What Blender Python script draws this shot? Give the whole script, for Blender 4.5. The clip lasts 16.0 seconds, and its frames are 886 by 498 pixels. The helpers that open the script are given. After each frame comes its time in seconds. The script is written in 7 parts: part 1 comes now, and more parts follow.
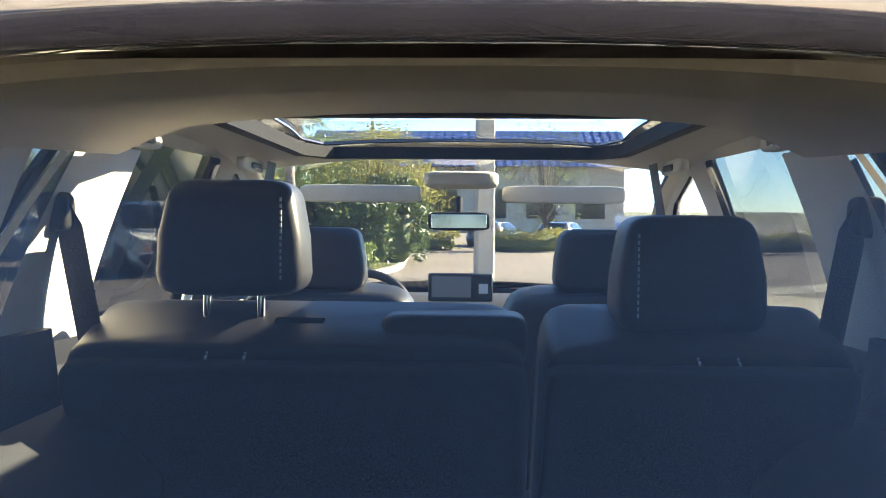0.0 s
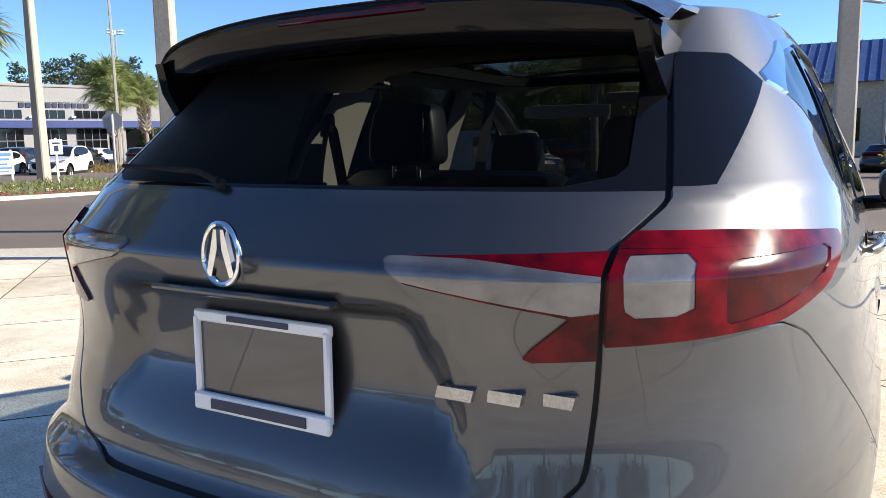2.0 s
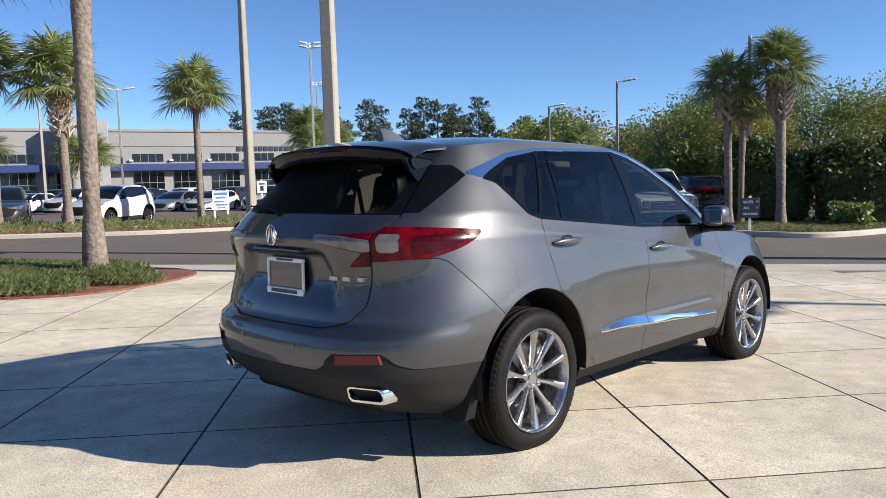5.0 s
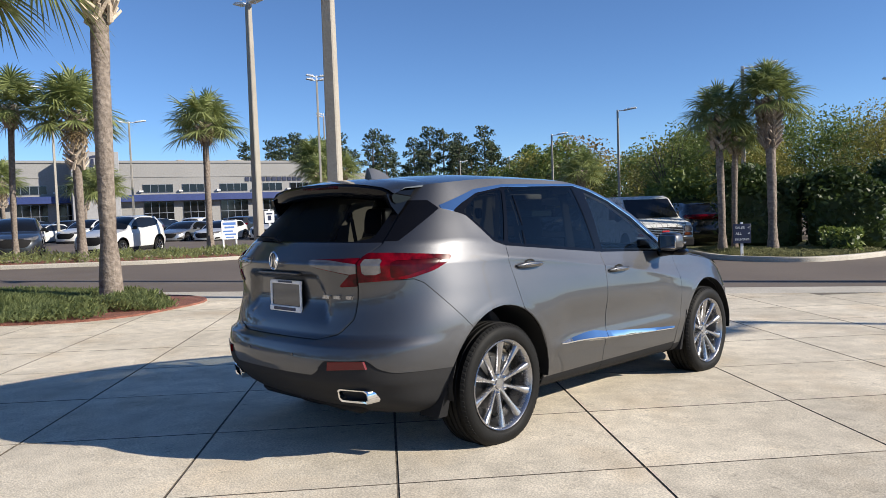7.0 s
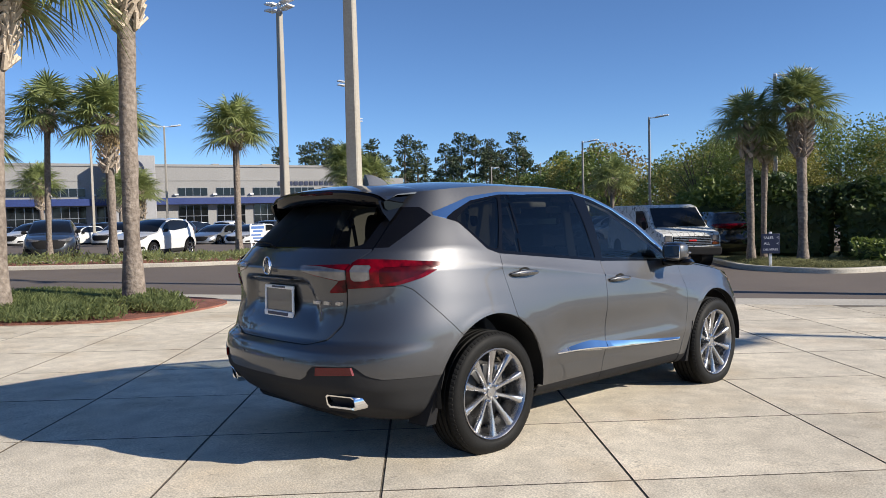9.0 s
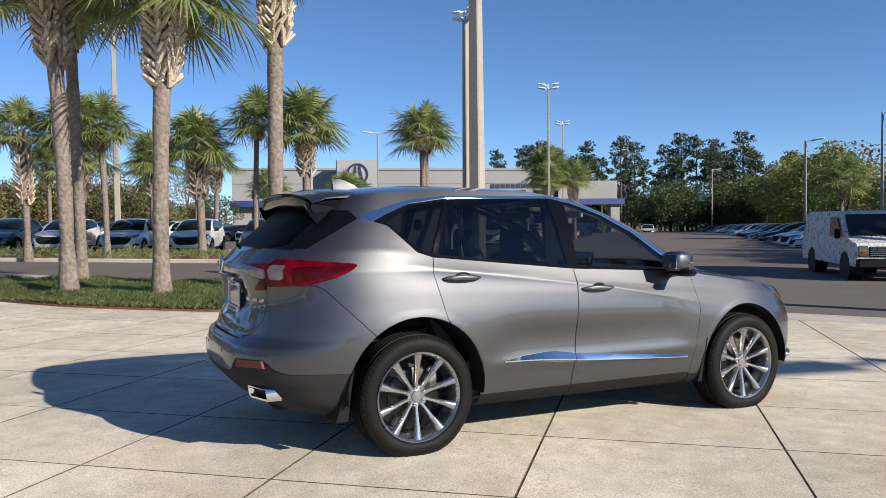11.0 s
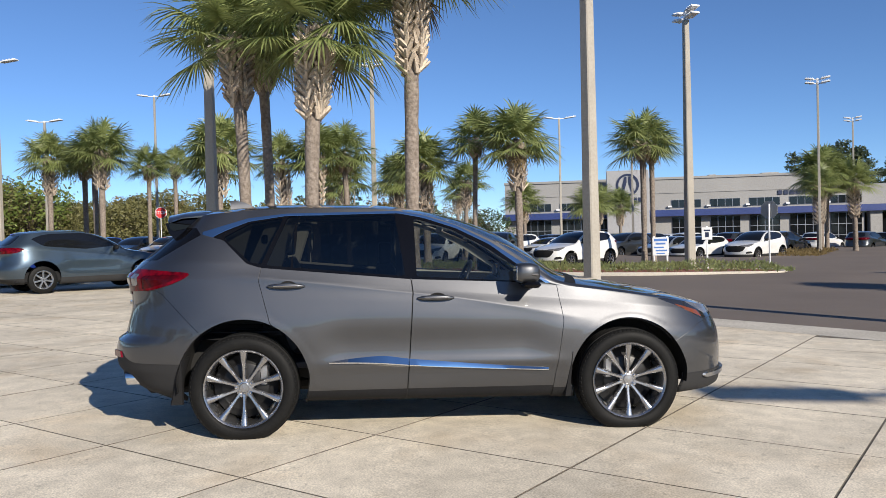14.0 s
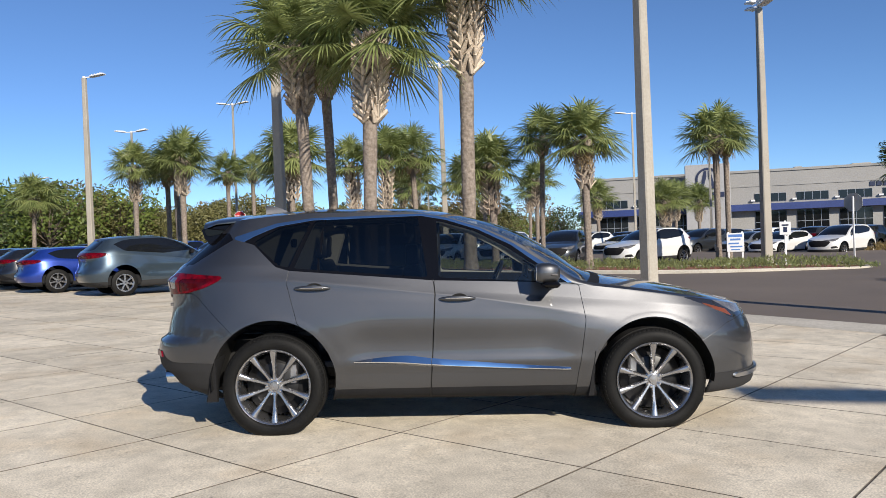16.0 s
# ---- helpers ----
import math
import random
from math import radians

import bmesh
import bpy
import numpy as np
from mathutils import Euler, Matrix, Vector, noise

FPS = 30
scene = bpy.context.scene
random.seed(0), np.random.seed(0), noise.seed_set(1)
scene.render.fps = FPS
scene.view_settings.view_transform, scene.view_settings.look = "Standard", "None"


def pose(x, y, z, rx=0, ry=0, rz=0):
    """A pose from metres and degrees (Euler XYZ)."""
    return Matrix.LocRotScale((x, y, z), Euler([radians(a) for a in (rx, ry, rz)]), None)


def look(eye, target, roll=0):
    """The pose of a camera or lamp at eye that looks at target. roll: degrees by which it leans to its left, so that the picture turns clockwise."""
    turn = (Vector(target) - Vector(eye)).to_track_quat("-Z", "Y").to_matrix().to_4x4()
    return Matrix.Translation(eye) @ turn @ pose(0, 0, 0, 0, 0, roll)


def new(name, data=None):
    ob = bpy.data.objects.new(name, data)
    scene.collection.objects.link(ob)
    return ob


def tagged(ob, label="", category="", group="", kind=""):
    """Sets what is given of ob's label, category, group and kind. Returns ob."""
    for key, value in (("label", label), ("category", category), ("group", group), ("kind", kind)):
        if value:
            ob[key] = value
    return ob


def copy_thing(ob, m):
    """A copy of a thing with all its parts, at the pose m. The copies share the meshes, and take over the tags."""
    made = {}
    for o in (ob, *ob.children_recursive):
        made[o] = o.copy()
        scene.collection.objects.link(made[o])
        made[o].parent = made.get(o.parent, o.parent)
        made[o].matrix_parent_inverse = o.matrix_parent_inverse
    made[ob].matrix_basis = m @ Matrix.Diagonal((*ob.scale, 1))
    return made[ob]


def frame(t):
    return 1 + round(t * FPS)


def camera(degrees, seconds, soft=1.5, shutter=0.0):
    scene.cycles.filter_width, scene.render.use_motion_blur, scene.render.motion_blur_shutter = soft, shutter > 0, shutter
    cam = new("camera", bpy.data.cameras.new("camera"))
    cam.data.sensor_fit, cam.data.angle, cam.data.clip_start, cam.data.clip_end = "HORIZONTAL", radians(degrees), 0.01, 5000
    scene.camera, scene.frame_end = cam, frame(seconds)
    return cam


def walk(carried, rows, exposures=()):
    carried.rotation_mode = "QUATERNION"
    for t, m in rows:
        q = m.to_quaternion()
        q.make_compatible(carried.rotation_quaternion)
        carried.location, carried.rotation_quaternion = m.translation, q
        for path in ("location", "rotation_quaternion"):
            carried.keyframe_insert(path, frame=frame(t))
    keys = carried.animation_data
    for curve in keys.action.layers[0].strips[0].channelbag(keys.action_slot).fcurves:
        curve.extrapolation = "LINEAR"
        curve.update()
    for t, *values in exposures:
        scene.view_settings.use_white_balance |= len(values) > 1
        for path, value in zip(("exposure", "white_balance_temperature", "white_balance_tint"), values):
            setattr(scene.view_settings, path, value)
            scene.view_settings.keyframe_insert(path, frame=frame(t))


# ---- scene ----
cam = camera(60.1, 16.0, 0.7)
METRES, EYE = 10.08, 1.405
ROWS = [
    (0.0, 0.0, 0.0, 0.0, 0.02, -2.98, -0.4),
    (0.5, 0.0018, -0.0061, 0.0001, 3.88, -2.75, -0.47),
    (1.0, 0.0239, -0.0283, -0.0026, 12.32, -3.59, -0.07),
    (1.5, 0.0531, -0.0543, -0.0068, 21.03, -6.17, 0.68),
    (2.0, 0.0874, -0.0794, -0.0062, 27.97, -8.19, 0.98),
    (2.5, 0.1251, -0.1015, -0.005, 32.83, -8.96, 1.06),
    (3.0, 0.162, -0.1303, -0.0037, 36.31, -8.65, 0.91),
    (3.5, 0.2037, -0.1543, -0.0017, 38.62, -7.82, 0.86),
    (4.0, 0.2444, -0.1791, -0.0012, 40.12, -6.92, 0.98),
    (4.5, 0.283, -0.1983, 0.0002, 41.14, -6.06, 1.21),
    (7.0, 0.3714, -0.2511, 0.0039, 42.24, -3.14, 2.0),
    (7.5, 0.3716, -0.2507, 0.0041, 42.24, -2.95, 1.88),
    (8.0, 0.3712, -0.2505, 0.0041, 42.21, -2.8, 1.78),
    (10.5, 0.4608, -0.1466, 0.0024, 55.97, -2.34, 0.66),
    (11.0, 0.4938, -0.0991, 0.0015, 61.22, -2.13, 0.67),
    (11.5, 0.5258, -0.0495, 0.0009, 66.01, -1.9, 0.91),
    (12.0, 0.5534, 0.0006, -0.0008, 70.23, -1.68, 1.26),
    (12.5, 0.5836, 0.0487, -0.0008, 74.08, -1.3, 1.53),
    (13.0, 0.6062, 0.0957, -0.0015, 77.54, -0.97, 1.6),
    (13.5, 0.6219, 0.1392, -0.0017, 80.47, -0.79, 1.5),
    (14.0, 0.6269, 0.177, -0.003, 82.89, -0.83, 1.41),
    (14.5, 0.6302, 0.1986, -0.0021, 84.59, -0.85, 1.44),
    (15.0, 0.6339, 0.2043, -0.0015, 85.85, -0.9, 1.72),
    (15.5, 0.6358, 0.207, -0.0014, 87.03, -0.84, 2.06),
    (16.0, 0.639, 0.216, -0.0025, 88.67, -0.71, 2.26),
]
BASE = pose(0.02, 0.0, EYE, 0, 0, 1.8)
walk(cam, [(t, BASE @ pose(METRES * x, METRES * y, METRES * z, 90 + pitch, roll, yaw)) for t, x, y, z, yaw, pitch, roll in ROWS],
     [(0.0, 6.35, 8000, 10), (0.5, 6.1, 7900, 10), (1.0, 4.0, 7200, 10), (1.5, 1.7, 6900, 10), (2.0, 1.15, 6650, 10), (2.5, 0.85, 6560, 10), (3.0, 0.82, 6560, 10),
      (4.5, 0.66, 6560, 10), (8.0, 0.50, 6600, 10), (11.0, 0.43, 6600, 10), (16.0, 0.34, 6600, 10)])

# ---- world and sun ----
SUN = Vector((1.79, 0.99, 1.0)).normalized()
world = bpy.data.worlds.new("sky")
scene.world = world
world.use_nodes = True
wn, wl = world.node_tree.nodes, world.node_tree.links
sky = wn.new("ShaderNodeTexSky")
sky.sky_type, sky.sun_disc = "NISHITA", False
sky.sun_elevation, sky.sun_rotation = math.asin(SUN.z), math.atan2(SUN.x, SUN.y)
sky.air_density, sky.dust_density, sky.ozone_density = 0.65, 0.0, 6.5
wn["Background"].inputs["Strength"].default_value = 0.108
wl.new(sky.outputs["Color"], wn["Background"].inputs["Color"])

sun_data = bpy.data.lights.new("sun", "SUN")
sun_data.energy, sun_data.angle, sun_data.color = 5.0, radians(0.55), (1.0, 0.92, 0.8)
sun = new("sun", sun_data)
sun.matrix_world = look(SUN * 60, (0, 0, 0))


# ---- materials ----
def shader(name):
    m = bpy.data.materials.new(name)
    m.use_nodes = True
    return m, m.node_tree.nodes, m.node_tree.links, m.node_tree.nodes["Principled BSDF"]


def surface(name, low, high, rough=0.6, metal=0.0, grain=40.0, stain=1.5, bump=0.2, depth=0.01, coat=0.0, spread=0.12, piece=0.0, stain_mix=0.35, translucent=0.0, spec=0.5):
    """A surface whose colour runs from low to high by a fine grain and large stains; piece: how much single pieces differ."""
    m, n, l, b = shader(name)
    co = n.new("ShaderNodeTexCoord")
    fine, wide = n.new("ShaderNodeTexNoise"), n.new("ShaderNodeTexNoise")
    fine.inputs["Scale"].default_value, fine.inputs["Detail"].default_value = grain, 6
    wide.inputs["Scale"].default_value, wide.inputs["Detail"].default_value = stain, 5
    for t in (fine, wide):
        l.new(co.outputs["Object"], t.inputs["Vector"])
    mix = n.new("ShaderNodeMix")
    mix.inputs["Factor"].default_value = stain_mix
    l.new(fine.outputs["Fac"], mix.inputs["A"])
    l.new(wide.outputs["Fac"], mix.inputs["B"])
    value = mix.outputs["Result"]
    if piece:
        info = n.new("ShaderNodeObjectInfo")
        geo = n.new("ShaderNodeNewGeometry")
        for out in (info.outputs["Random"], geo.outputs["Random Per Island"]):
            add = n.new("ShaderNodeMath")
            add.operation = "MULTIPLY_ADD"
            l.new(out, add.inputs[0])
            add.inputs[1].default_value = piece
            l.new(value, add.inputs[2])
            value = add.outputs[0]
    ramp = n.new("ShaderNodeValToRGB")
    ramp.color_ramp.elements[0].position, ramp.color_ramp.elements[1].position = 0.5 - spread, 0.5 + spread + piece
    ramp.color_ramp.elements[0].color, ramp.color_ramp.elements[1].color = (*low, 1), (*high, 1)
    l.new(value, ramp.inputs["Fac"])
    l.new(ramp.outputs["Color"], b.inputs["Base Color"])
    rr = n.new("ShaderNodeMapRange")
    rr.inputs["To Min"].default_value, rr.inputs["To Max"].default_value = max(rough - 0.08, 0.02), min(rough + 0.08, 1)
    l.new(wide.outputs["Fac"], rr.inputs["Value"])
    l.new(rr.outputs["Result"], b.inputs["Roughness"])
    b.inputs["Metallic"].default_value, b.inputs["Coat Weight"].default_value = metal, coat
    b.inputs["Coat Roughness"].default_value, b.inputs["Specular IOR Level"].default_value = 0.03, spec
    if bump:
        bp = n.new("ShaderNodeBump")
        bp.inputs["Strength"].default_value, bp.inputs["Distance"].default_value = bump, depth
        l.new(fine.outputs["Fac"], bp.inputs["Height"])
        l.new(bp.outputs["Normal"], b.inputs["Normal"])
    if translucent:
        tr, ms = n.new("ShaderNodeBsdfTranslucent"), n.new("ShaderNodeMixShader")
        l.new(ramp.outputs["Color"], tr.inputs["Color"])
        ms.inputs["Fac"].default_value = translucent
        l.new(b.outputs["BSDF"], ms.inputs[1])
        l.new(tr.outputs["BSDF"], ms.inputs[2])
        l.new(ms.outputs["Shader"], n["Material Output"].inputs["Surface"])
    return m


def plain(name, color, rough=0.5, metal=0.0, coat=0.0, bump=0.0, grain=300.0, emit=0.0):
    m, n, l, b = shader(name)
    b.inputs["Base Color"].default_value = (*color, 1)
    b.inputs["Roughness"].default_value, b.inputs["Metallic"].default_value = rough, metal
    b.inputs["Coat Weight"].default_value, b.inputs["Coat Roughness"].default_value = coat, 0.03
    if emit:
        b.inputs["Emission Color"].default_value, b.inputs["Emission Strength"].default_value = (*color, 1), emit
    if bump:
        t, bp, co = n.new("ShaderNodeTexNoise"), n.new("ShaderNodeBump"), n.new("ShaderNodeTexCoord")
        t.inputs["Scale"].default_value = grain
        l.new(co.outputs["Object"], t.inputs["Vector"])
        bp.inputs["Strength"].default_value, bp.inputs["Distance"].default_value = bump, 0.004
        l.new(t.outputs["Fac"], bp.inputs["Height"])
        l.new(bp.outputs["Normal"], b.inputs["Normal"])
    return m


def paint(name, color, rough=0.34, metal=0.8, flake=0.25):
    """Car paint: metal flakes under a clear coat."""
    m, n, l, b = shader(name)
    co, t, ramp = n.new("ShaderNodeTexCoord"), n.new("ShaderNodeTexNoise"), n.new("ShaderNodeValToRGB")
    t.inputs["Scale"].default_value, t.inputs["Detail"].default_value = 900.0, 2
    l.new(co.outputs["Object"], t.inputs["Vector"])
    ramp.color_ramp.elements[0].position, ramp.color_ramp.elements[1].position = 0.3, 0.7
    ramp.color_ramp.elements[0].color = (*[c * (1 - flake) for c in color], 1)
    ramp.color_ramp.elements[1].color = (*[min(c * (1 + flake), 1) for c in color], 1)
    l.new(t.outputs["Fac"], ramp.inputs["Fac"])
    l.new(ramp.outputs["Color"], b.inputs["Base Color"])
    dust = n.new("ShaderNodeTexNoise")
    dust.inputs["Scale"].default_value = 3.0
    l.new(co.outputs["Object"], dust.inputs["Vector"])
    rr = n.new("ShaderNodeMapRange")
    rr.inputs["To Min"].default_value, rr.inputs["To Max"].default_value = rough - 0.05, rough + 0.06
    l.new(dust.outputs["Fac"], rr.inputs["Value"])
    l.new(rr.outputs["Result"], b.inputs["Roughness"])
    b.inputs["Metallic"].default_value, b.inputs["Coat Weight"].default_value = metal, 1.0
    b.inputs["Coat Roughness"].default_value = 0.015
    return m


def glass(name, tint, gloss=0.02, mirror=0.07, edge=0.90):
    """Thin tinted glass: what lies behind shows in the tint, with a Fresnel reflection over it."""
    m, n, l, b = shader(name)
    tr, gl, lw, ms = n.new("ShaderNodeBsdfTransparent"), n.new("ShaderNodeBsdfGlossy"), n.new("ShaderNodeLayerWeight"), n.new("ShaderNodeMixShader")
    pw, fr = n.new("ShaderNodeMath"), n.new("ShaderNodeMath")
    pw.operation, fr.operation = "POWER", "MULTIPLY_ADD"
    pw.inputs[1].default_value, fr.inputs[1].default_value, fr.inputs[2].default_value = 5.0, edge, mirror
    l.new(lw.outputs["Facing"], pw.inputs[0])
    l.new(pw.outputs[0], fr.inputs[0])
    tr.inputs["Color"].default_value = (*tint, 1)
    gl.inputs["Roughness"].default_value = gloss
    l.new(fr.outputs[0], ms.inputs["Fac"])
    l.new(tr.outputs["BSDF"], ms.inputs[1])
    l.new(gl.outputs["BSDF"], ms.inputs[2])
    l.new(ms.outputs["Shader"], n["Material Output"].inputs["Surface"])
    return m


def broomed_concrete(name):
    """Pale concrete: sandy aggregate, cloudy mottling, rust-brown stains and a few dark spots; each slab a little different."""
    m, n, l, b = shader(name)
    geo, info = n.new("ShaderNodeNewGeometry"), n.new("ShaderNodeObjectInfo")

    def cloud(scale, detail, low, high, to_min, to_max):
        t, r = n.new("ShaderNodeTexNoise"), n.new("ShaderNodeMapRange")
        t.inputs["Scale"].default_value, t.inputs["Detail"].default_value = scale, detail
        l.new(geo.outputs["Position"], t.inputs["Vector"])
        for k, v in zip(("From Min", "From Max", "To Min", "To Max"), (low, high, to_min, to_max)):
            r.inputs[k].default_value = v
        l.new(t.outputs["Fac"], r.inputs["Value"])
        return t, r.outputs["Result"]

    def times(p, q):
        t = n.new("ShaderNodeMath")
        t.operation = "MULTIPLY"
        l.new(p, t.inputs[0])
        l.new(q, t.inputs[1])
        return t.outputs[0]
    sand, v_sand = cloud(95.0, 3, 0.32, 0.68, 0.74, 1.22)
    _, v_mottle = cloud(5.5, 6, 0.3, 0.7, 0.86, 1.12)
    _, v_wide = cloud(0.55, 4, 0.35, 0.65, 0.84, 1.10)
    spots_t, v_spots = cloud(17.0, 2, 0.66, 0.74, 1.0, 0.72)
    tone = n.new("ShaderNodeMapRange")
    tone.inputs["To Min"].default_value, tone.inputs["To Max"].default_value = 0.90, 1.07
    l.new(info.outputs["Random"], tone.inputs["Value"])
    value = times(times(times(v_sand, v_mottle), times(v_wide, v_spots)), tone.outputs["Result"])
    rust, v_rust = cloud(1.3, 5, 0.5, 0.78, 0.0, 1.0)
    hue = n.new("ShaderNodeMix")
    hue.data_type = "RGBA"
    hue.inputs["A"].default_value, hue.inputs["B"].default_value = (0.670, 0.602, 0.484, 1), (0.570, 0.475, 0.345, 1)
    l.new(v_rust, hue.inputs["Factor"])
    col = n.new("ShaderNodeVectorMath")
    col.operation = "SCALE"
    l.new(hue.outputs["Result"], col.inputs[0])
    l.new(value, col.inputs["Scale"])
    l.new(col.outputs["Vector"], b.inputs["Base Color"])
    b.inputs["Roughness"].default_value, b.inputs["Specular IOR Level"].default_value = 0.9, 0.3
    bp = n.new("ShaderNodeBump")
    bp.inputs["Strength"].default_value, bp.inputs["Distance"].default_value = 0.5, 0.004
    l.new(sand.outputs["Fac"], bp.inputs["Height"])
    l.new(bp.outputs["Normal"], b.inputs["Normal"])
    return m


def twig_wrap(name):
    """A pale vinyl wrap printed with dark crossing twigs and grey leaf patches."""
    m, n, l, b = shader(name)
    co, v, warp, add = n.new("ShaderNodeTexCoord"), n.new("ShaderNodeTexVoronoi"), n.new("ShaderNodeTexNoise"), n.new("ShaderNodeMixRGB")
    v.feature = "DISTANCE_TO_EDGE"
    v.inputs["Scale"].default_value, warp.inputs["Scale"].default_value = 5.0, 4.0
    add.inputs["Fac"].default_value = 0.22
    l.new(co.outputs["Object"], add.inputs["Color1"])
    l.new(warp.outputs["Color"], add.inputs["Color2"])
    l.new(add.outputs["Color"], v.inputs["Vector"])
    ramp, patch, mix = n.new("ShaderNodeValToRGB"), n.new("ShaderNodeValToRGB"), n.new("ShaderNodeMixRGB")
    e = ramp.color_ramp.elements
    e[0].position, e[1].position, e[0].color, e[1].color = 0.008, 0.03, (0.03, 0.03, 0.025, 1), (1, 1, 1, 1)
    leaf = n.new("ShaderNodeTexNoise")
    leaf.inputs["Scale"].default_value, leaf.inputs["Detail"].default_value = 7.0, 5
    l.new(co.outputs["Object"], leaf.inputs["Vector"])
    e = patch.color_ramp.elements
    e[0].position, e[1].position, e[0].color, e[1].color = 0.36, 0.43, (0.26, 0.26, 0.22, 1), (0.64, 0.64, 0.61, 1)
    l.new(leaf.outputs["Fac"], patch.inputs["Fac"])
    l.new(v.outputs["Distance"], ramp.inputs["Fac"])
    mix.blend_type = "MULTIPLY"
    mix.inputs["Fac"].default_value = 1.0
    l.new(patch.outputs["Color"], mix.inputs["Color1"])
    l.new(ramp.outputs["Color"], mix.inputs["Color2"])
    l.new(mix.outputs["Color"], b.inputs["Base Color"])
    b.inputs["Roughness"].default_value = 0.45
    return m


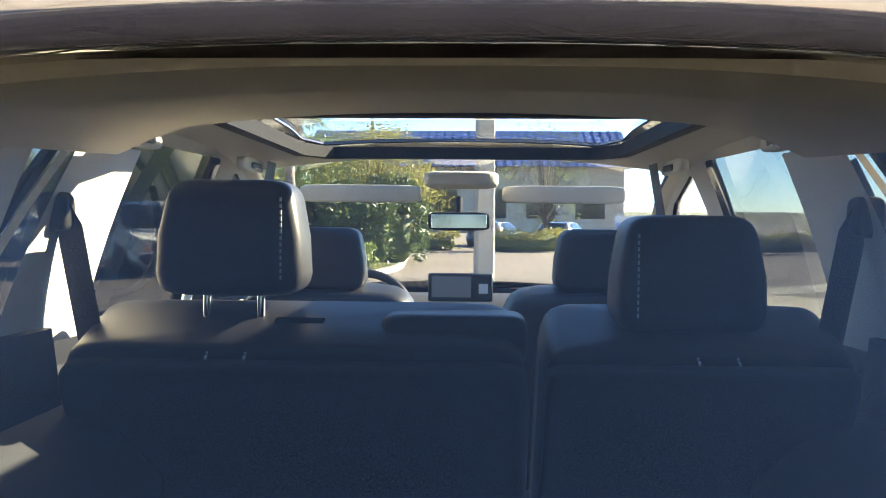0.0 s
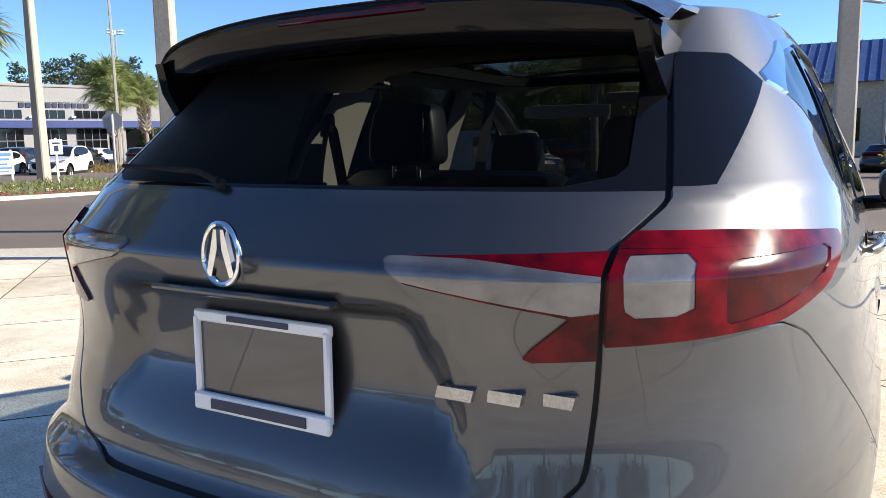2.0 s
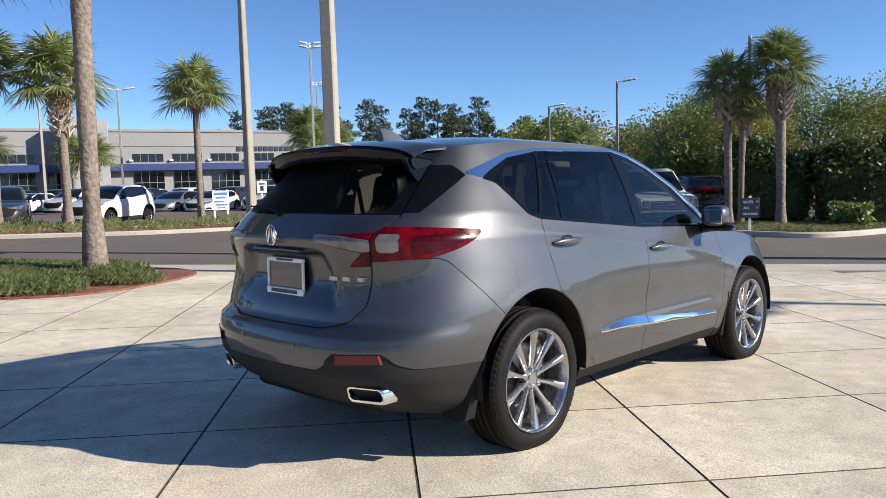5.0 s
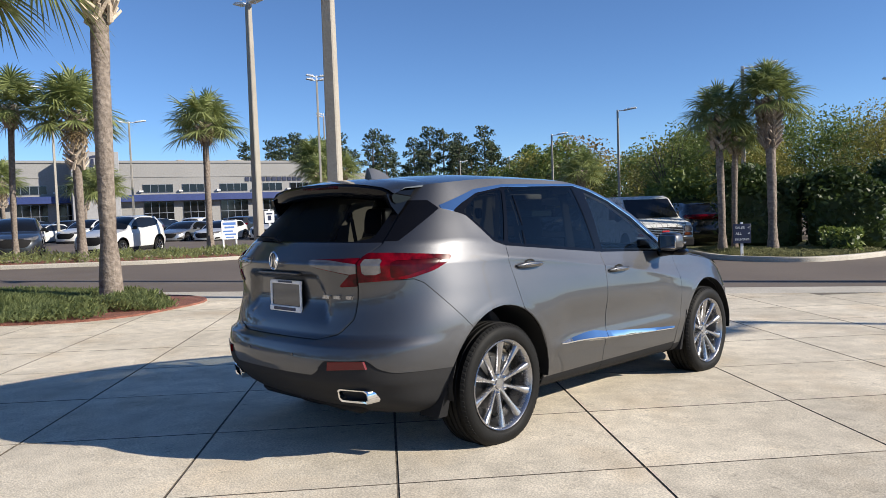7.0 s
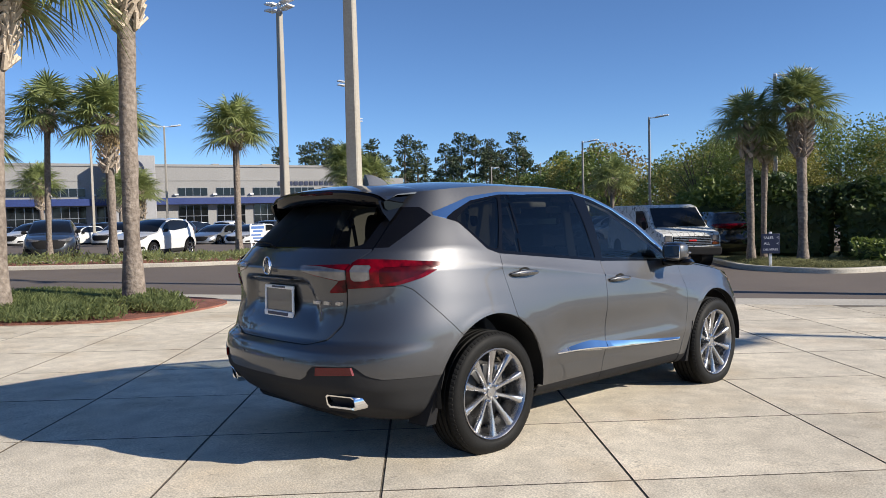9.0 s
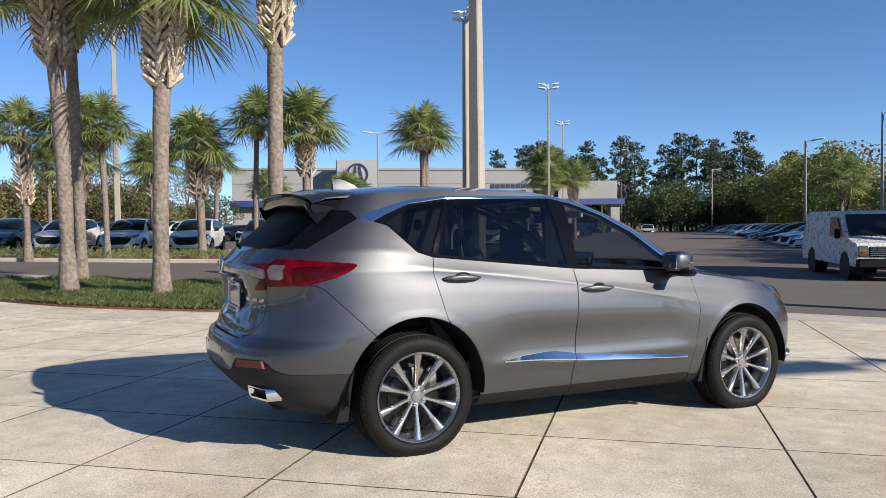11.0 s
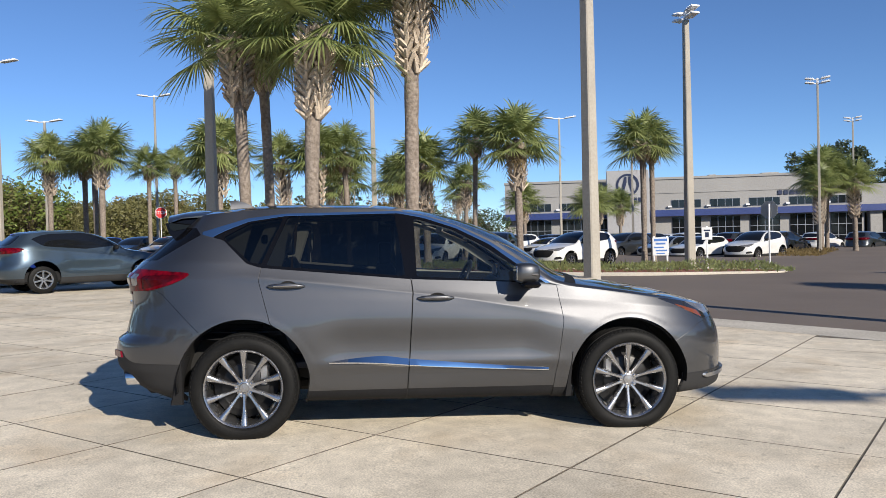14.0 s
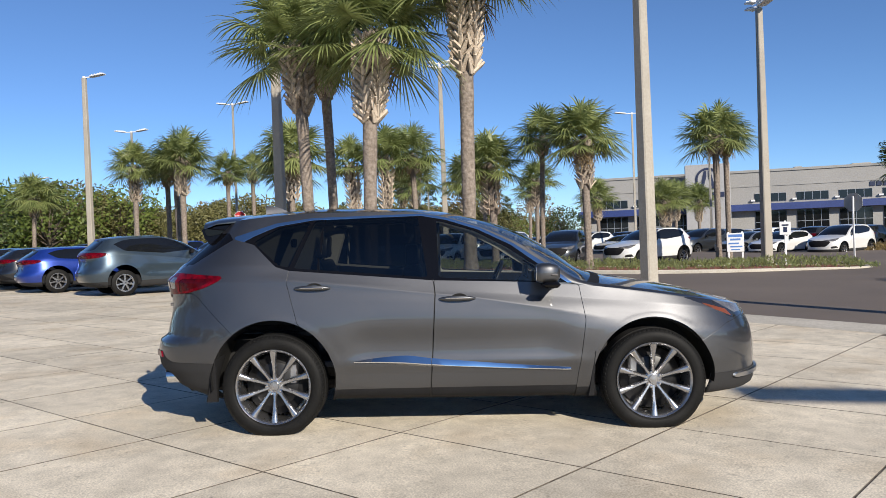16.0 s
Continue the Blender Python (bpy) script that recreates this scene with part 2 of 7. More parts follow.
MAT = {
    "concrete": broomed_concrete("concrete"),
    "joint": surface("joint_dirt", (0.045, 0.038, 0.030), (0.20, 0.17, 0.13), 0.95, grain=25, stain=2),
    "asphalt": surface("asphalt", (0.10, 0.08, 0.067), (0.17, 0.14, 0.118), 0.9, grain=90, stain=0.35, bump=0.4, depth=0.006, spread=0.2, stain_mix=0.5),
    "kerb": surface("kerb_concrete", (0.38, 0.35, 0.29), (0.56, 0.52, 0.45), 0.85, grain=30, stain=1.2, bump=0.3),
    "earth": surface("ground", (0.06, 0.075, 0.03), (0.13, 0.12, 0.065), 0.95, grain=8, stain=0.08, bump=0.5, depth=0.03),
    "mulch": surface("mulch", (0.14, 0.05, 0.035), (0.36, 0.15, 0.105), 0.95, grain=70, stain=5, bump=0.9, depth=0.03),
    "grass": surface("grass", (0.10, 0.11, 0.035), (0.22, 0.21, 0.085), 0.9, grain=60, stain=1.2, bump=0.8, depth=0.03),
    "paint": paint("grey_metallic_paint", (0.083, 0.085, 0.091), 0.43, 0.88),
    "black_gloss": surface("gloss_black", (0.003, 0.003, 0.004), (0.005, 0.005, 0.006), 0.05, grain=300, stain=5, bump=0.0, spec=0.22),
    "black_plastic": surface("black_plastic", (0.010, 0.010, 0.011), (0.018, 0.018, 0.019), 0.75, grain=500, stain=4, bump=0.15, depth=0.002, spec=0.14),
    "dark_cladding": surface("dark_cladding", (0.024, 0.024, 0.025), (0.036, 0.036, 0.037), 0.72, grain=400, stain=3, bump=0.12, depth=0.002, spec=0.12),
    "rubber": surface("tyre_rubber", (0.003, 0.003, 0.003), (0.008, 0.008, 0.0078), 0.62, grain=120, stain=8, bump=0.25, depth=0.002, spec=0.18),
    "seal": plain("rubber_seal", (0.004, 0.004, 0.004), 0.7),
    "chrome": plain("chrome", (0.78, 0.79, 0.8), 0.06, 1.0),
    "satin": surface("satin_metal", (0.42, 0.42, 0.43), (0.55, 0.55, 0.56), 0.3, 1.0, grain=200, stain=6, bump=0.0),
    "rim": surface("machined_rim", (0.32, 0.32, 0.33), (0.45, 0.45, 0.46), 0.27, 0.95, grain=200, stain=10, bump=0.0, coat=0.6),
    "rim_dark": plain("rim_dark_pocket", (0.016, 0.016, 0.017), 0.4, 0.4),
    "lamp_red": surface("red_lamp_lens", (0.03, 0.0003, 0.002), (0.14, 0.0007, 0.006), 0.12, grain=18, stain=9, bump=0.0, spread=0.14, spec=0.22),
    "lamp_bright_red": plain("bright_red_lens", (0.13, 0.001, 0.004), 0.25),
    "lamp_dark_red": surface("dark_red_lens", (0.010, 0.0004, 0.001), (0.07, 0.0008, 0.0025), 0.16, grain=16, stain=7, bump=0.0, spread=0.2, spec=0.25),
    "lamp_clear": surface("clear_lamp_lens", (0.085, 0.085, 0.09), (0.25, 0.24, 0.235), 0.12, 0.35, grain=14, stain=8, bump=0.0, coat=0.8, spread=0.2),
    "lamp_smoke": plain("smoked_lamp_lens", (0.016, 0.016, 0.018), 0.08, 0.0, coat=1.0),
    "amber": plain("amber_lens", (0.15, 0.038, 0.010), 0.12, coat=0.6),
    "glass_rear": glass("privacy_glass", (0.10, 0.108, 0.106), 0.01, 0.05),
    "glass_back": glass("hatch_glass", (0.112, 0.117, 0.115), 0.45, 0.005, 0.3),
    "glass_front": glass("window_glass", (0.52, 0.55, 0.54), 0.01, 0.055),
    "glass_roof": glass("roof_glass", (0.62, 0.65, 0.65)),
    "glass_far": plain("dark_window_glass", (0.007, 0.008, 0.010), 0.06),
    "beige": surface("beige_trim", (0.66, 0.60, 0.51), (0.75, 0.69, 0.60), 0.85, grain=400, stain=3, bump=0.2, depth=0.002),
    "black_trim": surface("black_trim", (0.013, 0.013, 0.014), (0.024, 0.024, 0.026), 0.65, grain=300, stain=4, bump=0.3, depth=0.002),
    "leather": surface("black_leather", (0.014, 0.014, 0.016), (0.028, 0.028, 0.031), 0.42, grain=420, stain=5, bump=0.12, depth=0.0015),
    "carpet": surface("seatback_carpet", (0.042, 0.042, 0.045), (0.070, 0.070, 0.074), 0.95, grain=700, stain=5, bump=0.2, depth=0.0015),
    "stitch": plain("white_stitching", (0.7, 0.7, 0.68), 0.7),
    "screen": plain("screen", (0.02, 0.023, 0.03), 0.1),
    "bright_white": surface("white_panel", (0.30, 0.30, 0.305), (0.36, 0.36, 0.365), 0.6, grain=6, stain=0.2, bump=0.05),
    "white": surface("white_stucco", (0.255, 0.252, 0.245), (0.32, 0.316, 0.308), 0.85, grain=6, stain=0.2, bump=0.1),
    "blue": surface("blue_band", (0.018, 0.036, 0.14), (0.028, 0.052, 0.19), 0.5, grain=5, stain=0.3, bump=0.05),
    "navy": plain("navy_letters", (0.018, 0.026, 0.065), 0.45),
    "pole": surface("pole_concrete", (0.26, 0.235, 0.20), (0.42, 0.39, 0.335), 0.9, grain=25, stain=1.0, bump=0.5, depth=0.01, spread=0.25, stain_mix=0.55),
    "steel_pole": surface("painted_steel", (0.30, 0.28, 0.24), (0.4, 0.37, 0.32), 0.6, 0.3, grain=20, stain=1),
    "white_metal": surface("white_metal", (0.68, 0.69, 0.7), (0.8, 0.8, 0.8), 0.4, grain=30, stain=2, bump=0.05),
    "trunk": surface("palm_trunk", (0.085, 0.064, 0.05), (0.33, 0.28, 0.235), 0.95, grain=14, stain=1.3, bump=1.0, depth=0.03, spread=0.22),
    "boot": surface("palm_boot", (0.13, 0.088, 0.06), (0.54, 0.455, 0.36), 0.9, grain=30, stain=3, bump=0.6, depth=0.01, piece=0.22),
    "frond": surface("palm_frond", (0.11, 0.15, 0.042), (0.31, 0.35, 0.135), 0.42, grain=6, stain=1.2, bump=0.0, piece=0.12, translucent=0.3),
    "dead_frond": surface("dry_frond", (0.16, 0.11, 0.05), (0.34, 0.25, 0.13), 0.8, grain=6, stain=2, bump=0.0, piece=0.1, translucent=0.2),
    "leaf_dark": surface("dark_leaves", (0.022, 0.045, 0.012), (0.085, 0.125, 0.035), 0.5, grain=2.5, stain=0.7, bump=0.0, piece=0.16, translucent=0.3),
    "leaf_green": surface("green_leaves", (0.055, 0.095, 0.018), (0.19, 0.24, 0.055), 0.5, grain=2.5, stain=0.6, bump=0.0, piece=0.16, translucent=0.35),
    "leaf_yellow": surface("yellow_green_leaves", (0.12, 0.125, 0.025), (0.33, 0.30, 0.07), 0.55, grain=2.5, stain=0.6, bump=0.0, piece=0.16, translucent=0.35),
    "leaf_olive": surface("olive_leaves", (0.055, 0.060, 0.020), (0.19, 0.18, 0.065), 0.55, grain=2.5, stain=0.5, bump=0.0, piece=0.16, translucent=0.3),
    "leaf_brown": surface("brown_leaves", (0.13, 0.085, 0.035), (0.30, 0.22, 0.09), 0.6, grain=2.5, stain=0.6, bump=0.0, piece=0.16, translucent=0.3),
    "pine": surface("pine_needles", (0.02, 0.036, 0.016), (0.07, 0.095, 0.04), 0.6, grain=1.5, stain=0.5, bump=0.0, piece=0.15, translucent=0.2),
    "juniper": surface("juniper", (0.085, 0.12, 0.038), (0.33, 0.37, 0.15), 0.6, grain=8, stain=1.5, bump=0.0, piece=0.18, translucent=0.3),
    "bark": surface("bark", (0.05, 0.038, 0.028), (0.15, 0.12, 0.09), 0.95, grain=20, stain=2, bump=0.9, depth=0.03),
    "stop_red": plain("stop_red", (0.55, 0.012, 0.015), 0.45),
    "sign_white": plain("sign_white", (0.78, 0.79, 0.8), 0.5),
    "sign_blue": plain("sign_blue", (0.1, 0.22, 0.55), 0.5),
    "sign_grey": plain("sign_back", (0.33, 0.34, 0.36), 0.4, 0.6),
    "roof_blue": surface("blue_tile_roof", (0.03, 0.06, 0.18), (0.05, 0.10, 0.27), 0.5, grain=3, stain=0.3, bump=0.1),
    "stone": surface("tan_wall", (0.42, 0.34, 0.25), (0.55, 0.46, 0.35), 0.85, grain=4, stain=0.3),
    "car_white": paint("white_paint", (0.62, 0.62, 0.61), 0.3, 0.0, 0.02),
    "car_black": paint("black_paint", (0.012, 0.013, 0.016), 0.25, 0.3, 0.2),
    "car_grey": paint("dark_grey_paint", (0.06, 0.065, 0.07), 0.3, 0.7),
    "car_blue": paint("blue_paint", (0.012, 0.04, 0.26), 0.3, 0.5),
    "car_steel": paint("steel_blue_paint", (0.055, 0.080, 0.105), 0.3, 0.7),
    "car_silver": paint("silver_paint", (0.42, 0.43, 0.44), 0.3, 0.8),
    "camo": twig_wrap("twig_pattern_wrap"),
}


# ---- building helpers ----
class Geo:
    """Collects the vertices and faces of one mesh."""

    def __init__(self):
        self.v, self.f = [], []

    def add(self, verts, faces, m=None):
        k = len(self.v)
        self.v += [tuple(m @ Vector(p)) if m is not None else tuple(p) for p in verts]
        self.f += [tuple(k + i for i in f) for f in faces]
        return self

    def box(self, c, s, bevel=0.0, m=None):
        """A box with chamfered edges: centre c, full size s."""
        h = [a / 2 for a in s]
        b = min(bevel, *[a * 0.98 for a in h]) if bevel else 0
        loc = Matrix.Translation(c) if m is None else m @ Matrix.Translation(c)
        if not b:
            vs = [(x * h[0], y * h[1], z * h[2]) for x in (-1, 1) for y in (-1, 1) for z in (-1, 1)]
            return self.add(vs, [(0, 1, 3, 2), (4, 6, 7, 5), (0, 4, 5, 1), (2, 3, 7, 6), (0, 2, 6, 4), (1, 5, 7, 3)], loc)
        vs, idx = [], {}
        for x in (-1, 1):
            for y in (-1, 1):
                for z in (-1, 1):
                    for ax in range(3):
                        p = [x * (h[0] - b), y * (h[1] - b), z * (h[2] - b)]
                        p[ax] = (x, y, z)[ax] * h[ax]
                        idx[x, y, z, ax] = len(vs)
                        vs.append(p)
        fs = []
        for ax in range(3):
            o, q = [a for a in range(3) if a != ax]
            for s1 in (-1, 1):
                ring = []
                for s2, s3 in ((-1, -1), (1, -1), (1, 1), (-1, 1)):
                    k = [0, 0, 0]
                    k[ax], k[o], k[q] = s1, s2, s3
                    ring.append(idx[(*k, ax)])
                fs.append(ring if (s1 > 0) == (ax != 1) else ring[::-1])
            for s2 in (-1, 1):
                for s3 in (-1, 1):
                    k1, k2 = [0, 0, 0], [0, 0, 0]
                    k1[ax], k1[o], k1[q] = -1, s2, s3
                    k2[ax], k2[o], k2[q] = 1, s2, s3
                    quad = [idx[(*k1, o)], idx[(*k2, o)], idx[(*k2, q)], idx[(*k1, q)]]
                    fs.append(quad)
        for x in (-1, 1):
            for y in (-1, 1):
                for z in (-1, 1):
                    fs.append([idx[x, y, z, a] for a in range(3)])
        return self.add(vs, fs, loc)

    def tube(self, pts, radii, n=10, caps=True):
        """A round tube along pts; radii: one number or one a point."""
        pts = [Vector(p) for p in pts]
        if not isinstance(radii, (list, tuple)):
            radii = [radii] * len(pts)
        rings, up = [], None
        for i, p in enumerate(pts):
            d = (pts[min(i + 1, len(pts) - 1)] - pts[max(i - 1, 0)]).normalized()
            if up is None:
                up = d.orthogonal().normalized()
            up = (up - d * up.dot(d)).normalized()
            side = d.cross(up)
            rings.append([p + (up * math.cos(a) + side * math.sin(a)) * radii[i] for a in [2 * math.pi * k / n for k in range(n)]])
        return self.loft(rings, True, caps)

    def loft(self, rings, closed=True, caps=False):
        n = len(rings[0])
        vs = [p for r in rings for p in r]
        fs = []
        for i in range(len(rings) - 1):
            for k in range(n if closed else n - 1):
                fs.append((i * n + k, i * n + (k + 1) % n, (i + 1) * n + (k + 1) % n, (i + 1) * n + k))
        if caps:
            fs.append(tuple(range(n))[::-1])
            fs.append(tuple((len(rings) - 1) * n + k for k in range(n)))
        return self.add(vs, fs)

    def lathe(self, profile, n=48, axis="x", c=(0, 0, 0), closed=False):
        """Turns (along, radius) pairs round an axis through c."""
        rings = []
        for a in [2 * math.pi * k / n for k in range(n)]:
            ring = []
            for h, r in profile:
                p = {"x": (h, r * math.cos(a), r * math.sin(a)), "y": (r * math.sin(a), h, r * math.cos(a)), "z": (r * math.cos(a), r * math.sin(a), h)}[axis]
                ring.append((p[0] + c[0], p[1] + c[1], p[2] + c[2]))
            rings.append(ring)
        rings.append(rings[0])
        return self.loft(rings, closed)

    def prism(self, poly, lo, hi, axis="x"):
        """A polygon of (a, b) pairs pushed from lo to hi along an axis (x: (y, z); y: (x, z); z: (x, y))."""
        put = {"x": lambda h, a, b: (h, a, b), "y": lambda h, a, b: (a, h, b), "z": lambda h, a, b: (a, b, h)}[axis]
        n = len(poly)
        vs = [put(lo, *p) for p in poly] + [put(hi, *p) for p in poly]
        return self.add(vs, [tuple(range(n))[::-1], tuple(range(n, 2 * n))] + [(i, (i + 1) % n, n + (i + 1) % n, n + i) for i in range(n)])

    def mesh(self, name, material, smooth=True, sharp=40):
        me = bpy.data.meshes.new(name)
        me.from_pydata(self.v, [], self.f)
        me.materials.append(material)
        bm = bmesh.new()
        bm.from_mesh(me)
        bmesh.ops.recalc_face_normals(bm, faces=bm.faces)
        if smooth:
            lim = radians(sharp)
            for f in bm.faces:
                f.smooth = True
            for e in bm.edges:
                e.smooth = len(e.link_faces) == 2 and e.calc_face_angle(0) < lim
        bm.to_mesh(me)
        bm.free()
        return me


def part(name, geo, material, parent, label="", smooth=True, sharp=40):
    """One mesh object under a thing or part (or at top level, with parent None)."""
    me = geo if isinstance(geo, bpy.types.Mesh) else geo.mesh(name, material, smooth, sharp)
    ob = new(name, me)
    if parent is not None:
        ob.parent = parent
    return tagged(ob, label)


def thing(name, label, category, group="", kind="", at=(0, 0, 0), turn=0.0):
    ob = new(name)
    ob.empty_display_size = 0.2
    ob.matrix_world = pose(*at, 0, 0, turn)
    return tagged(ob, label, category, group, kind)


def solid(name, geo, material, label, category, group="", kind="", smooth=True):
    """A top-level thing or piece of the setting that is one mesh."""
    return tagged(part(name, geo, material, None, "", smooth), label, category, group, kind)


def keyed(keys):
    """A smooth function through (at, value) pairs."""
    xs, ys = [k[0] for k in keys], [k[1] for k in keys]
    h = np.diff(xs)
    d = np.diff(ys) / h
    g = [d[0]] + [0 if d[i - 1] * d[i] <= 0 else 2 * d[i - 1] * d[i] / (d[i - 1] + d[i]) for i in range(1, len(d))] + [d[-1]]

    def f(x):
        x = min(max(x, xs[0]), xs[-1])
        i = min(int(np.searchsorted(xs, x, side="right")) - 1, len(h) - 1)
        t = (x - xs[i]) / h[i]
        return float((1 + 2 * t) * (1 - t) ** 2 * ys[i] + t * (1 - t) ** 2 * h[i] * g[i] + t * t * (3 - 2 * t) * ys[i + 1] + t * t * (t - 1) * h[i] * g[i + 1])
    return f


# ---- ground, road, islands ----
ALONG = Vector((0.819, 0.574, 0))     # along the road
ACROSS = Vector((-0.574, 0.819, 0))   # away from the forecourt
EDGE = Vector((0, 11.9, 0))           # a point of the forecourt's edge
SLAB_A, SLAB_B = Vector((0.664, 0.748, 0)), Vector((0.748, -0.664, 0))


SLOPE = 0.016                         # the whole place falls gently towards +y


def gz(y):
    return -SLOPE * (min(max(y, -98.0), 102.0) - 2.4)


def draped(geo):
    """Lays a flat mesh onto the falling ground."""
    geo.v = [(x, y, z + gz(y)) for x, y, z in geo.v]
    return geo


def road_point(u, v, z=0.0):
    """u metres along the road, v metres past the forecourt's edge."""
    p = EDGE + ALONG * u + ACROSS * v
    return (p.x, p.y, z)


ground = Geo()
for y0, y1 in ((-2500, -98), (-98, 102), (102, 2500)):
    ground.add([(-2500, y0, -0.08), (2500, y0, -0.08), (2500, y1, -0.08), (-2500, y1, -0.08)], [(0, 1, 2, 3)])
draped(ground)
solid("ground", ground, MAT["earth"], "dry grass and earth reaching to the far tree line", "ground", kind="structure", smooth=False)

forecourt_bed = Geo()
forecourt_bed.prism([road_point(-60, 0)[:2], road_point(45, 0)[:2], road_point(45, -60)[:2], road_point(-60, -60)[:2]], -0.2, -0.004, "z")
forecourt = solid("pavement", draped(forecourt_bed), MAT["joint"], "pale concrete forecourt of square slabs with dark dirty joints", "pavement", kind="structure", smooth=False)

road = Geo()
road.prism([road_point(-150, 0)[:2], road_point(150, 0)[:2], road_point(150, 9.4)[:2], road_point(-150, 9.4)[:2]], -0.3, -0.03, "z")
solid("road", draped(road), MAT["asphalt"], "brownish grey asphalt road in front of the forecourt", "road", kind="structure", smooth=False)
lot = Geo()
lot.prism([road_point(-150, 9.41)[:2], road_point(150, 9.41)[:2], road_point(150, 130)[:2], road_point(-150, 130)[:2]], -0.3, -0.034, "z")
solid("road_lot", draped(lot), MAT["asphalt"], "brownish grey asphalt parking lot with rows of cars", "road", kind="structure", smooth=False)


def island(name, outline, label, cover="juniper"):
    """A raised planting island: kerb ring with a bed of earth in it."""
    kerb = Geo()
    n = len(outline)
    c = Vector((sum(p[0] for p in outline) / n, sum(p[1] for p in outline) / n))
    inner = []
    for i in range(n):
        p, a, b = Vector(outline[i]), Vector(outline[i - 1]), Vector(outline[(i + 1) % n])
        d1, d2 = (p - a).normalized(), (b - p).normalized()
        nrm = Vector((-(d1 + d2).y, (d1 + d2).x)).normalized()
        if nrm.dot(c - p) < 0:
            nrm = -nrm
        inner.append(p + nrm * 0.2)
    rings = []
    for k in range(n):
        p, q = Vector(outline[k]), inner[k]
        e = (q - p).normalized() * 0.03
        rings.append([(p.x, p.y, -0.05), (p.x, p.y, 0.10), (p.x + e.x, p.y + e.y, 0.13), (q.x - e.x, q.y - e.y, 0.13), (q.x, q.y, 0.11), (q.x, q.y, -0.05)])
    rings.append(rings[0])
    kerb.loft(rings, False)
    root = thing(name, label, "planting island", kind="structure")
    part("kerb", draped(kerb), MAT["kerb"], root, "pale concrete kerb")
    bed = Geo()
    bed.prism([tuple(q) for q in inner], -0.05, 0.10, "z")
    part("bed", draped(bed), MAT["grass" if cover == "grass" else "mulch"], root, smooth=False)
    return root


def smooth_outline(pts, r=0.9, n=5):
    """Rounds the corners of an outline."""
    out = []
    for i in range(len(pts)):
        p, a, b = Vector(pts[i]), Vector(pts[i - 1]), Vector(pts[(i + 1) % len(pts)])
        ra = min(r, (a - p).length * 0.45)
        rb = min(r, (b - p).length * 0.45)
        s, e = p + (a - p).normalized() * ra, p + (b - p).normalized() * rb
        for k in range(n + 1):
            t = k / n
            out.append(tuple(s * (1 - t) ** 2 + p * 2 * t * (1 - t) + e * t * t))
    return out


LONG_BED = [(-51.0, -37.0), (-29.0, -4.0), (-24.2, 3.5), (-20.8, 8.6), (-19.8, 11.5), (-19.6, 17.0), (-22.4, 17.4), (-23.4, 12.6), (-24.2, 10.2), (-27.4, 5.4), (-32.0, -2.0), (-54.0, -35.0)]
island("island", smooth_outline(LONG_BED, 1.2), "long kerbed island with palms and low juniper beside the road")
island("island", smooth_outline([(-30.4, 24.2), (-42.5, 33.9), (-44.8, 31.0), (-33.4, 23.0)], 1.2), "kerbed island end with palms in the parking lot")
island("island", smooth_outline([(-48.5, 38.6), (-62.5, 49.8), (-64.5, 47.2), (-50.3, 36.2)], 1.2), "further kerbed island in the parking lot")
island("island", smooth_outline([(-5.7, 18.0), (-4.6, 17.3), (-2.9, 17.2), (-2.2, 18.8), (-1.8, 21.5), (-2.2, 30.0), (-16.0, 34.0), (-9.4, 22.6)], 1.0), "kerbed grass verge with palms before a tall hedge", "grass")

# planting bed let into the forecourt round the near palms
bed_line = smooth_outline([(-6.9, 1.9), (-8.1, 4.3), (-9.6, 4.4), (-14.2, 0.2), (-14.0, -2.2), (-12.0, -2.6), (-9.0, -0.6)], 1.0)
bed = Geo()
bed.prism(bed_line, -0.15, 0.03, "z")
solid("planting_bed", draped(bed), MAT["mulch"], "red-brown mulch bed under the palms in the forecourt", "planting bed", kind="structure", smooth=False)


# ---- cars: one body surface, cut into panels ----
def inside(poly, a, b):
    """Signed distance to a polygon, negative inside."""
    p = np.array(poly, float)
    q = np.roll(p, -1, 0)
    best = np.full(len(a), 1e9)
    wind = np.zeros(len(a), bool)
    for (x0, y0), (x1, y1) in zip(p, q):
        dx, dy = x1 - x0, y1 - y0
        t = np.clip(((a - x0) * dx + (b - y0) * dy) / (dx * dx + dy * dy + 1e-12), 0, 1)
        best = np.minimum(best, np.hypot(a - x0 - t * dx, b - y0 - t * dy))
        if dy:
            hit = ((y0 > b) != (y1 > b)) & (a < x0 + (b - y0) * dx / dy)
            wind ^= hit
    return np.where(wind, -best, best)


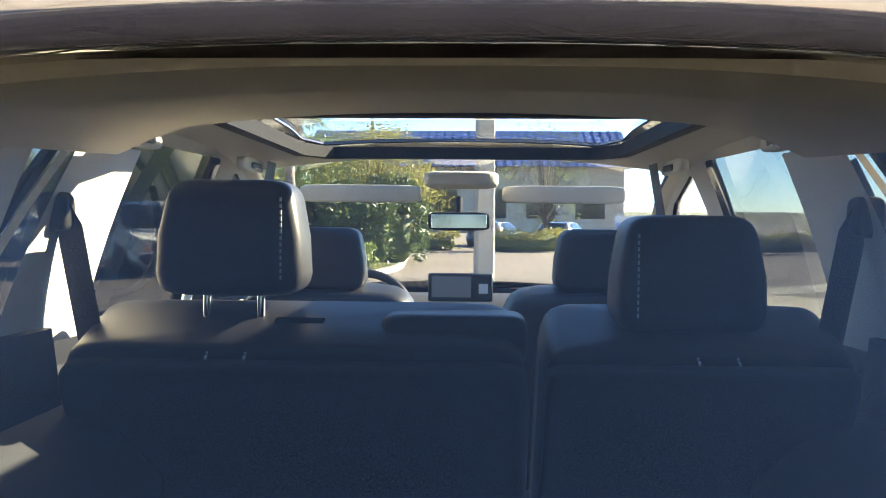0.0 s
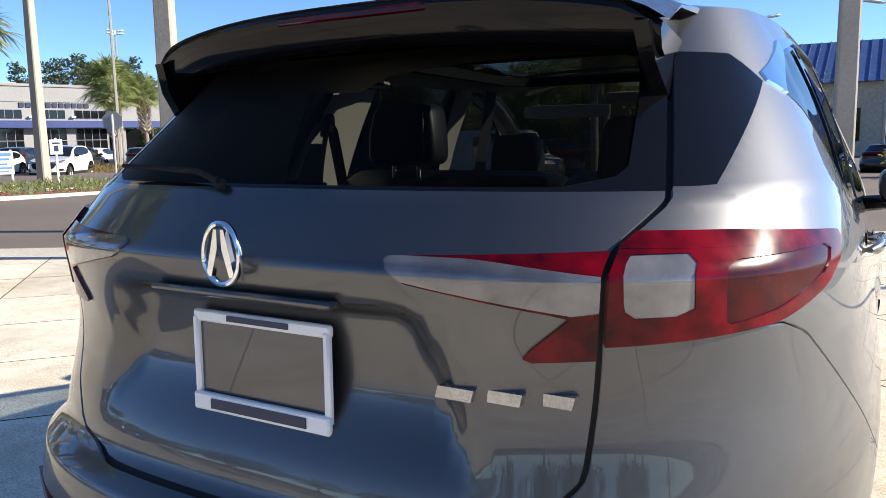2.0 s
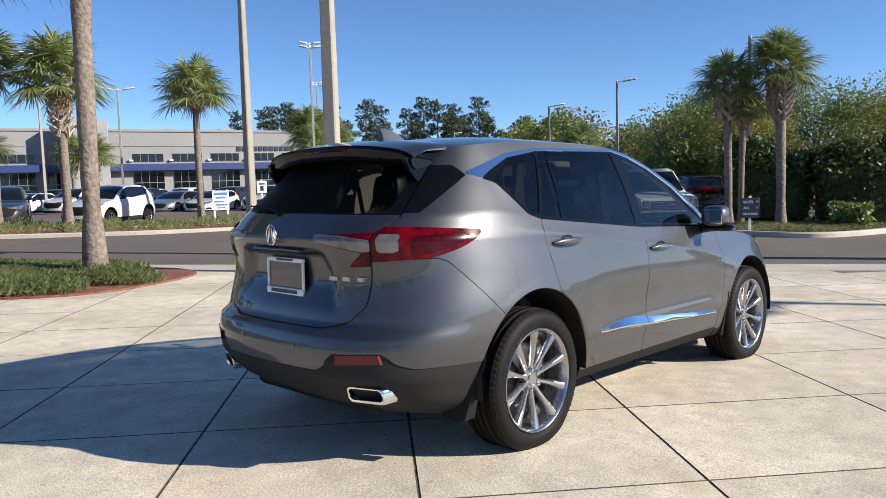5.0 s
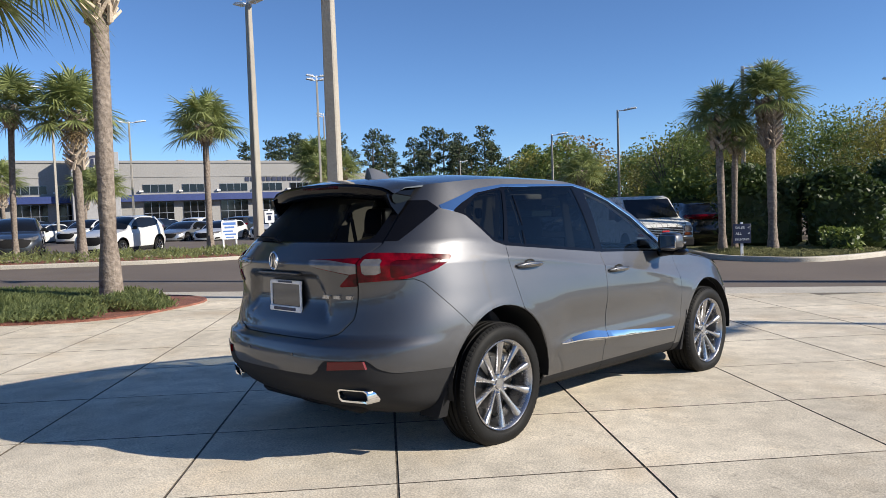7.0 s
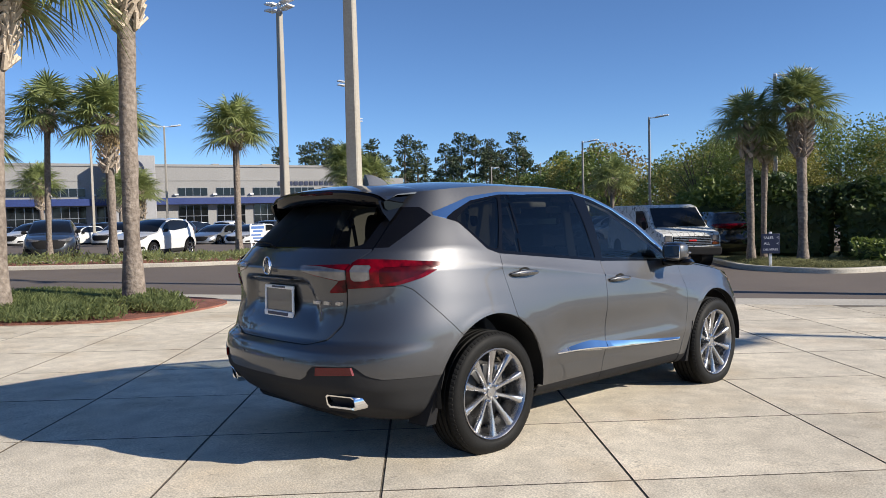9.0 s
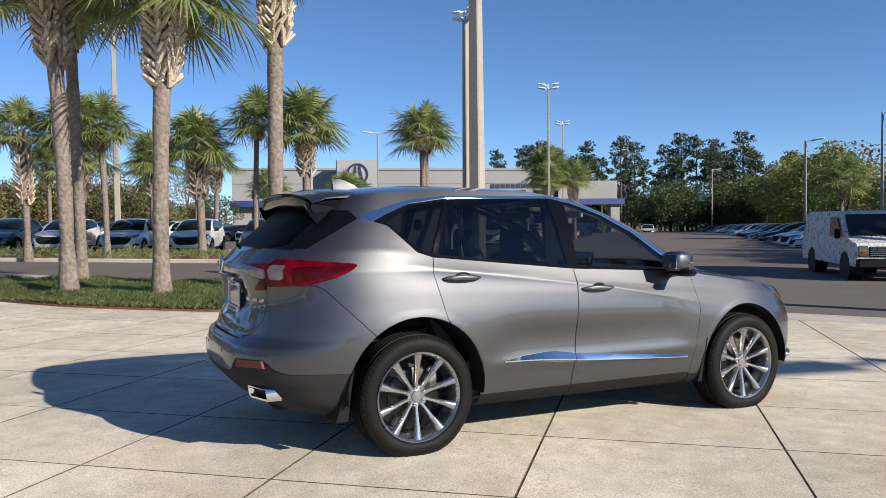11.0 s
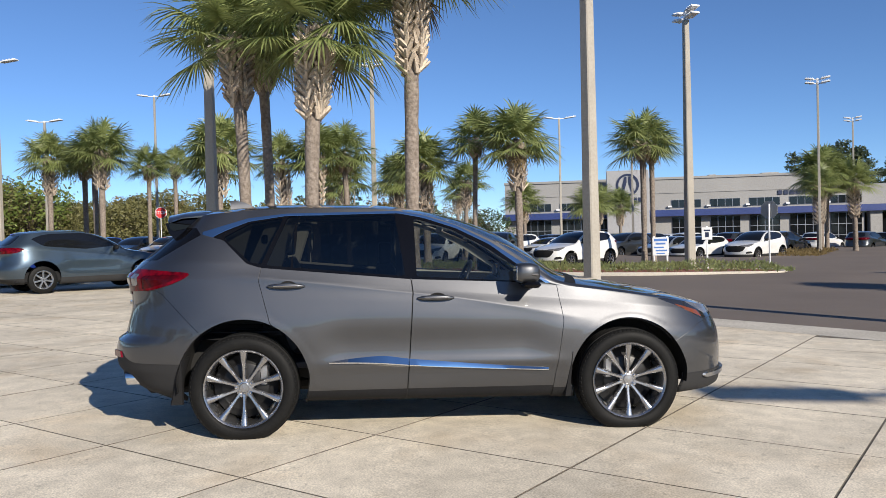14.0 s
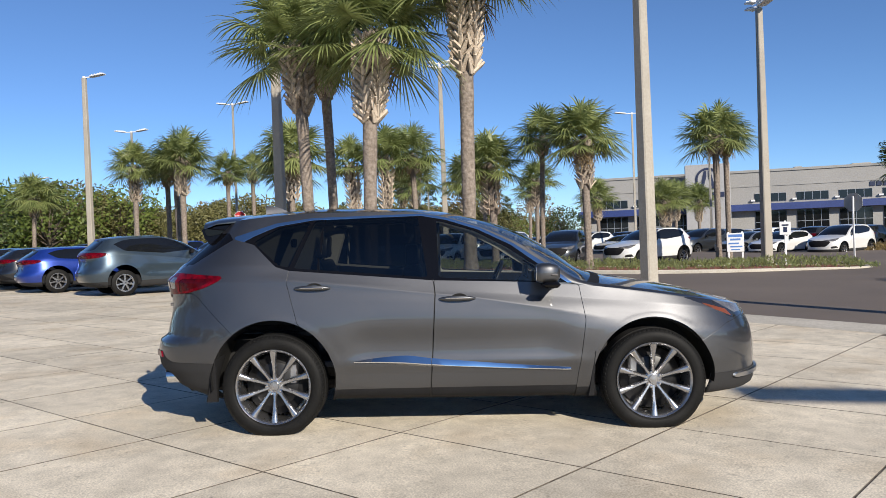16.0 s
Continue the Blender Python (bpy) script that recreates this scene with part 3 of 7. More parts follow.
class Skin:
    """A half body (x >= 0): columns x, y, z, normal, station, across."""

    def __init__(self, grid_points):
        self.v, self.polys = [], []
        self.add(grid_points)

    def add(self, g):
        """g: rows x columns x (x, y, z, station, across)."""
        p = g[..., :3]
        du, dv = np.gradient(p, axis=0), np.gradient(p, axis=1)
        nr = np.cross(dv, du)
        ln = np.linalg.norm(nr, axis=2, keepdims=True)
        nr = nr / np.maximum(ln, 1e-9)
        mid = np.array([0, 2.4, 0.75])
        if np.mean(np.sum(nr * (p - mid), axis=2)) < 0:
            nr = -nr
        k, (r, c) = len(self.v), p.shape[:2]
        rows = np.concatenate([p, nr, g[..., 3:]], axis=2).reshape(r * c, -1)
        self.v += [tuple(x) for x in rows]
        for i in range(r - 1):
            for j in range(c - 1):
                self.polys.append([k + i * c + j, k + i * c + j + 1, k + (i + 1) * c + j + 1, k + (i + 1) * c + j])

    def cut(self, polys, f):
        """Splits polygons along f = 0. Returns those inside (f < 0) and those outside."""
        a = np.array(self.v)
        val = list(f(a[:, 0], a[:, 1], a[:, 2], a[:, 6], a[:, 7], a[:, 3:6]))
        ins, outs, made = [], [], {}
        for p in polys:
            vs = [val[i] for i in p]
            if max(vs) <= 0:
                ins.append(p)
                continue
            if min(vs) >= 0:
                outs.append(p)
                continue
            pi, po = [], []
            for k, i in enumerate(p):
                j = p[(k + 1) % len(p)]
                x, y = val[i], val[j]
                if x <= 0:
                    pi.append(i)
                if x >= 0:
                    po.append(i)
                if x * y < 0:
                    key = (min(i, j), max(i, j))
                    if key not in made:
                        t = val[key[0]] / (val[key[0]] - val[key[1]])
                        made[key] = len(self.v)
                        self.v.append(tuple(np.array(self.v[key[0]]) * (1 - t) + np.array(self.v[key[1]]) * t))
                        val.append(0.0)
                    pi.append(made[key])
                    po.append(made[key])
            if len(pi) > 2:
                ins.append(pi)
            if len(po) > 2:
                outs.append(po)
        return ins, outs

    def emit(self, name, polys, material, sides="both", push=0.0, skirt=0.0):
        """A mesh of these polygons: right half, left half or both in one; pushed out along the normal, with walls of depth skirt."""
        if not polys:
            polys = [self.polys[0]]
        used = sorted({i for p in polys for i in p})
        tab = {i: k for k, i in enumerate(used)}
        a = np.array([self.v[i] for i in used])
        nrm = a[:, 3:6] / np.maximum(np.linalg.norm(a[:, 3:6], axis=1, keepdims=True), 1e-9)
        pos = a[:, :3] + nrm * push
        verts, faces, norms = [], [], []
        count = {}
        for p in polys:
            for k in range(len(p)):
                e = (p[k], p[(k + 1) % len(p)])
                count[e] = count.get(e, 0) + 1
        rim = [e for e in count if (e[1], e[0]) not in count and max(abs(self.v[e[0]][0]), abs(self.v[e[1]][0])) > 1e-4]
        for s in ((1,) if sides == "right" else (-1,) if sides == "left" else (1, -1)):
            base = len(verts)
            verts += [(x * s, y, z) for x, y, z in pos]
            norms += [(x * s, y, z) for x, y, z in nrm]
            faces += [tuple(base + tab[i] for i in (p if s > 0 else p[::-1])) for p in polys]
            if skirt:
                low = len(verts)
                inner = pos - nrm * skirt
                verts += [(x * s, y, z) for x, y, z in inner]
                norms += [(x * s, y, z) for x, y, z in nrm]
                for i, j in rim:
                    q = (base + tab[i], low + tab[i], low + tab[j], base + tab[j])
                    faces.append(q if s > 0 else q[::-1])
        me = bpy.data.meshes.new(name)
        me.from_pydata(verts, [], faces)
        me.materials.append(material)
        me.polygons.foreach_set("use_smooth", [True] * len(me.polygons))
        me.normals_split_custom_set_from_vertices(norms)
        return me


def outline(yr, yf, ycr, ycf, nr, nf, width, counts):
    """Half of a plan outline, from the rear's middle round the side to the front's middle."""
    def corner(w, b, n, k, flip):
        th = np.linspace(0, math.pi / 2, 300)
        x, y = w * np.sin(th) ** (2 / n), b * np.cos(th) ** (2 / n)
        s = np.concatenate([[0], np.cumsum(np.hypot(np.diff(x), np.diff(y)))])
        t = np.linspace(0, s[-1], k + 1)
        return np.interp(t, s, x), np.interp(t, s, y)
    x1, y1 = corner(width(ycr), ycr - yr, nr, counts[0], False)
    ys = np.linspace(ycr, ycf, counts[1] + 1)[1:-1]
    x3, y3 = corner(width(ycf), yf - ycf, nf, counts[2], True)
    x = np.concatenate([x1, [width(t) for t in ys], x3[::-1]])
    y = np.concatenate([ycr - y1, ys, ycf + y3[::-1]])
    return x, y


def body_skin(fine=1.0, scale_z=1.0):
    """The body of a compact five-door crossover, from bumper to bumper."""
    counts = [max(int(c * fine), 6) for c in (52, 130, 44)]
    lv = []

    def level(yr, yf, nr, nf, width, height, ycr=1.07, ycf=3.75):
        w, h = keyed(width), keyed(height)
        x, y = outline(yr, yf, ycr, ycf, nr, nf, w, counts)
        lv.append(np.stack([x, y, [h(t) * scale_z for t in y]], axis=1))
    level(0.34, 4.64, 3.0, 2.6, [(1, 0.80), (4, 0.80)], [(0, 0.27), (1, 0.23), (4, 0.21)])
    level(0.17, 4.735, 3.0, 2.6, [(1, 0.885), (2.2, 0.875), (4, 0.885)], [(0, 0.36), (1, 0.29), (4, 0.25)])
    level(0.105, 4.745, 3.0, 2.6, [(1.07, 0.925), (2.2, 0.905), (3.75, 0.925)], [(0, 0.46), (1.5, 0.42), (4, 0.38)])
    level(0.085, 4.745, 3.0, 2.6, [(1.07, 0.948), (2.2, 0.918), (3.75, 0.945)], [(0, 0.62), (1.5, 0.60), (4, 0.55)])
    level(0.125, 4.725, 3.0, 2.6, [(1.07, 0.950), (2.2, 0.930), (3.75, 0.945)], [(0, 0.76), (1.2, 0.80), (3, 0.77), (4.6, 0.68)])
    level(0.160, 4.70, 3.0, 2.6, [(1.07, 0.922), (2.2, 0.910), (3.75, 0.914)], [(0, 0.95), (1.2, 0.98), (3.2, 0.90), (4.6, 0.76)])
    level(0.120, 4.67, 3.0, 2.6, [(1.07, 0.888), (2.2, 0.878), (3.75, 0.884)], [(0, 1.155), (1.2, 1.135), (2.2, 1.06), (3.2, 0.985), (4.1, 0.90), (4.6, 0.82)])
    level(0.220, 4.645, 3.0, 2.6, [(1.07, 0.852), (2.2, 0.852), (3.3, 0.860), (3.75, 0.855)], [(0.2, 1.25), (0.8, 1.26), (1.2, 1.225), (2.2, 1.14), (3.3, 1.065), (3.75, 1.01), (4.1, 0.955), (4.6, 0.865)])
    level(0.600, 4.62, 3.4, 2.4, [(1.07, 0.665), (1.6, 0.68), (2.2, 0.685), (2.6, 0.715), (3.0, 0.785), (3.3, 0.835), (3.75, 0.825)],
          [(0.6, 1.535), (0.8, 1.572), (1.4, 1.610), (2.0, 1.603), (2.3, 1.565), (2.55, 1.495), (2.8, 1.395), (3.07, 1.245), (3.3, 1.10), (3.45, 1.068), (3.75, 1.025), (4.1, 0.968), (4.6, 0.875)])
    steps = [max(int(c * fine), 2) for c in (3, 4, 7, 8, 9, 16, 8, 20)]
    rows, lv_n = [], len(lv)
    for i in range(lv_n - 1):
        a, b = lv[i], lv[i + 1]
        for k in range(steps[i] + (i == lv_n - 2)):
            t = k / steps[i]
            if i == lv_n - 2:
                p = a * (1 - t) + b * t
                p[:, 0] += 0.018 * math.sin(math.pi * t) * np.clip((3.5 - p[:, 1]) / 0.5, 0, 1) * np.clip((p[:, 1] - 0.9) / 0.3, 0, 1)
            else:
                m0 = (b - lv[i - 1]) / 2 if i and i != 6 else b - a
                m1 = (lv[i + 2] - a) / 2 if i < lv_n - 3 and i != 5 else b - a
                p = (2 * t ** 3 - 3 * t * t + 1) * a + (t ** 3 - 2 * t * t + t) * m0 + (-2 * t ** 3 + 3 * t * t) * b + (t ** 3 - t * t) * m1
            rows.append(p)
    g = np.array(rows)
    # the tailgate's number plate hollow and the soft dip in the doors
    x, y, z = g[..., 0], g[..., 1], g[..., 2] / scale_z
    ease = lambda e: np.clip(e, 0, 1) ** 2 * (3 - 2 * np.clip(e, 0, 1))
    half = 0.33 + (1.085 - z) * 0.42
    hollow = ease((half + 0.01 - x) / 0.055) * ease((1.10 - z) / 0.03) * ease((z - 0.79) / 0.16) * (y < 0.4)
    g[..., 1] += 0.045 * hollow
    door = ease((y - 1.5) / 0.3) * ease((3.3 - y) / 0.3) * np.exp(-((z - 0.69) / 0.11) ** 2)
    g[..., 0] -= 0.017 * door
    lip = np.exp(-((z - 0.53) / 0.045) ** 2) * ease((y - 1.45) / 0.25) * ease((3.45 - y) / 0.3)
    g[..., 0] += 0.010 * lip
    # shoulder crease with an undercut, flared arch lips, the bumper's step below the tailgate
    d = z - (1.112 - 0.112 * (y - 1.5) - 0.060 * np.clip(y - 2.5, 0, None) ** 1.2)
    crease = np.where(d > 0, np.exp(-d / 0.07), np.exp(d / 0.045)) * ease((y - 0.75) / 0.5) * ease((3.62 - y) / 0.5)
    g[..., 0] += 0.011 * crease
    for ya, za, ra in ((1.07, 0.385, 0.452), (3.80, 0.37, 0.432)):
        lipped = ease((0.07 - (np.hypot(y - ya, z - za) - ra)) / 0.025)
        g[..., 0] += 0.002 * lipped * (x > 0.5)
    g[..., 1] -= 0.040 * ease((0.742 - z) / 0.035) * ease((0.7 - y) / 0.4) * ease((z - 0.36) / 0.15)
    st = np.broadcast_to(lv[-1][:, 1], g.shape[:2])
    side = np.concatenate([g, st[..., None], np.full((*g.shape[:2], 1), 2.0)], axis=2)
    skin = Skin(side)
    # the top: hood, windscreen and roof between the rails
    crown = keyed([(0.6, 0.045), (1.2, 0.05), (2.2, 0.05), (2.8, 0.06), (3.3, 0.045), (3.5, 0.045), (4.1, 0.045), (4.6, 0.01)])
    bow = keyed([(0.6, -0.03), (1.0, 0.0), (2.2, 0.0), (2.6, 0.06), (3.0, 0.12), (3.3, 0.14), (3.6, 0.04), (4.0, 0.0)])
    rail = lv[-1]
    ts = np.linspace(0, 1, max(int(22 * fine), 6) + 1)
    top = np.zeros((len(ts), len(rail), 5))
    for j, (x0, y0, z0) in enumerate(rail):
        top[:, j, 0] = x0 * ts
        top[:, j, 1] = y0 + bow(y0) * (1 - ts ** 2)
        top[:, j, 2] = z0 + crown(y0) * scale_z * (1 - ts ** 2.4)
        top[:, j, 3], top[:, j, 4] = y0, ts
    skin.add(top[::-1])
    return skin


SIDE = lambda poly: (lambda x, y, z, st, ac, n: inside(poly, y, z))
BACK = lambda poly, far=0.95: (lambda x, y, z, st, ac, n: np.maximum(np.maximum(inside(poly, x, z), y - far), 1.5 - ac))
TOP = lambda f: (lambda x, y, z, st, ac, n: np.where(ac > 1.5, 1.0, f(x, y, st, ac)))
FLANK = lambda f: (lambda x, y, z, st, ac, n: np.where(ac < 1.5, 1.0, f(x, y, z, st, ac, n)))
ARCHES = ((1.07, 0.415, 0.452), (3.80, 0.40, 0.432))


def arch_cut(x, y, z, st, ac, n):
    d = np.minimum(*[np.hypot(y - c, z - h) - r for c, h, r in ARCHES])
    return np.where(x > 0.45, d, np.maximum(d, 0.45 - x))


HATCH = [(-1, 0.728), (0.36, 0.732), (0.50, 0.765), (0.575, 0.85), (0.600, 1.19), (0.650, 1.25), (0.600, 1.42), (0.560, 1.56), (-1, 1.56)]
BACKLIGHT = [(-1, 1.268), (0.50, 1.268), (0.585, 1.285), (0.555, 1.43), (0.520, 1.53), (-1, 1.53)]
LAMP_IN = [(0.28, 1.170), (0.60, 1.182), (0.60, 1.030), (0.475, 1.022), (0.555, 1.092), (0.315, 1.138)]
LAMP_IN_CLEAR = [(0.27, 1.172), (0.42, 1.170), (0.60, 1.150), (0.60, 1.102), (0.555, 1.096), (0.315, 1.140)]
LAMP_OUT = [(0.0, 1.212), (0.40, 1.205), (0.715, 1.185), (0.67, 1.148), (0.58, 1.108), (0.44, 1.068), (0.0, 1.028)]
DLO = [(0.74, 1.44), (1.08, 1.538), (1.35, 1.570), (2.15, 1.585), (2.34, 1.552), (2.58, 1.478), (2.82, 1.365), (3.05, 1.225), (3.235, 1.085), (2.2, 1.128), (1.18, 1.218), (1.09, 1.245), (0.92, 1.395)]
DLO_IN = [(0.845, 1.418), (0.93, 1.458), (1.09, 1.518), (1.35, 1.556), (2.15, 1.571), (2.335, 1.537), (2.57, 1.464), (2.81, 1.352), (3.03, 1.203), (3.24, 1.06), (2.2, 1.0), (0.9, 1.0)]
QUARTER_GLASS = [(0.915, 1.412), (1.10, 1.508), (1.335, 1.544), (1.190, 1.240), (1.118, 1.250)]
REAR_GLASS = [(1.222, 1.232), (1.365, 1.550), (1.45, 1.560), (2.125, 1.564), (2.195, 1.146)]
FRONT_GLASS = [(2.262, 1.540), (2.54, 1.460), (2.78, 1.340), (3.00, 1.205), (3.165, 1.092), (2.275, 1.142)]
REAR_DOOR = [(2.235, 1.128), (2.245, 1.03), (2.195, 0.2), (1.50, 0.2), (1.50, 0.5), (1.40, 0.71), (1.255, 0.83), (1.172, 1.13), (1.19, 1.22)]
FRONT_DOOR = [(2.235, 1.128), (2.245, 1.03), (2.195, 0.2), (3.235, 0.2), (3.26, 0.39), (3.32, 0.82), (3.285, 1.07), (3.2, 1.09)]
REAR_BUMPER = [(-1, 0), (-1, 1.028), (0.46, 1.066), (0.51, 1.045), (0.80, 0.76), (0.9, 0.5), (0.9, 0)]
FRONT_BUMPER = [(5, 0), (5, 0.85), (4.52, 0.80), (4.36, 0.765), (4.14, 0.65), (4.0, 0.3), (4.0, 0)]
HEADLIGHT = [(4.03, 0.962), (4.30, 0.938), (4.60, 0.888), (4.64, 0.822), (4.42, 0.795), (4.22, 0.890)]


def tyre_and_rim(root, c, s, fine=True):
    """A wheel with its parts; c: hub centre at the wheel's middle plane; s: outward side."""
    tilt = Matrix.Translation(c) @ Matrix.Diagonal((s, 1, 1, 1))
    wheel = new("wheel")
    wheel.parent = root
    tyre = Geo()
    R, w = (0.373, 0.118) if fine else (0.368, 0.118)
    prof = [(-w + 0.02, 0.264), (-w, 0.280), (-w - 0.006, 0.31), (-w + 0.006, 0.350), (-w + 0.028, R - 0.003)]
    if fine:
        for k in range(4):
            a = -0.085 + 0.038 * k
            prof += [(a, R), (a + 0.026, R), (a + 0.027, R - 0.009), (a + 0.037, R - 0.009)]
    prof += [(w - 0.028, R - 0.003), (w - 0.006, 0.350), (w + 0.002, 0.338), (w + 0.006, 0.31), (w + 0.002, 0.290), (w, 0.282), (w - 0.02, 0.266)]
    tyre.lathe(prof, 64 if fine else 20)
    tyre.v = [tuple(tilt @ Vector(p)) for p in tyre.v]
    if fine:
        tyre.v = [(x + 0.008 * s * max(0, 1 - abs(z - 0.05) / 0.07) * (s * (x - c[0]) > 0.08), y, max(z, 0.001)) for x, y, z in tyre.v]
    part("tyre", tyre, MAT["rubber"], wheel, "black rubber tyre with tread grooves" if fine else "")
    if fine:
        tread = Geo()
        for k in range(72):
            a = 2 * math.pi * k / 72
            for off in (-0.098, 0.098):
                m = tilt @ Matrix.Rotation(a + (0.03 if off > 0 else 0), 4, "X") @ Matrix.Translation((off, 0, R - 0.0125)) @ Matrix.Rotation(0.62 if off > 0 else -0.62, 4, "Y")
                tread.box((0, 0, 0), (0.026, 0.020, 0.008), 0.002, m)
        tread.v = [(x, y, max(z, 0.001)) for x, y, z in tread.v]
        tagged(part("tread_block", tread, MAT["rubber"], wheel), kind="stuff")
    rim = Geo()
    if fine:
        rim.lathe([(0.085, 0.270), (0.114, 0.272), (0.118, 0.268), (0.112, 0.260), (0.095, 0.251), (0.06, 0.244), (-0.09, 0.232), (-0.10, 0.255)], 72)
    else:
        rim.lathe([(0.112, 0.252), (0.10, 0.235), (0.03, 0.22), (-0.05, 0.21)], 20)
    rim.v = [tuple(tilt @ Vector(p)) for p in rim.v]
    part("rim", rim, MAT["rim"], wheel, "machined silver alloy rim")
    for k in range(10):
        sp = Geo()
        a = 2 * math.pi * k / 10 + (0.0 if fine else 0.1)
        m = tilt @ Matrix.Rotation(a, 4, "X")
        rings = []
        for r, hw, x0, th in ((0.045, 0.0150, 0.070, 0.030), (0.09, 0.0105, 0.076, 0.028), (0.15, 0.0130, 0.087, 0.026), (0.21, 0.0175, 0.098, 0.022), (0.256, 0.023, 0.106, 0.02)):
            rings.append([(x0 - th, -hw * 1.25, r), (x0 - 0.006, -hw, r), (x0, -hw * 0.55, r), (x0, hw * 0.55, r), (x0 - 0.006, hw, r), (x0 - th, hw * 1.25, r)])
        sp.loft(rings, True, True)
        sp.v = [tuple(m @ Vector(p)) for p in sp.v]
        if not fine and k % 2:
            continue
        part("spoke", sp, MAT["rim"], wheel)
    hub = Geo()
    hub.lathe([(0.02, 0.066), (0.060, 0.062), (0.066, 0.052), (0.068, 0.036), (0.066, 0.033), (0.074, 0.030), (0.076, 0.0)], 32 if fine else 10)
    hub.v = [tuple(tilt @ Vector(p)) for p in hub.v]
    part("hub_cap", hub, MAT["rim"], wheel, "grey hub cap")
    back = Geo()
    back.lathe([(0.035, 0.0), (0.035, 0.16), (0.025, 0.165), (0.02, 0.22), (-0.02, 0.225)] if not fine else [(0.018, 0.0), (0.018, 0.155), (0.012, 0.165), (0.004, 0.165), (0.0, 0.17), (-0.03, 0.222)], 48 if fine else 16)
    back.v = [tuple(tilt @ Vector(p)) for p in back.v]
    part("brake_disc", back, MAT["rim_dark"], wheel, "dark brake disc")
    if fine:
        for k in range(5):
            nut = Geo()
            a = 2 * math.pi * k / 5 + 0.3
            m = tilt @ Matrix.Rotation(a, 4, "X")
            nut.lathe([(0.06, 0.011), (0.083, 0.0105), (0.087, 0.006), (0.087, 0.0)], 6, c=(0, 0, 0.055))
            nut.v = [tuple(m @ Vector(p)) for p in nut.v]
            part("lug_nut", nut, MAT["chrome"], wheel)
        cal = Geo()
        cal.box((0.0, 0.13 * (1 if c[1] < 2 else -1), 0.08), (0.05, 0.07, 0.16), 0.015, tilt)
        part("brake_caliper", cal, MAT["satin"], wheel)
    return wheel


skin = body_skin(1.0)
rest = skin.polys
_, rest = skin.cut(rest, FLANK(arch_cut))
suv = thing("car", "grey metallic compact crossover SUV parked on pale concrete, tailgate closed", "car", at=(0, 0, gz(0)))
suv.matrix_world = Matrix.Translation((0, 0, gz(0))) @ Matrix.Rotation(-math.atan(SLOPE), 4, "X")


def panel(name, polys, mat, label="", sides=("right", "left"), push=0.0, skirt=0.012, parent=None):
    obs = []
    for s in sides:
        obs.append(part(name, skin.emit(name, polys, MAT[mat], s, push, skirt), None, parent or suv, label))
    return obs


def islands(polys):
    """Connected groups of polygons, the largest first."""
    root = {}

    def find(i):
        while root.setdefault(i, i) != i:
            i = root[i] = root[root[i]]
        return i
    for p in polys:
        for i in p[1:]:
            root[find(i)] = find(p[0])
    sets = {}
    for p in polys:
        sets.setdefault(find(p[0]), []).append(p)
    return sorted(sets.values(), key=len, reverse=True)


def seam(f, polys, gap=0.0046):
    """Takes the dark gap along f = 0 out of polys. Returns gap, rest."""
    return skin.cut(polys, lambda *a: np.abs(f(*a)) - gap)


# tailgate
hatch, rest = skin.cut(rest, BACK(HATCH))
gap, hatch = seam(BACK(HATCH), hatch)
gap2, rest = seam(BACK(HATCH), rest)
seals = gap + gap2
tailgate = new("tailgate")
tailgate.parent = suv
tagged(tailgate, "closed grey tailgate with a dark rear window")
backlight, hatch = skin.cut(hatch, BACK(BACKLIGHT))
lamp_in, hatch = skin.cut(hatch, BACK(LAMP_IN))
lamp_in_clear, lamp_in_red = skin.cut(lamp_in, BACK(LAMP_IN_CLEAR))
dark_top, hatch = skin.cut(hatch, BACK([(-1, 1.262), (2, 1.262), (2, 2), (-1, 2)]))
panel("tailgate_panel", hatch, "paint", parent=tailgate, sides=("both",))
panel("window_surround", dark_top, "black_gloss", "gloss black surround", parent=tailgate, sides=("both",), skirt=0.02)
panel("rear_window", backlight, "glass_back", "tinted rear window glass", parent=tailgate, sides=("both",), push=-0.002, skirt=0.004)
panel("lamp_lens", lamp_in_red, "lamp_red", "red lamp lens", parent=tailgate, push=0.006)
panel("lamp_lens", lamp_in_clear, "lamp_clear", "clear lamp lens", parent=tailgate, push=0.006)

# rear lamps on the body
lamp, rest = skin.cut(rest, FLANK(SIDE(LAMP_OUT)))
lamp_clear, lamp_red = skin.cut(lamp, lambda x, y, z, st, ac, n: np.maximum(inside([(0.0, 1.176), (1.0, 1.176), (1.0, 1.098), (0.0, 1.090)], y, z), np.maximum(x - 0.700, 0.618 - x)))
lamp_inner, lamp_red = skin.cut(lamp_red, lambda x, y, z, st, ac, n: np.maximum(inside([(0.20, 1.160), (0.64, 1.170), (0.58, 1.130), (0.44, 1.088), (0.20, 1.045)], y, z), 0.735 - x))
lamp_line, lamp_red = skin.cut(lamp_red, lambda x, y, z, st, ac, n: np.abs(z - (1.194 - 0.035 * (y - 0.2))) - 0.008)
panel("lamp_strip", lamp_line, "lamp_red", "bright red light strip", push=0.0085, skirt=0.02)
panel("tail_lamp", lamp_red, "lamp_red", "red tail lamp lens wrapping round the corner", push=0.008, skirt=0.02)
panel("lamp_lens", lamp_clear, "lamp_clear", "clear reversing lamp lens", push=0.006, skirt=0.02)
panel("lamp_lens", lamp_inner, "lamp_dark_red", "dark red lamp lens", push=0.005, skirt=0.02)

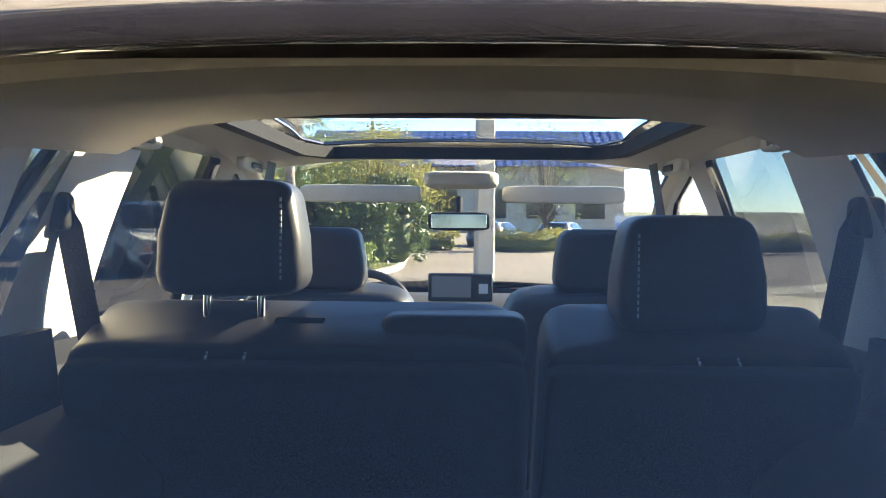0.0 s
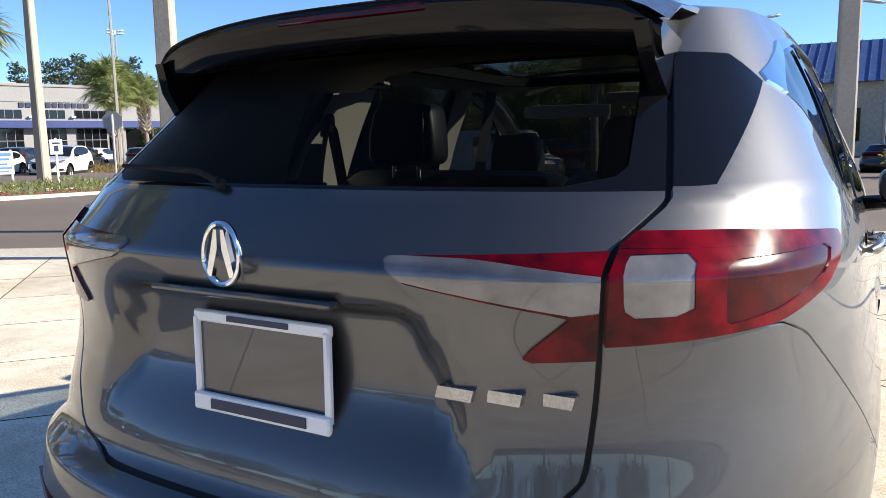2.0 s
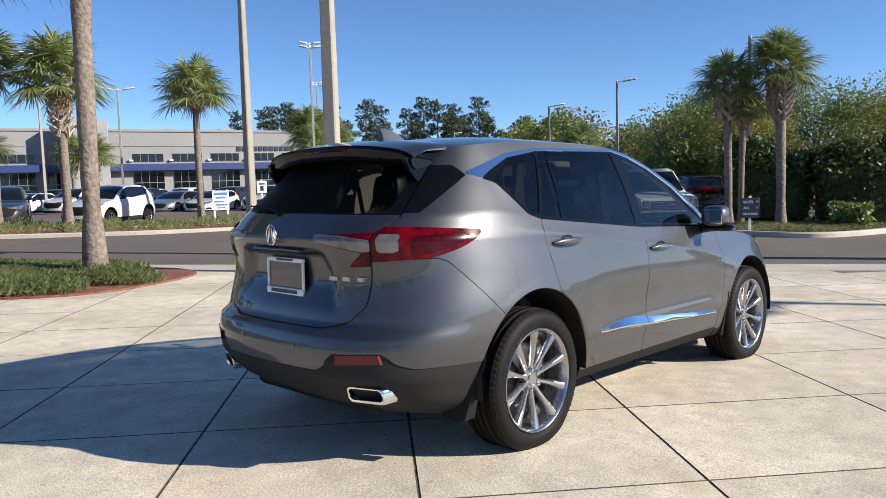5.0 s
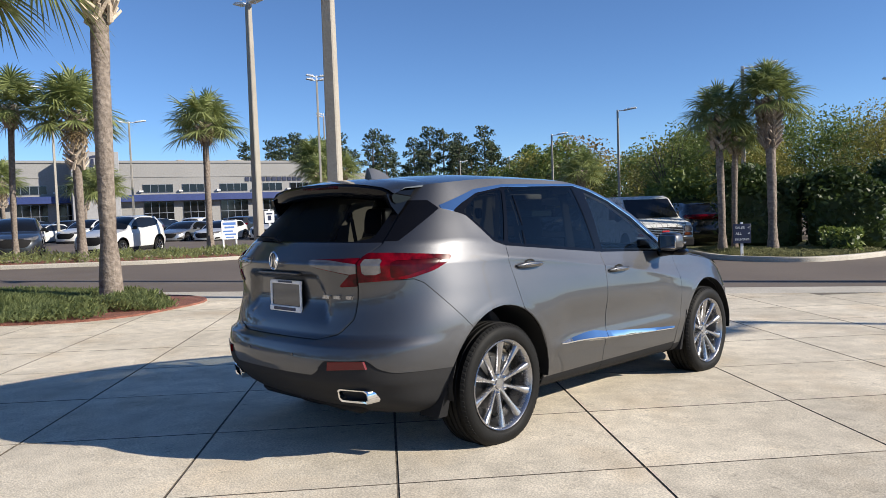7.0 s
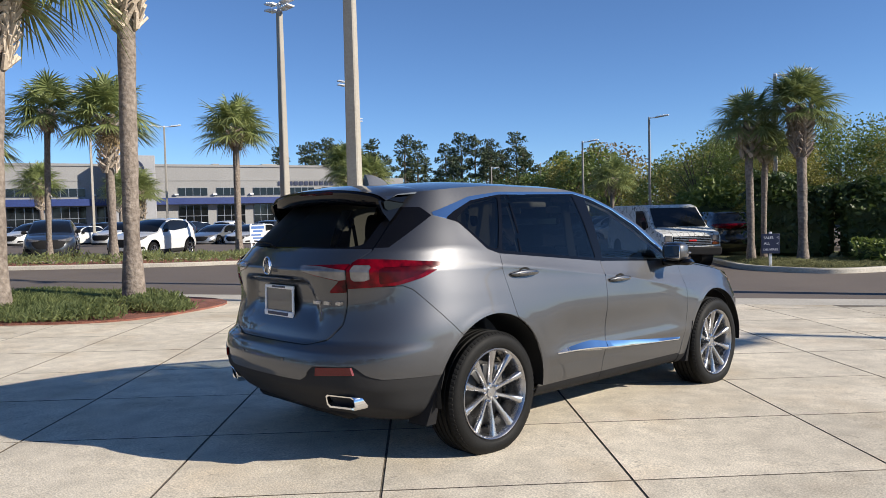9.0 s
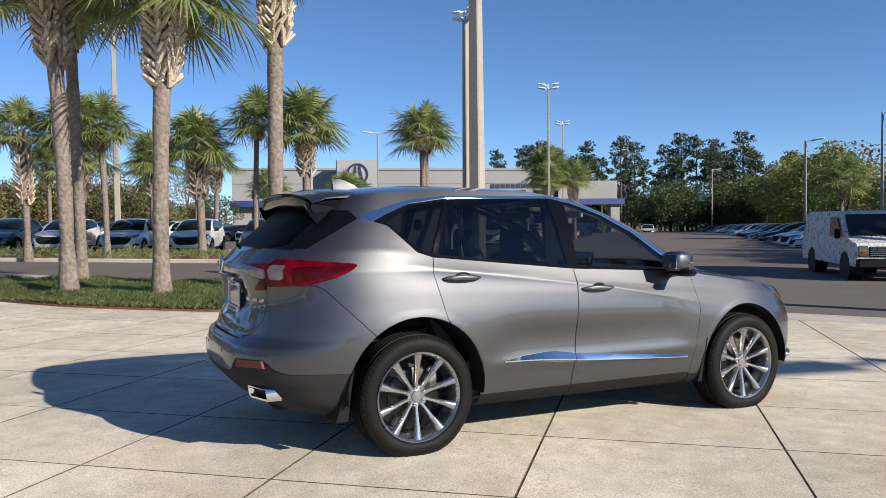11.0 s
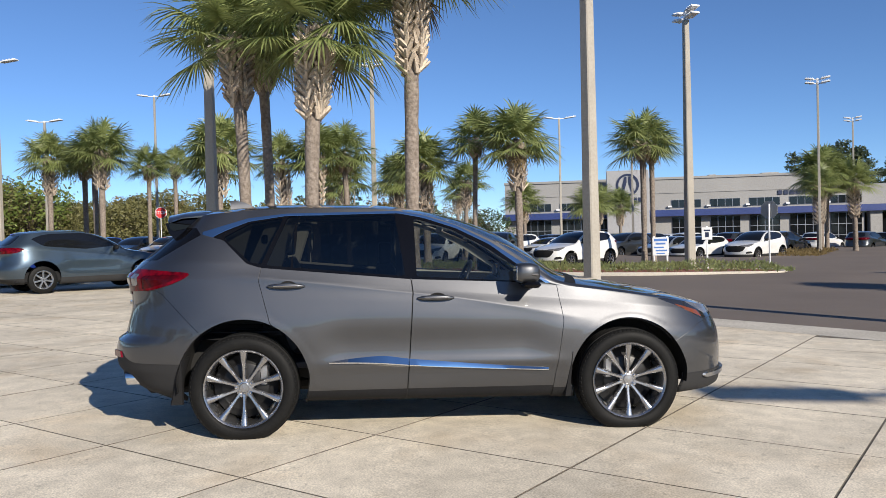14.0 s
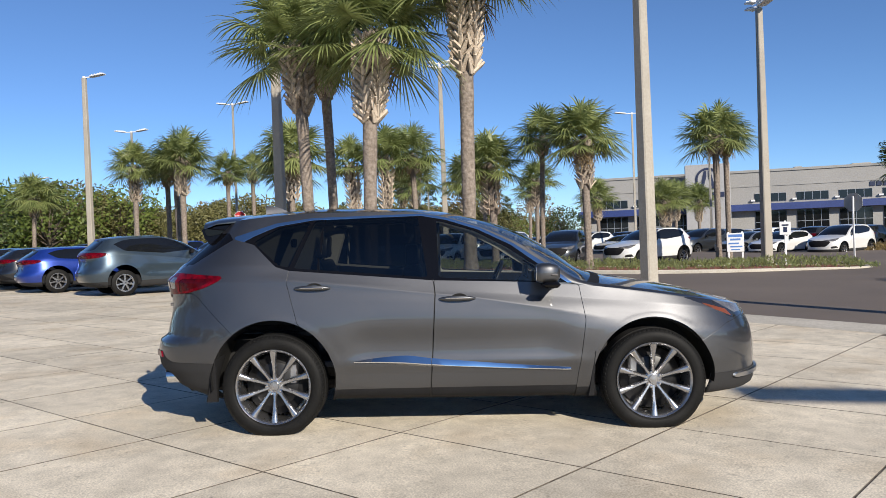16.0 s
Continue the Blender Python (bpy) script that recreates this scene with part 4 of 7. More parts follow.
# windows and their surround
dlo, rest = skin.cut(rest, FLANK(SIDE(DLO)))
q_glass, dlo = skin.cut(dlo, SIDE(QUARTER_GLASS))
r_glass, dlo = skin.cut(dlo, SIDE(REAR_GLASS))
f_glass, dlo = skin.cut(dlo, SIDE(FRONT_GLASS))
bar, r_glass = skin.cut(r_glass, SIDE([(1.390, 1.20), (1.430, 1.60), (1.448, 1.60), (1.408, 1.20)]))
dlo = dlo + bar
pillar, chrome = skin.cut(dlo, SIDE(DLO_IN))
panel("quarter_window", q_glass, "glass_rear", "dark quarter glass", push=-0.003, skirt=0.004)
panel("rear_door_window", r_glass, "glass_rear", "dark rear door glass", push=-0.003, skirt=0.004)
panel("front_door_window", f_glass, "glass_front", "lightly tinted door glass", push=-0.003, skirt=0.004)
panel("window_pillar", pillar, "black_gloss", "black window surround", push=0.001)
panel("window_trim", chrome, "chrome", "bright chrome window trim", push=0.005)
d_pillar, rest = skin.cut(rest, FLANK(SIDE([(0.0, 1.268), (0.445, 1.268), (0.755, 1.432), (0.715, 1.478), (0.0, 1.478)])))
panel("rear_pillar_trim", d_pillar, "black_gloss", "gloss black rear pillar trim", push=0.001)

# bumpers and lower cladding
bumper, rest = skin.cut(rest, FLANK(SIDE(REAR_BUMPER)))
g1, bumper = seam(FLANK(SIDE(REAR_BUMPER)), bumper)
seals = seals + g1
NOTCH = [(-1, -1), (-1, 0.535), (0.38, 0.545), (0.465, 0.625), (0.70, 0.635), (0.745, 0.585), (0.80, 0.56), (3, 0.53), (3, -1)]
valance, bumper = skin.cut(bumper, lambda x, y, z, st, ac, n: inside(NOTCH, x, z))
strip_chrome, valance = skin.cut(valance, lambda x, y, z, st, ac, n: np.maximum(np.abs(inside(NOTCH, x, z)) - 0.010, x - 0.43))
panel("rear_bumper", bumper, "paint", "grey painted rear bumper", sides=("both",))
panel("bumper_trim", strip_chrome, "paint", "thin grey bumper edge line", sides=("both",), push=0.002)
panel("rear_valance", valance, "dark_cladding", "dark grey lower bumper", sides=("both",), push=-0.004, skirt=0.03)
nose, rest = skin.cut(rest, FLANK(SIDE(FRONT_BUMPER)))
head, rest = skin.cut(rest, FLANK(SIDE(HEADLIGHT)))
head2, nose = skin.cut(nose, FLANK(SIDE(HEADLIGHT)))
grille, nose = skin.cut(nose, lambda x, y, z, st, ac, n: np.maximum(inside([(-1, 0.50), (0.36, 0.50), (0.46, 0.62), (0.40, 0.80), (-1, 0.80)], x, z), 4.3 - y))
chin, nose = skin.cut(nose, lambda x, y, z, st, ac, n: z - 0.37)
chin_trim, chin = skin.cut(chin, lambda x, y, z, st, ac, n: np.maximum(np.abs(z - 0.345) - 0.016, 4.40 - y))
panel("chin_trim", chin_trim, "satin", "bright lower trim", push=0.028, skirt=0.04)
g1, nose = seam(FLANK(SIDE(FRONT_BUMPER)), nose)
seals = seals + g1
panel("front_bumper", nose, "paint", "grey painted front bumper", sides=("both",))
panel("grille", grille, "black_plastic", "black grille", sides=("both",), push=-0.01)
panel("front_chin", chin, "dark_cladding", "dark lower front bumper", sides=("both",), push=0.006, skirt=0.03)
amber, head = skin.cut(head + head2, lambda x, y, z, st, ac, n: inside([(4.15, 0.922), (4.37, 0.858), (4.43, 0.800), (4.25, 0.872)], y, z))
housing, head = skin.cut(head, lambda x, y, z, st, ac, n: inside([(4.26, 0.930), (4.7, 0.872), (4.7, 0.822), (4.45, 0.828)], y, z))
panel("headlamp", head, "lamp_smoke", "smoked headlamp lens", push=0.004, skirt=0.02)
panel("lamp_housing", housing, "lamp_clear", "row of bright clear lamp lenses", push=0.003, skirt=0.02)
panel("side_marker", amber, "amber", "amber side marker", push=0.004, skirt=0.02)

# doors, quarter panels, fenders, sills
rear_door, rest = skin.cut(rest, FLANK(SIDE(REAR_DOOR)))
front_door, rest = skin.cut(rest, FLANK(SIDE(FRONT_DOOR)))
parts_of_doors = []
for name, polys, poly in (("rear_door", rear_door, REAR_DOOR), ("front_door", front_door, FRONT_DOOR)):
    g1, polys = seam(SIDE(poly), polys)
    sill, polys = skin.cut(polys, lambda x, y, z, st, ac, n: z - (0.432 - 0.012 * (y - 1.5)))
    rocker, sill = skin.cut(sill, lambda x, y, z, st, ac, n: z - 0.315)
    seals = seals + g1
    for s in ("right", "left"):
        door = part(name, skin.emit(name, polys, MAT["paint"], s, 0, 0.012), None, suv, "grey painted " + name.replace("_", " "))
        part("door_sill", skin.emit("door_sill", sill, MAT["paint"], s, -0.003, 0.012), None, door, "grey painted lower door sill")
        parts_of_doors.append((name, s, door))
    panel("rocker_panel", rocker, "black_plastic", "black rocker panel", push=-0.006)
under, rest = skin.cut(rest, FLANK(lambda x, y, z, st, ac, n: z - 0.30))
for bits in islands(under):
    panel("underbody", bits, "black_plastic", "black underbody edge")
fender, rest = skin.cut(rest, FLANK(lambda x, y, z, st, ac, n: 3.2 - y))
quarter, rest = skin.cut(rest, FLANK(lambda x, y, z, st, ac, n: y * 0 - 1))
sill2, quarter = skin.cut(quarter, lambda x, y, z, st, ac, n: np.maximum(z - 0.43, 1.3 - y))
# roof rail edge above the windows goes with the roof
side_roof, quarter = skin.cut(quarter, lambda x, y, z, st, ac, n: np.maximum(1.44 - z, -y + 0.6))
whole = islands(quarter)
panel("quarter_panel", whole[0], "paint", "grey painted rear quarter panel")
for bits in whole[1:]:
    panel("body_filler", bits, "paint")
panel("fender", fender, "paint", "grey painted front fender")
panel("rocker_end", sill2, "paint")

# hood, windscreen, roof with its glass
hood, rest = skin.cut(rest, TOP(lambda x, y, st, ac: 3.345 - st))
screen, rest = skin.cut(rest, TOP(lambda x, y, st, ac: np.maximum(np.maximum(2.34 - st, ac - 0.93), -1 + 0 * st)))
scr_edge, rest = skin.cut(rest, TOP(lambda x, y, st, ac: 2.34 - st))
SUNROOF = [(-1, 1.30), (0.40, 1.30), (0.455, 1.36), (0.455, 2.16), (0.40, 2.24), (-1, 2.27)]
roof_glass, rest = skin.cut(rest, TOP(lambda x, y, st, ac: inside(SUNROOF, x, y)))
g1, roof_skin = seam(TOP(lambda x, y, st, ac: inside(SUNROOF, x, y)), rest, 0.006)
seals = seals + g1
cowl, hood = skin.cut(hood, TOP(lambda x, y, st, ac: st - 3.43))
panel("hood", hood, "paint", "grey painted hood", sides=("both",), push=0.003, skirt=0.02)
panel("cowl", cowl, "black_plastic", "black cowl with wiper channel", sides=("both",))
panel("windscreen", screen, "glass_front", "clear laminated windscreen", sides=("both",), push=-0.002, skirt=0.004)
panel("windscreen_pillar", scr_edge, "paint", "grey windscreen pillar")
panel("roof", roof_skin + side_roof, "paint", "grey painted roof", sides=("both",))
panel("sunroof_glass", roof_glass, "glass_roof", "dark panoramic roof glass", sides=("both",), push=-0.001, skirt=0.004)
tagged(panel("panel_gap", seals, "seal", "dark panel gaps", sides=("both",), push=-0.010, skirt=0)[0], kind="stuff")
FLANK_V = np.array([v for v in skin.v if v[7] > 1.5])


def side_x(y, z):
    """Half width of the body side at a height."""
    d = np.hypot(FLANK_V[:, 1] - y, FLANK_V[:, 2] - z) + 0.5 * (FLANK_V[:, 0] < 0.5)
    k = np.argsort(d)[:4]
    w = 1 / (d[k] + 1e-4)
    return float(np.sum(FLANK_V[k, 0] * w) / np.sum(w))


def rear_y(x, z):
    """Where the rear surface lies at a height and half width."""
    d = np.hypot(FLANK_V[:, 0] - abs(x), FLANK_V[:, 2] - z) + 5.0 * (FLANK_V[:, 1] > 0.8)
    k = np.argsort(d)[:4]
    w = 1 / (d[k] + 1e-4)
    return float(np.sum(FLANK_V[k, 1] * w) / np.sum(w))


for name, s, door in parts_of_doors:
    sg = 1 if s == "right" else -1
    y0, y1 = (1.655, 2.209) if name == "rear_door" else (2.214, 3.205)
    top = keyed([(1.655, 0.553), (1.80, 0.575), (2.02, 0.590), (2.21, 0.566), (3.205, 0.462)])
    bot = keyed([(1.655, 0.545), (1.80, 0.535), (2.2, 0.495), (3.205, 0.432)])
    rings = []
    for k in range(25):
        y = y0 + (y1 - y0) * k / 24
        zt, zb = top(y), bot(y)
        zm = zb + (zt - zb) * 0.28
        xt, xb = side_x(y, zt), side_x(y, zb)
        out = 0.022 * min(1, (zt - zb) / 0.02, (3.205 - y) / 0.02 + 0.3)
        rings.append([(sg * (xt - 0.01), y, zt), (sg * (xt + 0.003), y, zt), (sg * (xb + out), y, zm + 0.004), (sg * (xb + out), y, zm - 0.004), (sg * (xb + 0.002), y, zb), (sg * (xb - 0.01), y, zb)])
    g = Geo()
    g.loft(rings, True, True)
    part("door_moulding", g, MAT["chrome"], door, "bright chrome door moulding", sharp=20)

# wheels and wheel wells
for s in (1, -1):
    for y, z, r in ARCHES:
        tyre_and_rim(suv, (s * 0.815, y, 0.348 if y < 2 else 0.340), s)
        well = Geo()
        ring_in, ring_out = [], []
        for k in range(33):
            a = math.pi * (-0.06 + 1.12 * k / 32)
            yy, zz = y + math.cos(a) * (r - 0.004), z + math.sin(a) * (r - 0.004)
            ring_in.append((s * 0.50, yy, zz))
            ring_out.append((s * 0.928, yy, zz))
        well.loft([ring_in, ring_out], False)
        well.v.append((s * 0.50, y, z))
        k0 = len(well.v) - 1
        well.f += [(k0, i, i + 1) for i in range(32)]
        part("wheel_well", well, MAT["seal"], suv, "black wheel arch liner")


# ---- palms, trees and shrubs ----
def blade(geo, base, tip, side, width, droop, segs=3):
    """A narrow leaf blade that bends down towards its tip."""
    ps = []
    for k in range(segs + 1):
        t = k / segs
        p = base.lerp(tip, t) + Vector((0, 0, -droop * t * t))
        w = width * (0.6 + 0.8 * t if t < 0.5 else 1.0) * (1 - t) ** 0.5 if k < segs else 0
        ps.append((p, w))
    vs, fs = [], []
    for p, w in ps[:-1]:
        vs += [p - side * w, p + side * w]
    vs.append(ps[-1][0])
    for k in range(segs - 1):
        fs.append((2 * k, 2 * k + 1, 2 * k + 3, 2 * k + 2))
    fs.append((2 * segs - 2, 2 * segs - 1, 2 * segs))
    geo.add(vs, fs)


def fan_leaf(geo, rnd, origin, heading, lift, stalk, size, blades):
    """A fan palm leaf: a stalk and a wheel of blades bent along its rib."""
    d = Vector((math.cos(heading) * math.cos(lift), math.sin(heading) * math.cos(lift), math.sin(lift)))
    side = Vector((-math.sin(heading), math.cos(heading), 0))
    sag = 0.25 + 0.45 * rnd.random()
    heart = origin + d * stalk + Vector((0, 0, -0.12 * stalk))
    geo.tube([origin, origin + d * stalk * 0.55, heart], [0.022, 0.015, 0.012], 4, False)
    up = side.cross(d).normalized()
    for k in range(blades):
        a = (k / (blades - 1) - 0.5) * radians(262)
        ln = size * (0.62 + 0.42 * math.cos(a * 0.55)) * (0.9 + 0.2 * rnd.random())
        rib = heart + d * 0.22 * size * max(math.cos(a), -0.2)
        way = (d * math.cos(a) + side * math.sin(a) + up * (0.22 * abs(math.sin(a)) - 0.05 + 0.1 * rnd.random())).normalized()
        sd = (side * math.cos(a) - d * math.sin(a) + up * 0.35 * (1 if k % 2 else -1)).normalized()
        blade(geo, rib, rib + way * ln * 1.08, sd, (0.026 if blades > 30 else 0.036) * size / 0.8, ln * sag * (0.5 + 0.9 * rnd.random()))


def palm_crown(seed, leaves=34, size=0.85, blades=26, dead=3):
    rnd = random.Random(seed)
    live, dry = Geo(), Geo()
    for k in range(leaves):
        t = k / leaves
        lift = radians(86 - (112 if blades > 30 else 112) * t ** (1.35 if blades > 30 else 0.9) + rnd.uniform(-12, 12))
        hd = k * 2.39996 + rnd.uniform(-0.25, 0.25)
        o = Vector((math.cos(hd) * 0.1, math.sin(hd) * 0.1, 0.28 - 0.5 * t))
        fan_leaf(live, rnd, o, hd, lift, size * (0.65 + 0.35 * rnd.random()), size * (0.85 + 0.25 * rnd.random()), blades)
    for k in range(dead):
        hd = rnd.uniform(0, 6.28)
        fan_leaf(dry, rnd, Vector((math.cos(hd) * 0.16, math.sin(hd) * 0.16, -0.35)), hd, radians(rnd.uniform(-75, -60)), size * 0.5, size * 0.6, 14)
    return live.mesh("crown", MAT["frond"], False), dry.mesh("dry_leaf", MAT["dead_frond"], False)


CROWNS = [palm_crown(s, n, z, b) for s, n, z, b in ((3, 38, 0.80, 30), (11, 34, 0.76, 28), (19, 36, 0.78, 28), (27, 32, 0.74, 28))]
BIG_CROWNS = [palm_crown(s, n, 0.92, 46, d) for s, n, d in ((5, 34, 4), (8, 36, 2), (14, 31, 3))]


def palm(x, y, height, seed, radius=0.14, boots=1.2, big=False, lean=0.0, scale=1.0, label=""):
    """A cabbage palm: ringed trunk, a jacket of old leaf bases, a crown of fans. height: to the crown's heart."""
    rnd = random.Random(seed)
    root = thing("palm_tree", label or "cabbage palm with grey trunk, leaf-base jacket and green fan crown", "palm tree", "palms", at=(x, y, gz(y)))
    la = rnd.uniform(0, 6.28)
    line = lambda t: Vector((math.cos(la) * lean * t * t, math.sin(la) * lean * t * t, height * t))
    trunk = Geo()
    n = 26 if big else 12
    pts = [line(k / n) for k in range(n + 1)]
    rad = [radius * (1.28 - 0.5 * min(k / n * 6, 1) + 0.12 * (k / n)) * (1 + 0.06 * rnd.uniform(-1, 1)) for k in range(n + 1)]
    pts[0].z -= 0.15
    trunk.tube(pts, rad, 14 if big else 9)
    part("trunk", trunk, MAT["trunk"], root, "weathered grey-brown trunk", sharp=80)
    jac = Geo()
    step = 0.085 if big else 0.13
    rows = int(boots / step)
    top = height - 0.15
    for r in range(rows):
        z = top - r * step
        ring = 8 if big else 6
        grow = (1.55 - 0.55 * (r / max(rows - 1, 1)) ** 0.8 - 0.35 * max(0, 0.2 - r / rows) / 0.2) if big else 1.5 - 0.45 * abs(r / max(rows - 1, 1) - 0.3)
        for k in range(ring):
            a = 2 * math.pi * (k + 0.5 * (r % 2)) / ring + rnd.uniform(-0.15, 0.15)
            c = line(min(z / height, 1))
            m = Matrix.Translation((c.x, c.y, z)) @ Matrix.Rotation(a, 4, "Z") @ Matrix.Translation((radius * 1.22 * grow + 0.035, 0, 0)) @ Matrix.Rotation(radians(30 + rnd.uniform(-10, 16)), 4, "Y") @ Matrix.Rotation(radians(rnd.uniform(18, 34) * (1 if (k + r) % 2 else -1)), 4, "X")
            ln, w = (0.36 if big else 0.36) * rnd.uniform(0.7, 1.1), 0.060 if big else 0.066
            vs = [(-0.02, -w, -ln * 0.5), (-0.02, w, -ln * 0.5), (0.025, w * 0.7, -ln * 0.5), (0.025, -w * 0.7, -ln * 0.5), (-0.01, -w * 0.5, ln * 0.5), (-0.01, w * 0.5, ln * 0.5), (0.03, w * 0.3, ln * 0.5), (0.03, -w * 0.3, ln * 0.5)]
            jac.add(vs, [(0, 1, 2, 3), (4, 7, 6, 5), (0, 4, 5, 1), (1, 5, 6, 2), (2, 6, 7, 3), (3, 7, 4, 0)], m)
    if rows:
        tagged(part("leaf_base_jacket", jac, MAT["boot"], root, "criss-cross brown and tan leaf bases", smooth=False), kind="stuff")
    live, dry = (BIG_CROWNS if big else CROWNS)[seed % (3 if big else 4)]
    c = line(1.0)
    for me, nm in ((live, "crown"), (dry, "dry_leaves")):
        ob = part(nm, me, None, root)
        ob.matrix_local = Matrix.Translation(c) @ Matrix.Rotation(rnd.uniform(0, 6.28), 4, "Z") @ Matrix.Scale(scale * rnd.uniform(0.94, 1.06), 4) @ Matrix.Diagonal((1, 1, 0.85, 1))
        tagged(ob, "green fan leaves" if nm == "crown" else "hanging dry brown leaves")
    return root


palm(-8.85, 2.79, 6.85, 3, 0.165, 2.1, True, 0.12, 1.0, "tall cabbage palm with a white-tan leaf-base jacket in the bed")
palm(-8.95, 0.80, 5.6, 4, 0.165, 1.75, True, 0.2, 1.0, "cabbage palm with brown leaf-base jacket in the juniper bed")
palm(-10.2, -0.62, 5.75, 5, 0.15, 1.4, True, 0.3, 0.95, "cabbage palm with a ragged brown jacket in the juniper bed")
palm(-12.0, -0.35, 6.2, 6, 0.13, 1.2, True, 0.15, 0.9, "slender cabbage palm in the juniper bed")
for i, (x, y, h, rad, bt, sc) in enumerate((
        (-23.0, 7.7, 5.2, 0.17, 1.9, 1.1), (-24.9, 6.2, 5.5, 0.12, 0.7, 0.95), (-24.2, 13.1, 5.3, 0.14, 0.7, 1.05), (-26.1, 14.2, 5.4, 0.13, 0.7, 0.9),
        (-25.7, 4.3, 4.6, 0.19, 2.2, 1.1), (-26.5, -0.3, 5.1, 0.15, 2.3, 1.0), (-27.2, 1.0, 5.2, 0.14, 0.9, 1.0), (-27.4, -1.7, 4.9, 0.15, 2.6, 0.95),
        (-26.9, -4.4, 5.3, 0.16, 2.0, 1.1), (-30.8, -5.3, 5.0, 0.15, 1.4, 1.0), (-31.4, -10.7, 5.8, 0.17, 1.9, 1.15), (-32.6, -11.4, 5.6, 0.16, 0.8, 1.05),
        (-32.5, -13.5, 5.5, 0.15, 1.8, 1.0), (-34.9, -12.7, 5.5, 0.15, 0.9, 1.0), (-41.7, -11.4, 6.0, 0.15, 0.9, 1.0), (-44.0, -10.4, 6.3, 0.15, 0.9, 1.05),
        (-46.3, -26.3, 5.0, 0.17, 1.4, 1.2), (-39.8, 15.5, 3.5, 0.18, 1.6, 1.0), (-52.5, 13.9, 4.4, 0.17, 1.8, 1.1), (-43.3, 8.1, 5.2, 0.16, 1.8, 1.05),
        (-40.9, 31.0, 5.6, 0.20, 2.4, 1.2), (-42.2, 32.2, 5.9, 0.18, 2.0, 1.2), (-40.2, 32.9, 5.0, 0.18, 2.4, 1.1), (-39.5, 30.0, 4.6, 0.18, 2.4, 1.0),
        (-32.8, 3.3, 4.5, 0.17, 1.8, 1.0), (-36.0, 0.5, 4.8, 0.16, 1.5, 1.0), (-48.0, 5.0, 5.0, 0.17, 1.8, 1.1), (-56.0, 9.0, 5.2, 0.17, 1.8, 1.1), (-51.0, -1.0, 5.4, 0.16, 1.5, 1.1),
        (-60.0, 22.0, 4.6, 0.18, 2.0, 1.2), (-66.0, 26.0, 4.6, 0.18, 2.0, 1.2), (-29.5, 47.4, 4.6, 0.17, 1.2, 1.3))):
    palm(x, y, h, 20 + i, rad, bt, False, 0.15, sc, "cabbage palm with criss-cross leaf bases on a parking lot island" if bt > 1.3 else "slender cabbage palm on a parking lot island")
palm(-5.85, 19.3, 4.15, 61, 0.13, 1.0, False, 0.1, 0.76, "bushy cabbage palm on the grass verge beside a hedge")
palm(-5.75, 19.9, 3.5, 62, 0.10, 0.5, False, 0.1, 0.62, "bushy cabbage palm on the grass verge beside a hedge")
palm(-4.5, 19.55, 4.5, 63, 0.15, 1.3, True, 0.1, 0.64, "cabbage palm with tan leaf bases on the grass verge")


def leaf_cloud(geo, rnd, c, r, count, size, flat=0.8):
    """Scatters small two-faced leaf shapes through an uneven clump."""
    for _ in range(count):
        v = Vector((rnd.gauss(0, 1), rnd.gauss(0, 1), rnd.gauss(0, 1))).normalized() * r * rnd.random() ** 0.35
        p = Vector(c) + Vector((v.x, v.y, v.z * flat))
        d = Vector((rnd.gauss(0, 1), rnd.gauss(0, 1), rnd.gauss(0, 0.7))).normalized()
        s = d.orthogonal().normalized()
        s.rotate(Matrix.Rotation(rnd.uniform(0, 6.28), 3, d))
        k = size * rnd.uniform(0.6, 1.3)
        geo.add([p - d * k, p + s * k * 0.45, p + d * k, p - s * k * 0.45 + Vector((0, 0, -0.15 * k))], [(0, 1, 2, 3)])


def broadleaf(seed, height=6.0, spread=2.6, clumps=28, per=130, leaf=0.135, bare=0.0):
    """Meshes of a tree: trunk with limbs, and a crown of many small leaves."""
    rnd = random.Random(seed)
    wood, crown = Geo(), Geo()
    fork = height * 0.28
    wood.tube([(0, 0, -0.2), (0.04, 0.02, fork * 0.5), (0, 0, fork)], [0.17, 0.14, 0.11], 8)
    for k in range(clumps):
        a, t = k * 2.4 + rnd.uniform(-0.3, 0.3), (k + 0.5) / clumps
        rr = spread * (0.35 + 0.65 * math.sin(math.pi * min(t * 0.85 + 0.12, 1))) * rnd.uniform(0.55, 1.0)
        tip = Vector((math.cos(a) * rr, math.sin(a) * rr, height * (0.26 + 0.68 * t) + rnd.uniform(-0.25, 0.25)))
        mid = Vector((tip.x * 0.4, tip.y * 0.4, fork + (tip.z - fork) * 0.55))
        wood.tube([(0, 0, fork * rnd.uniform(0.7, 1.0)), mid, tip], [0.06, 0.035, 0.012], 5, False)
        leaf_cloud(crown, rnd, tip, spread * rnd.uniform(0.26, 0.42), int(per * (1 - bare)), leaf)
    return wood.mesh("trunk", MAT["bark"]), crown


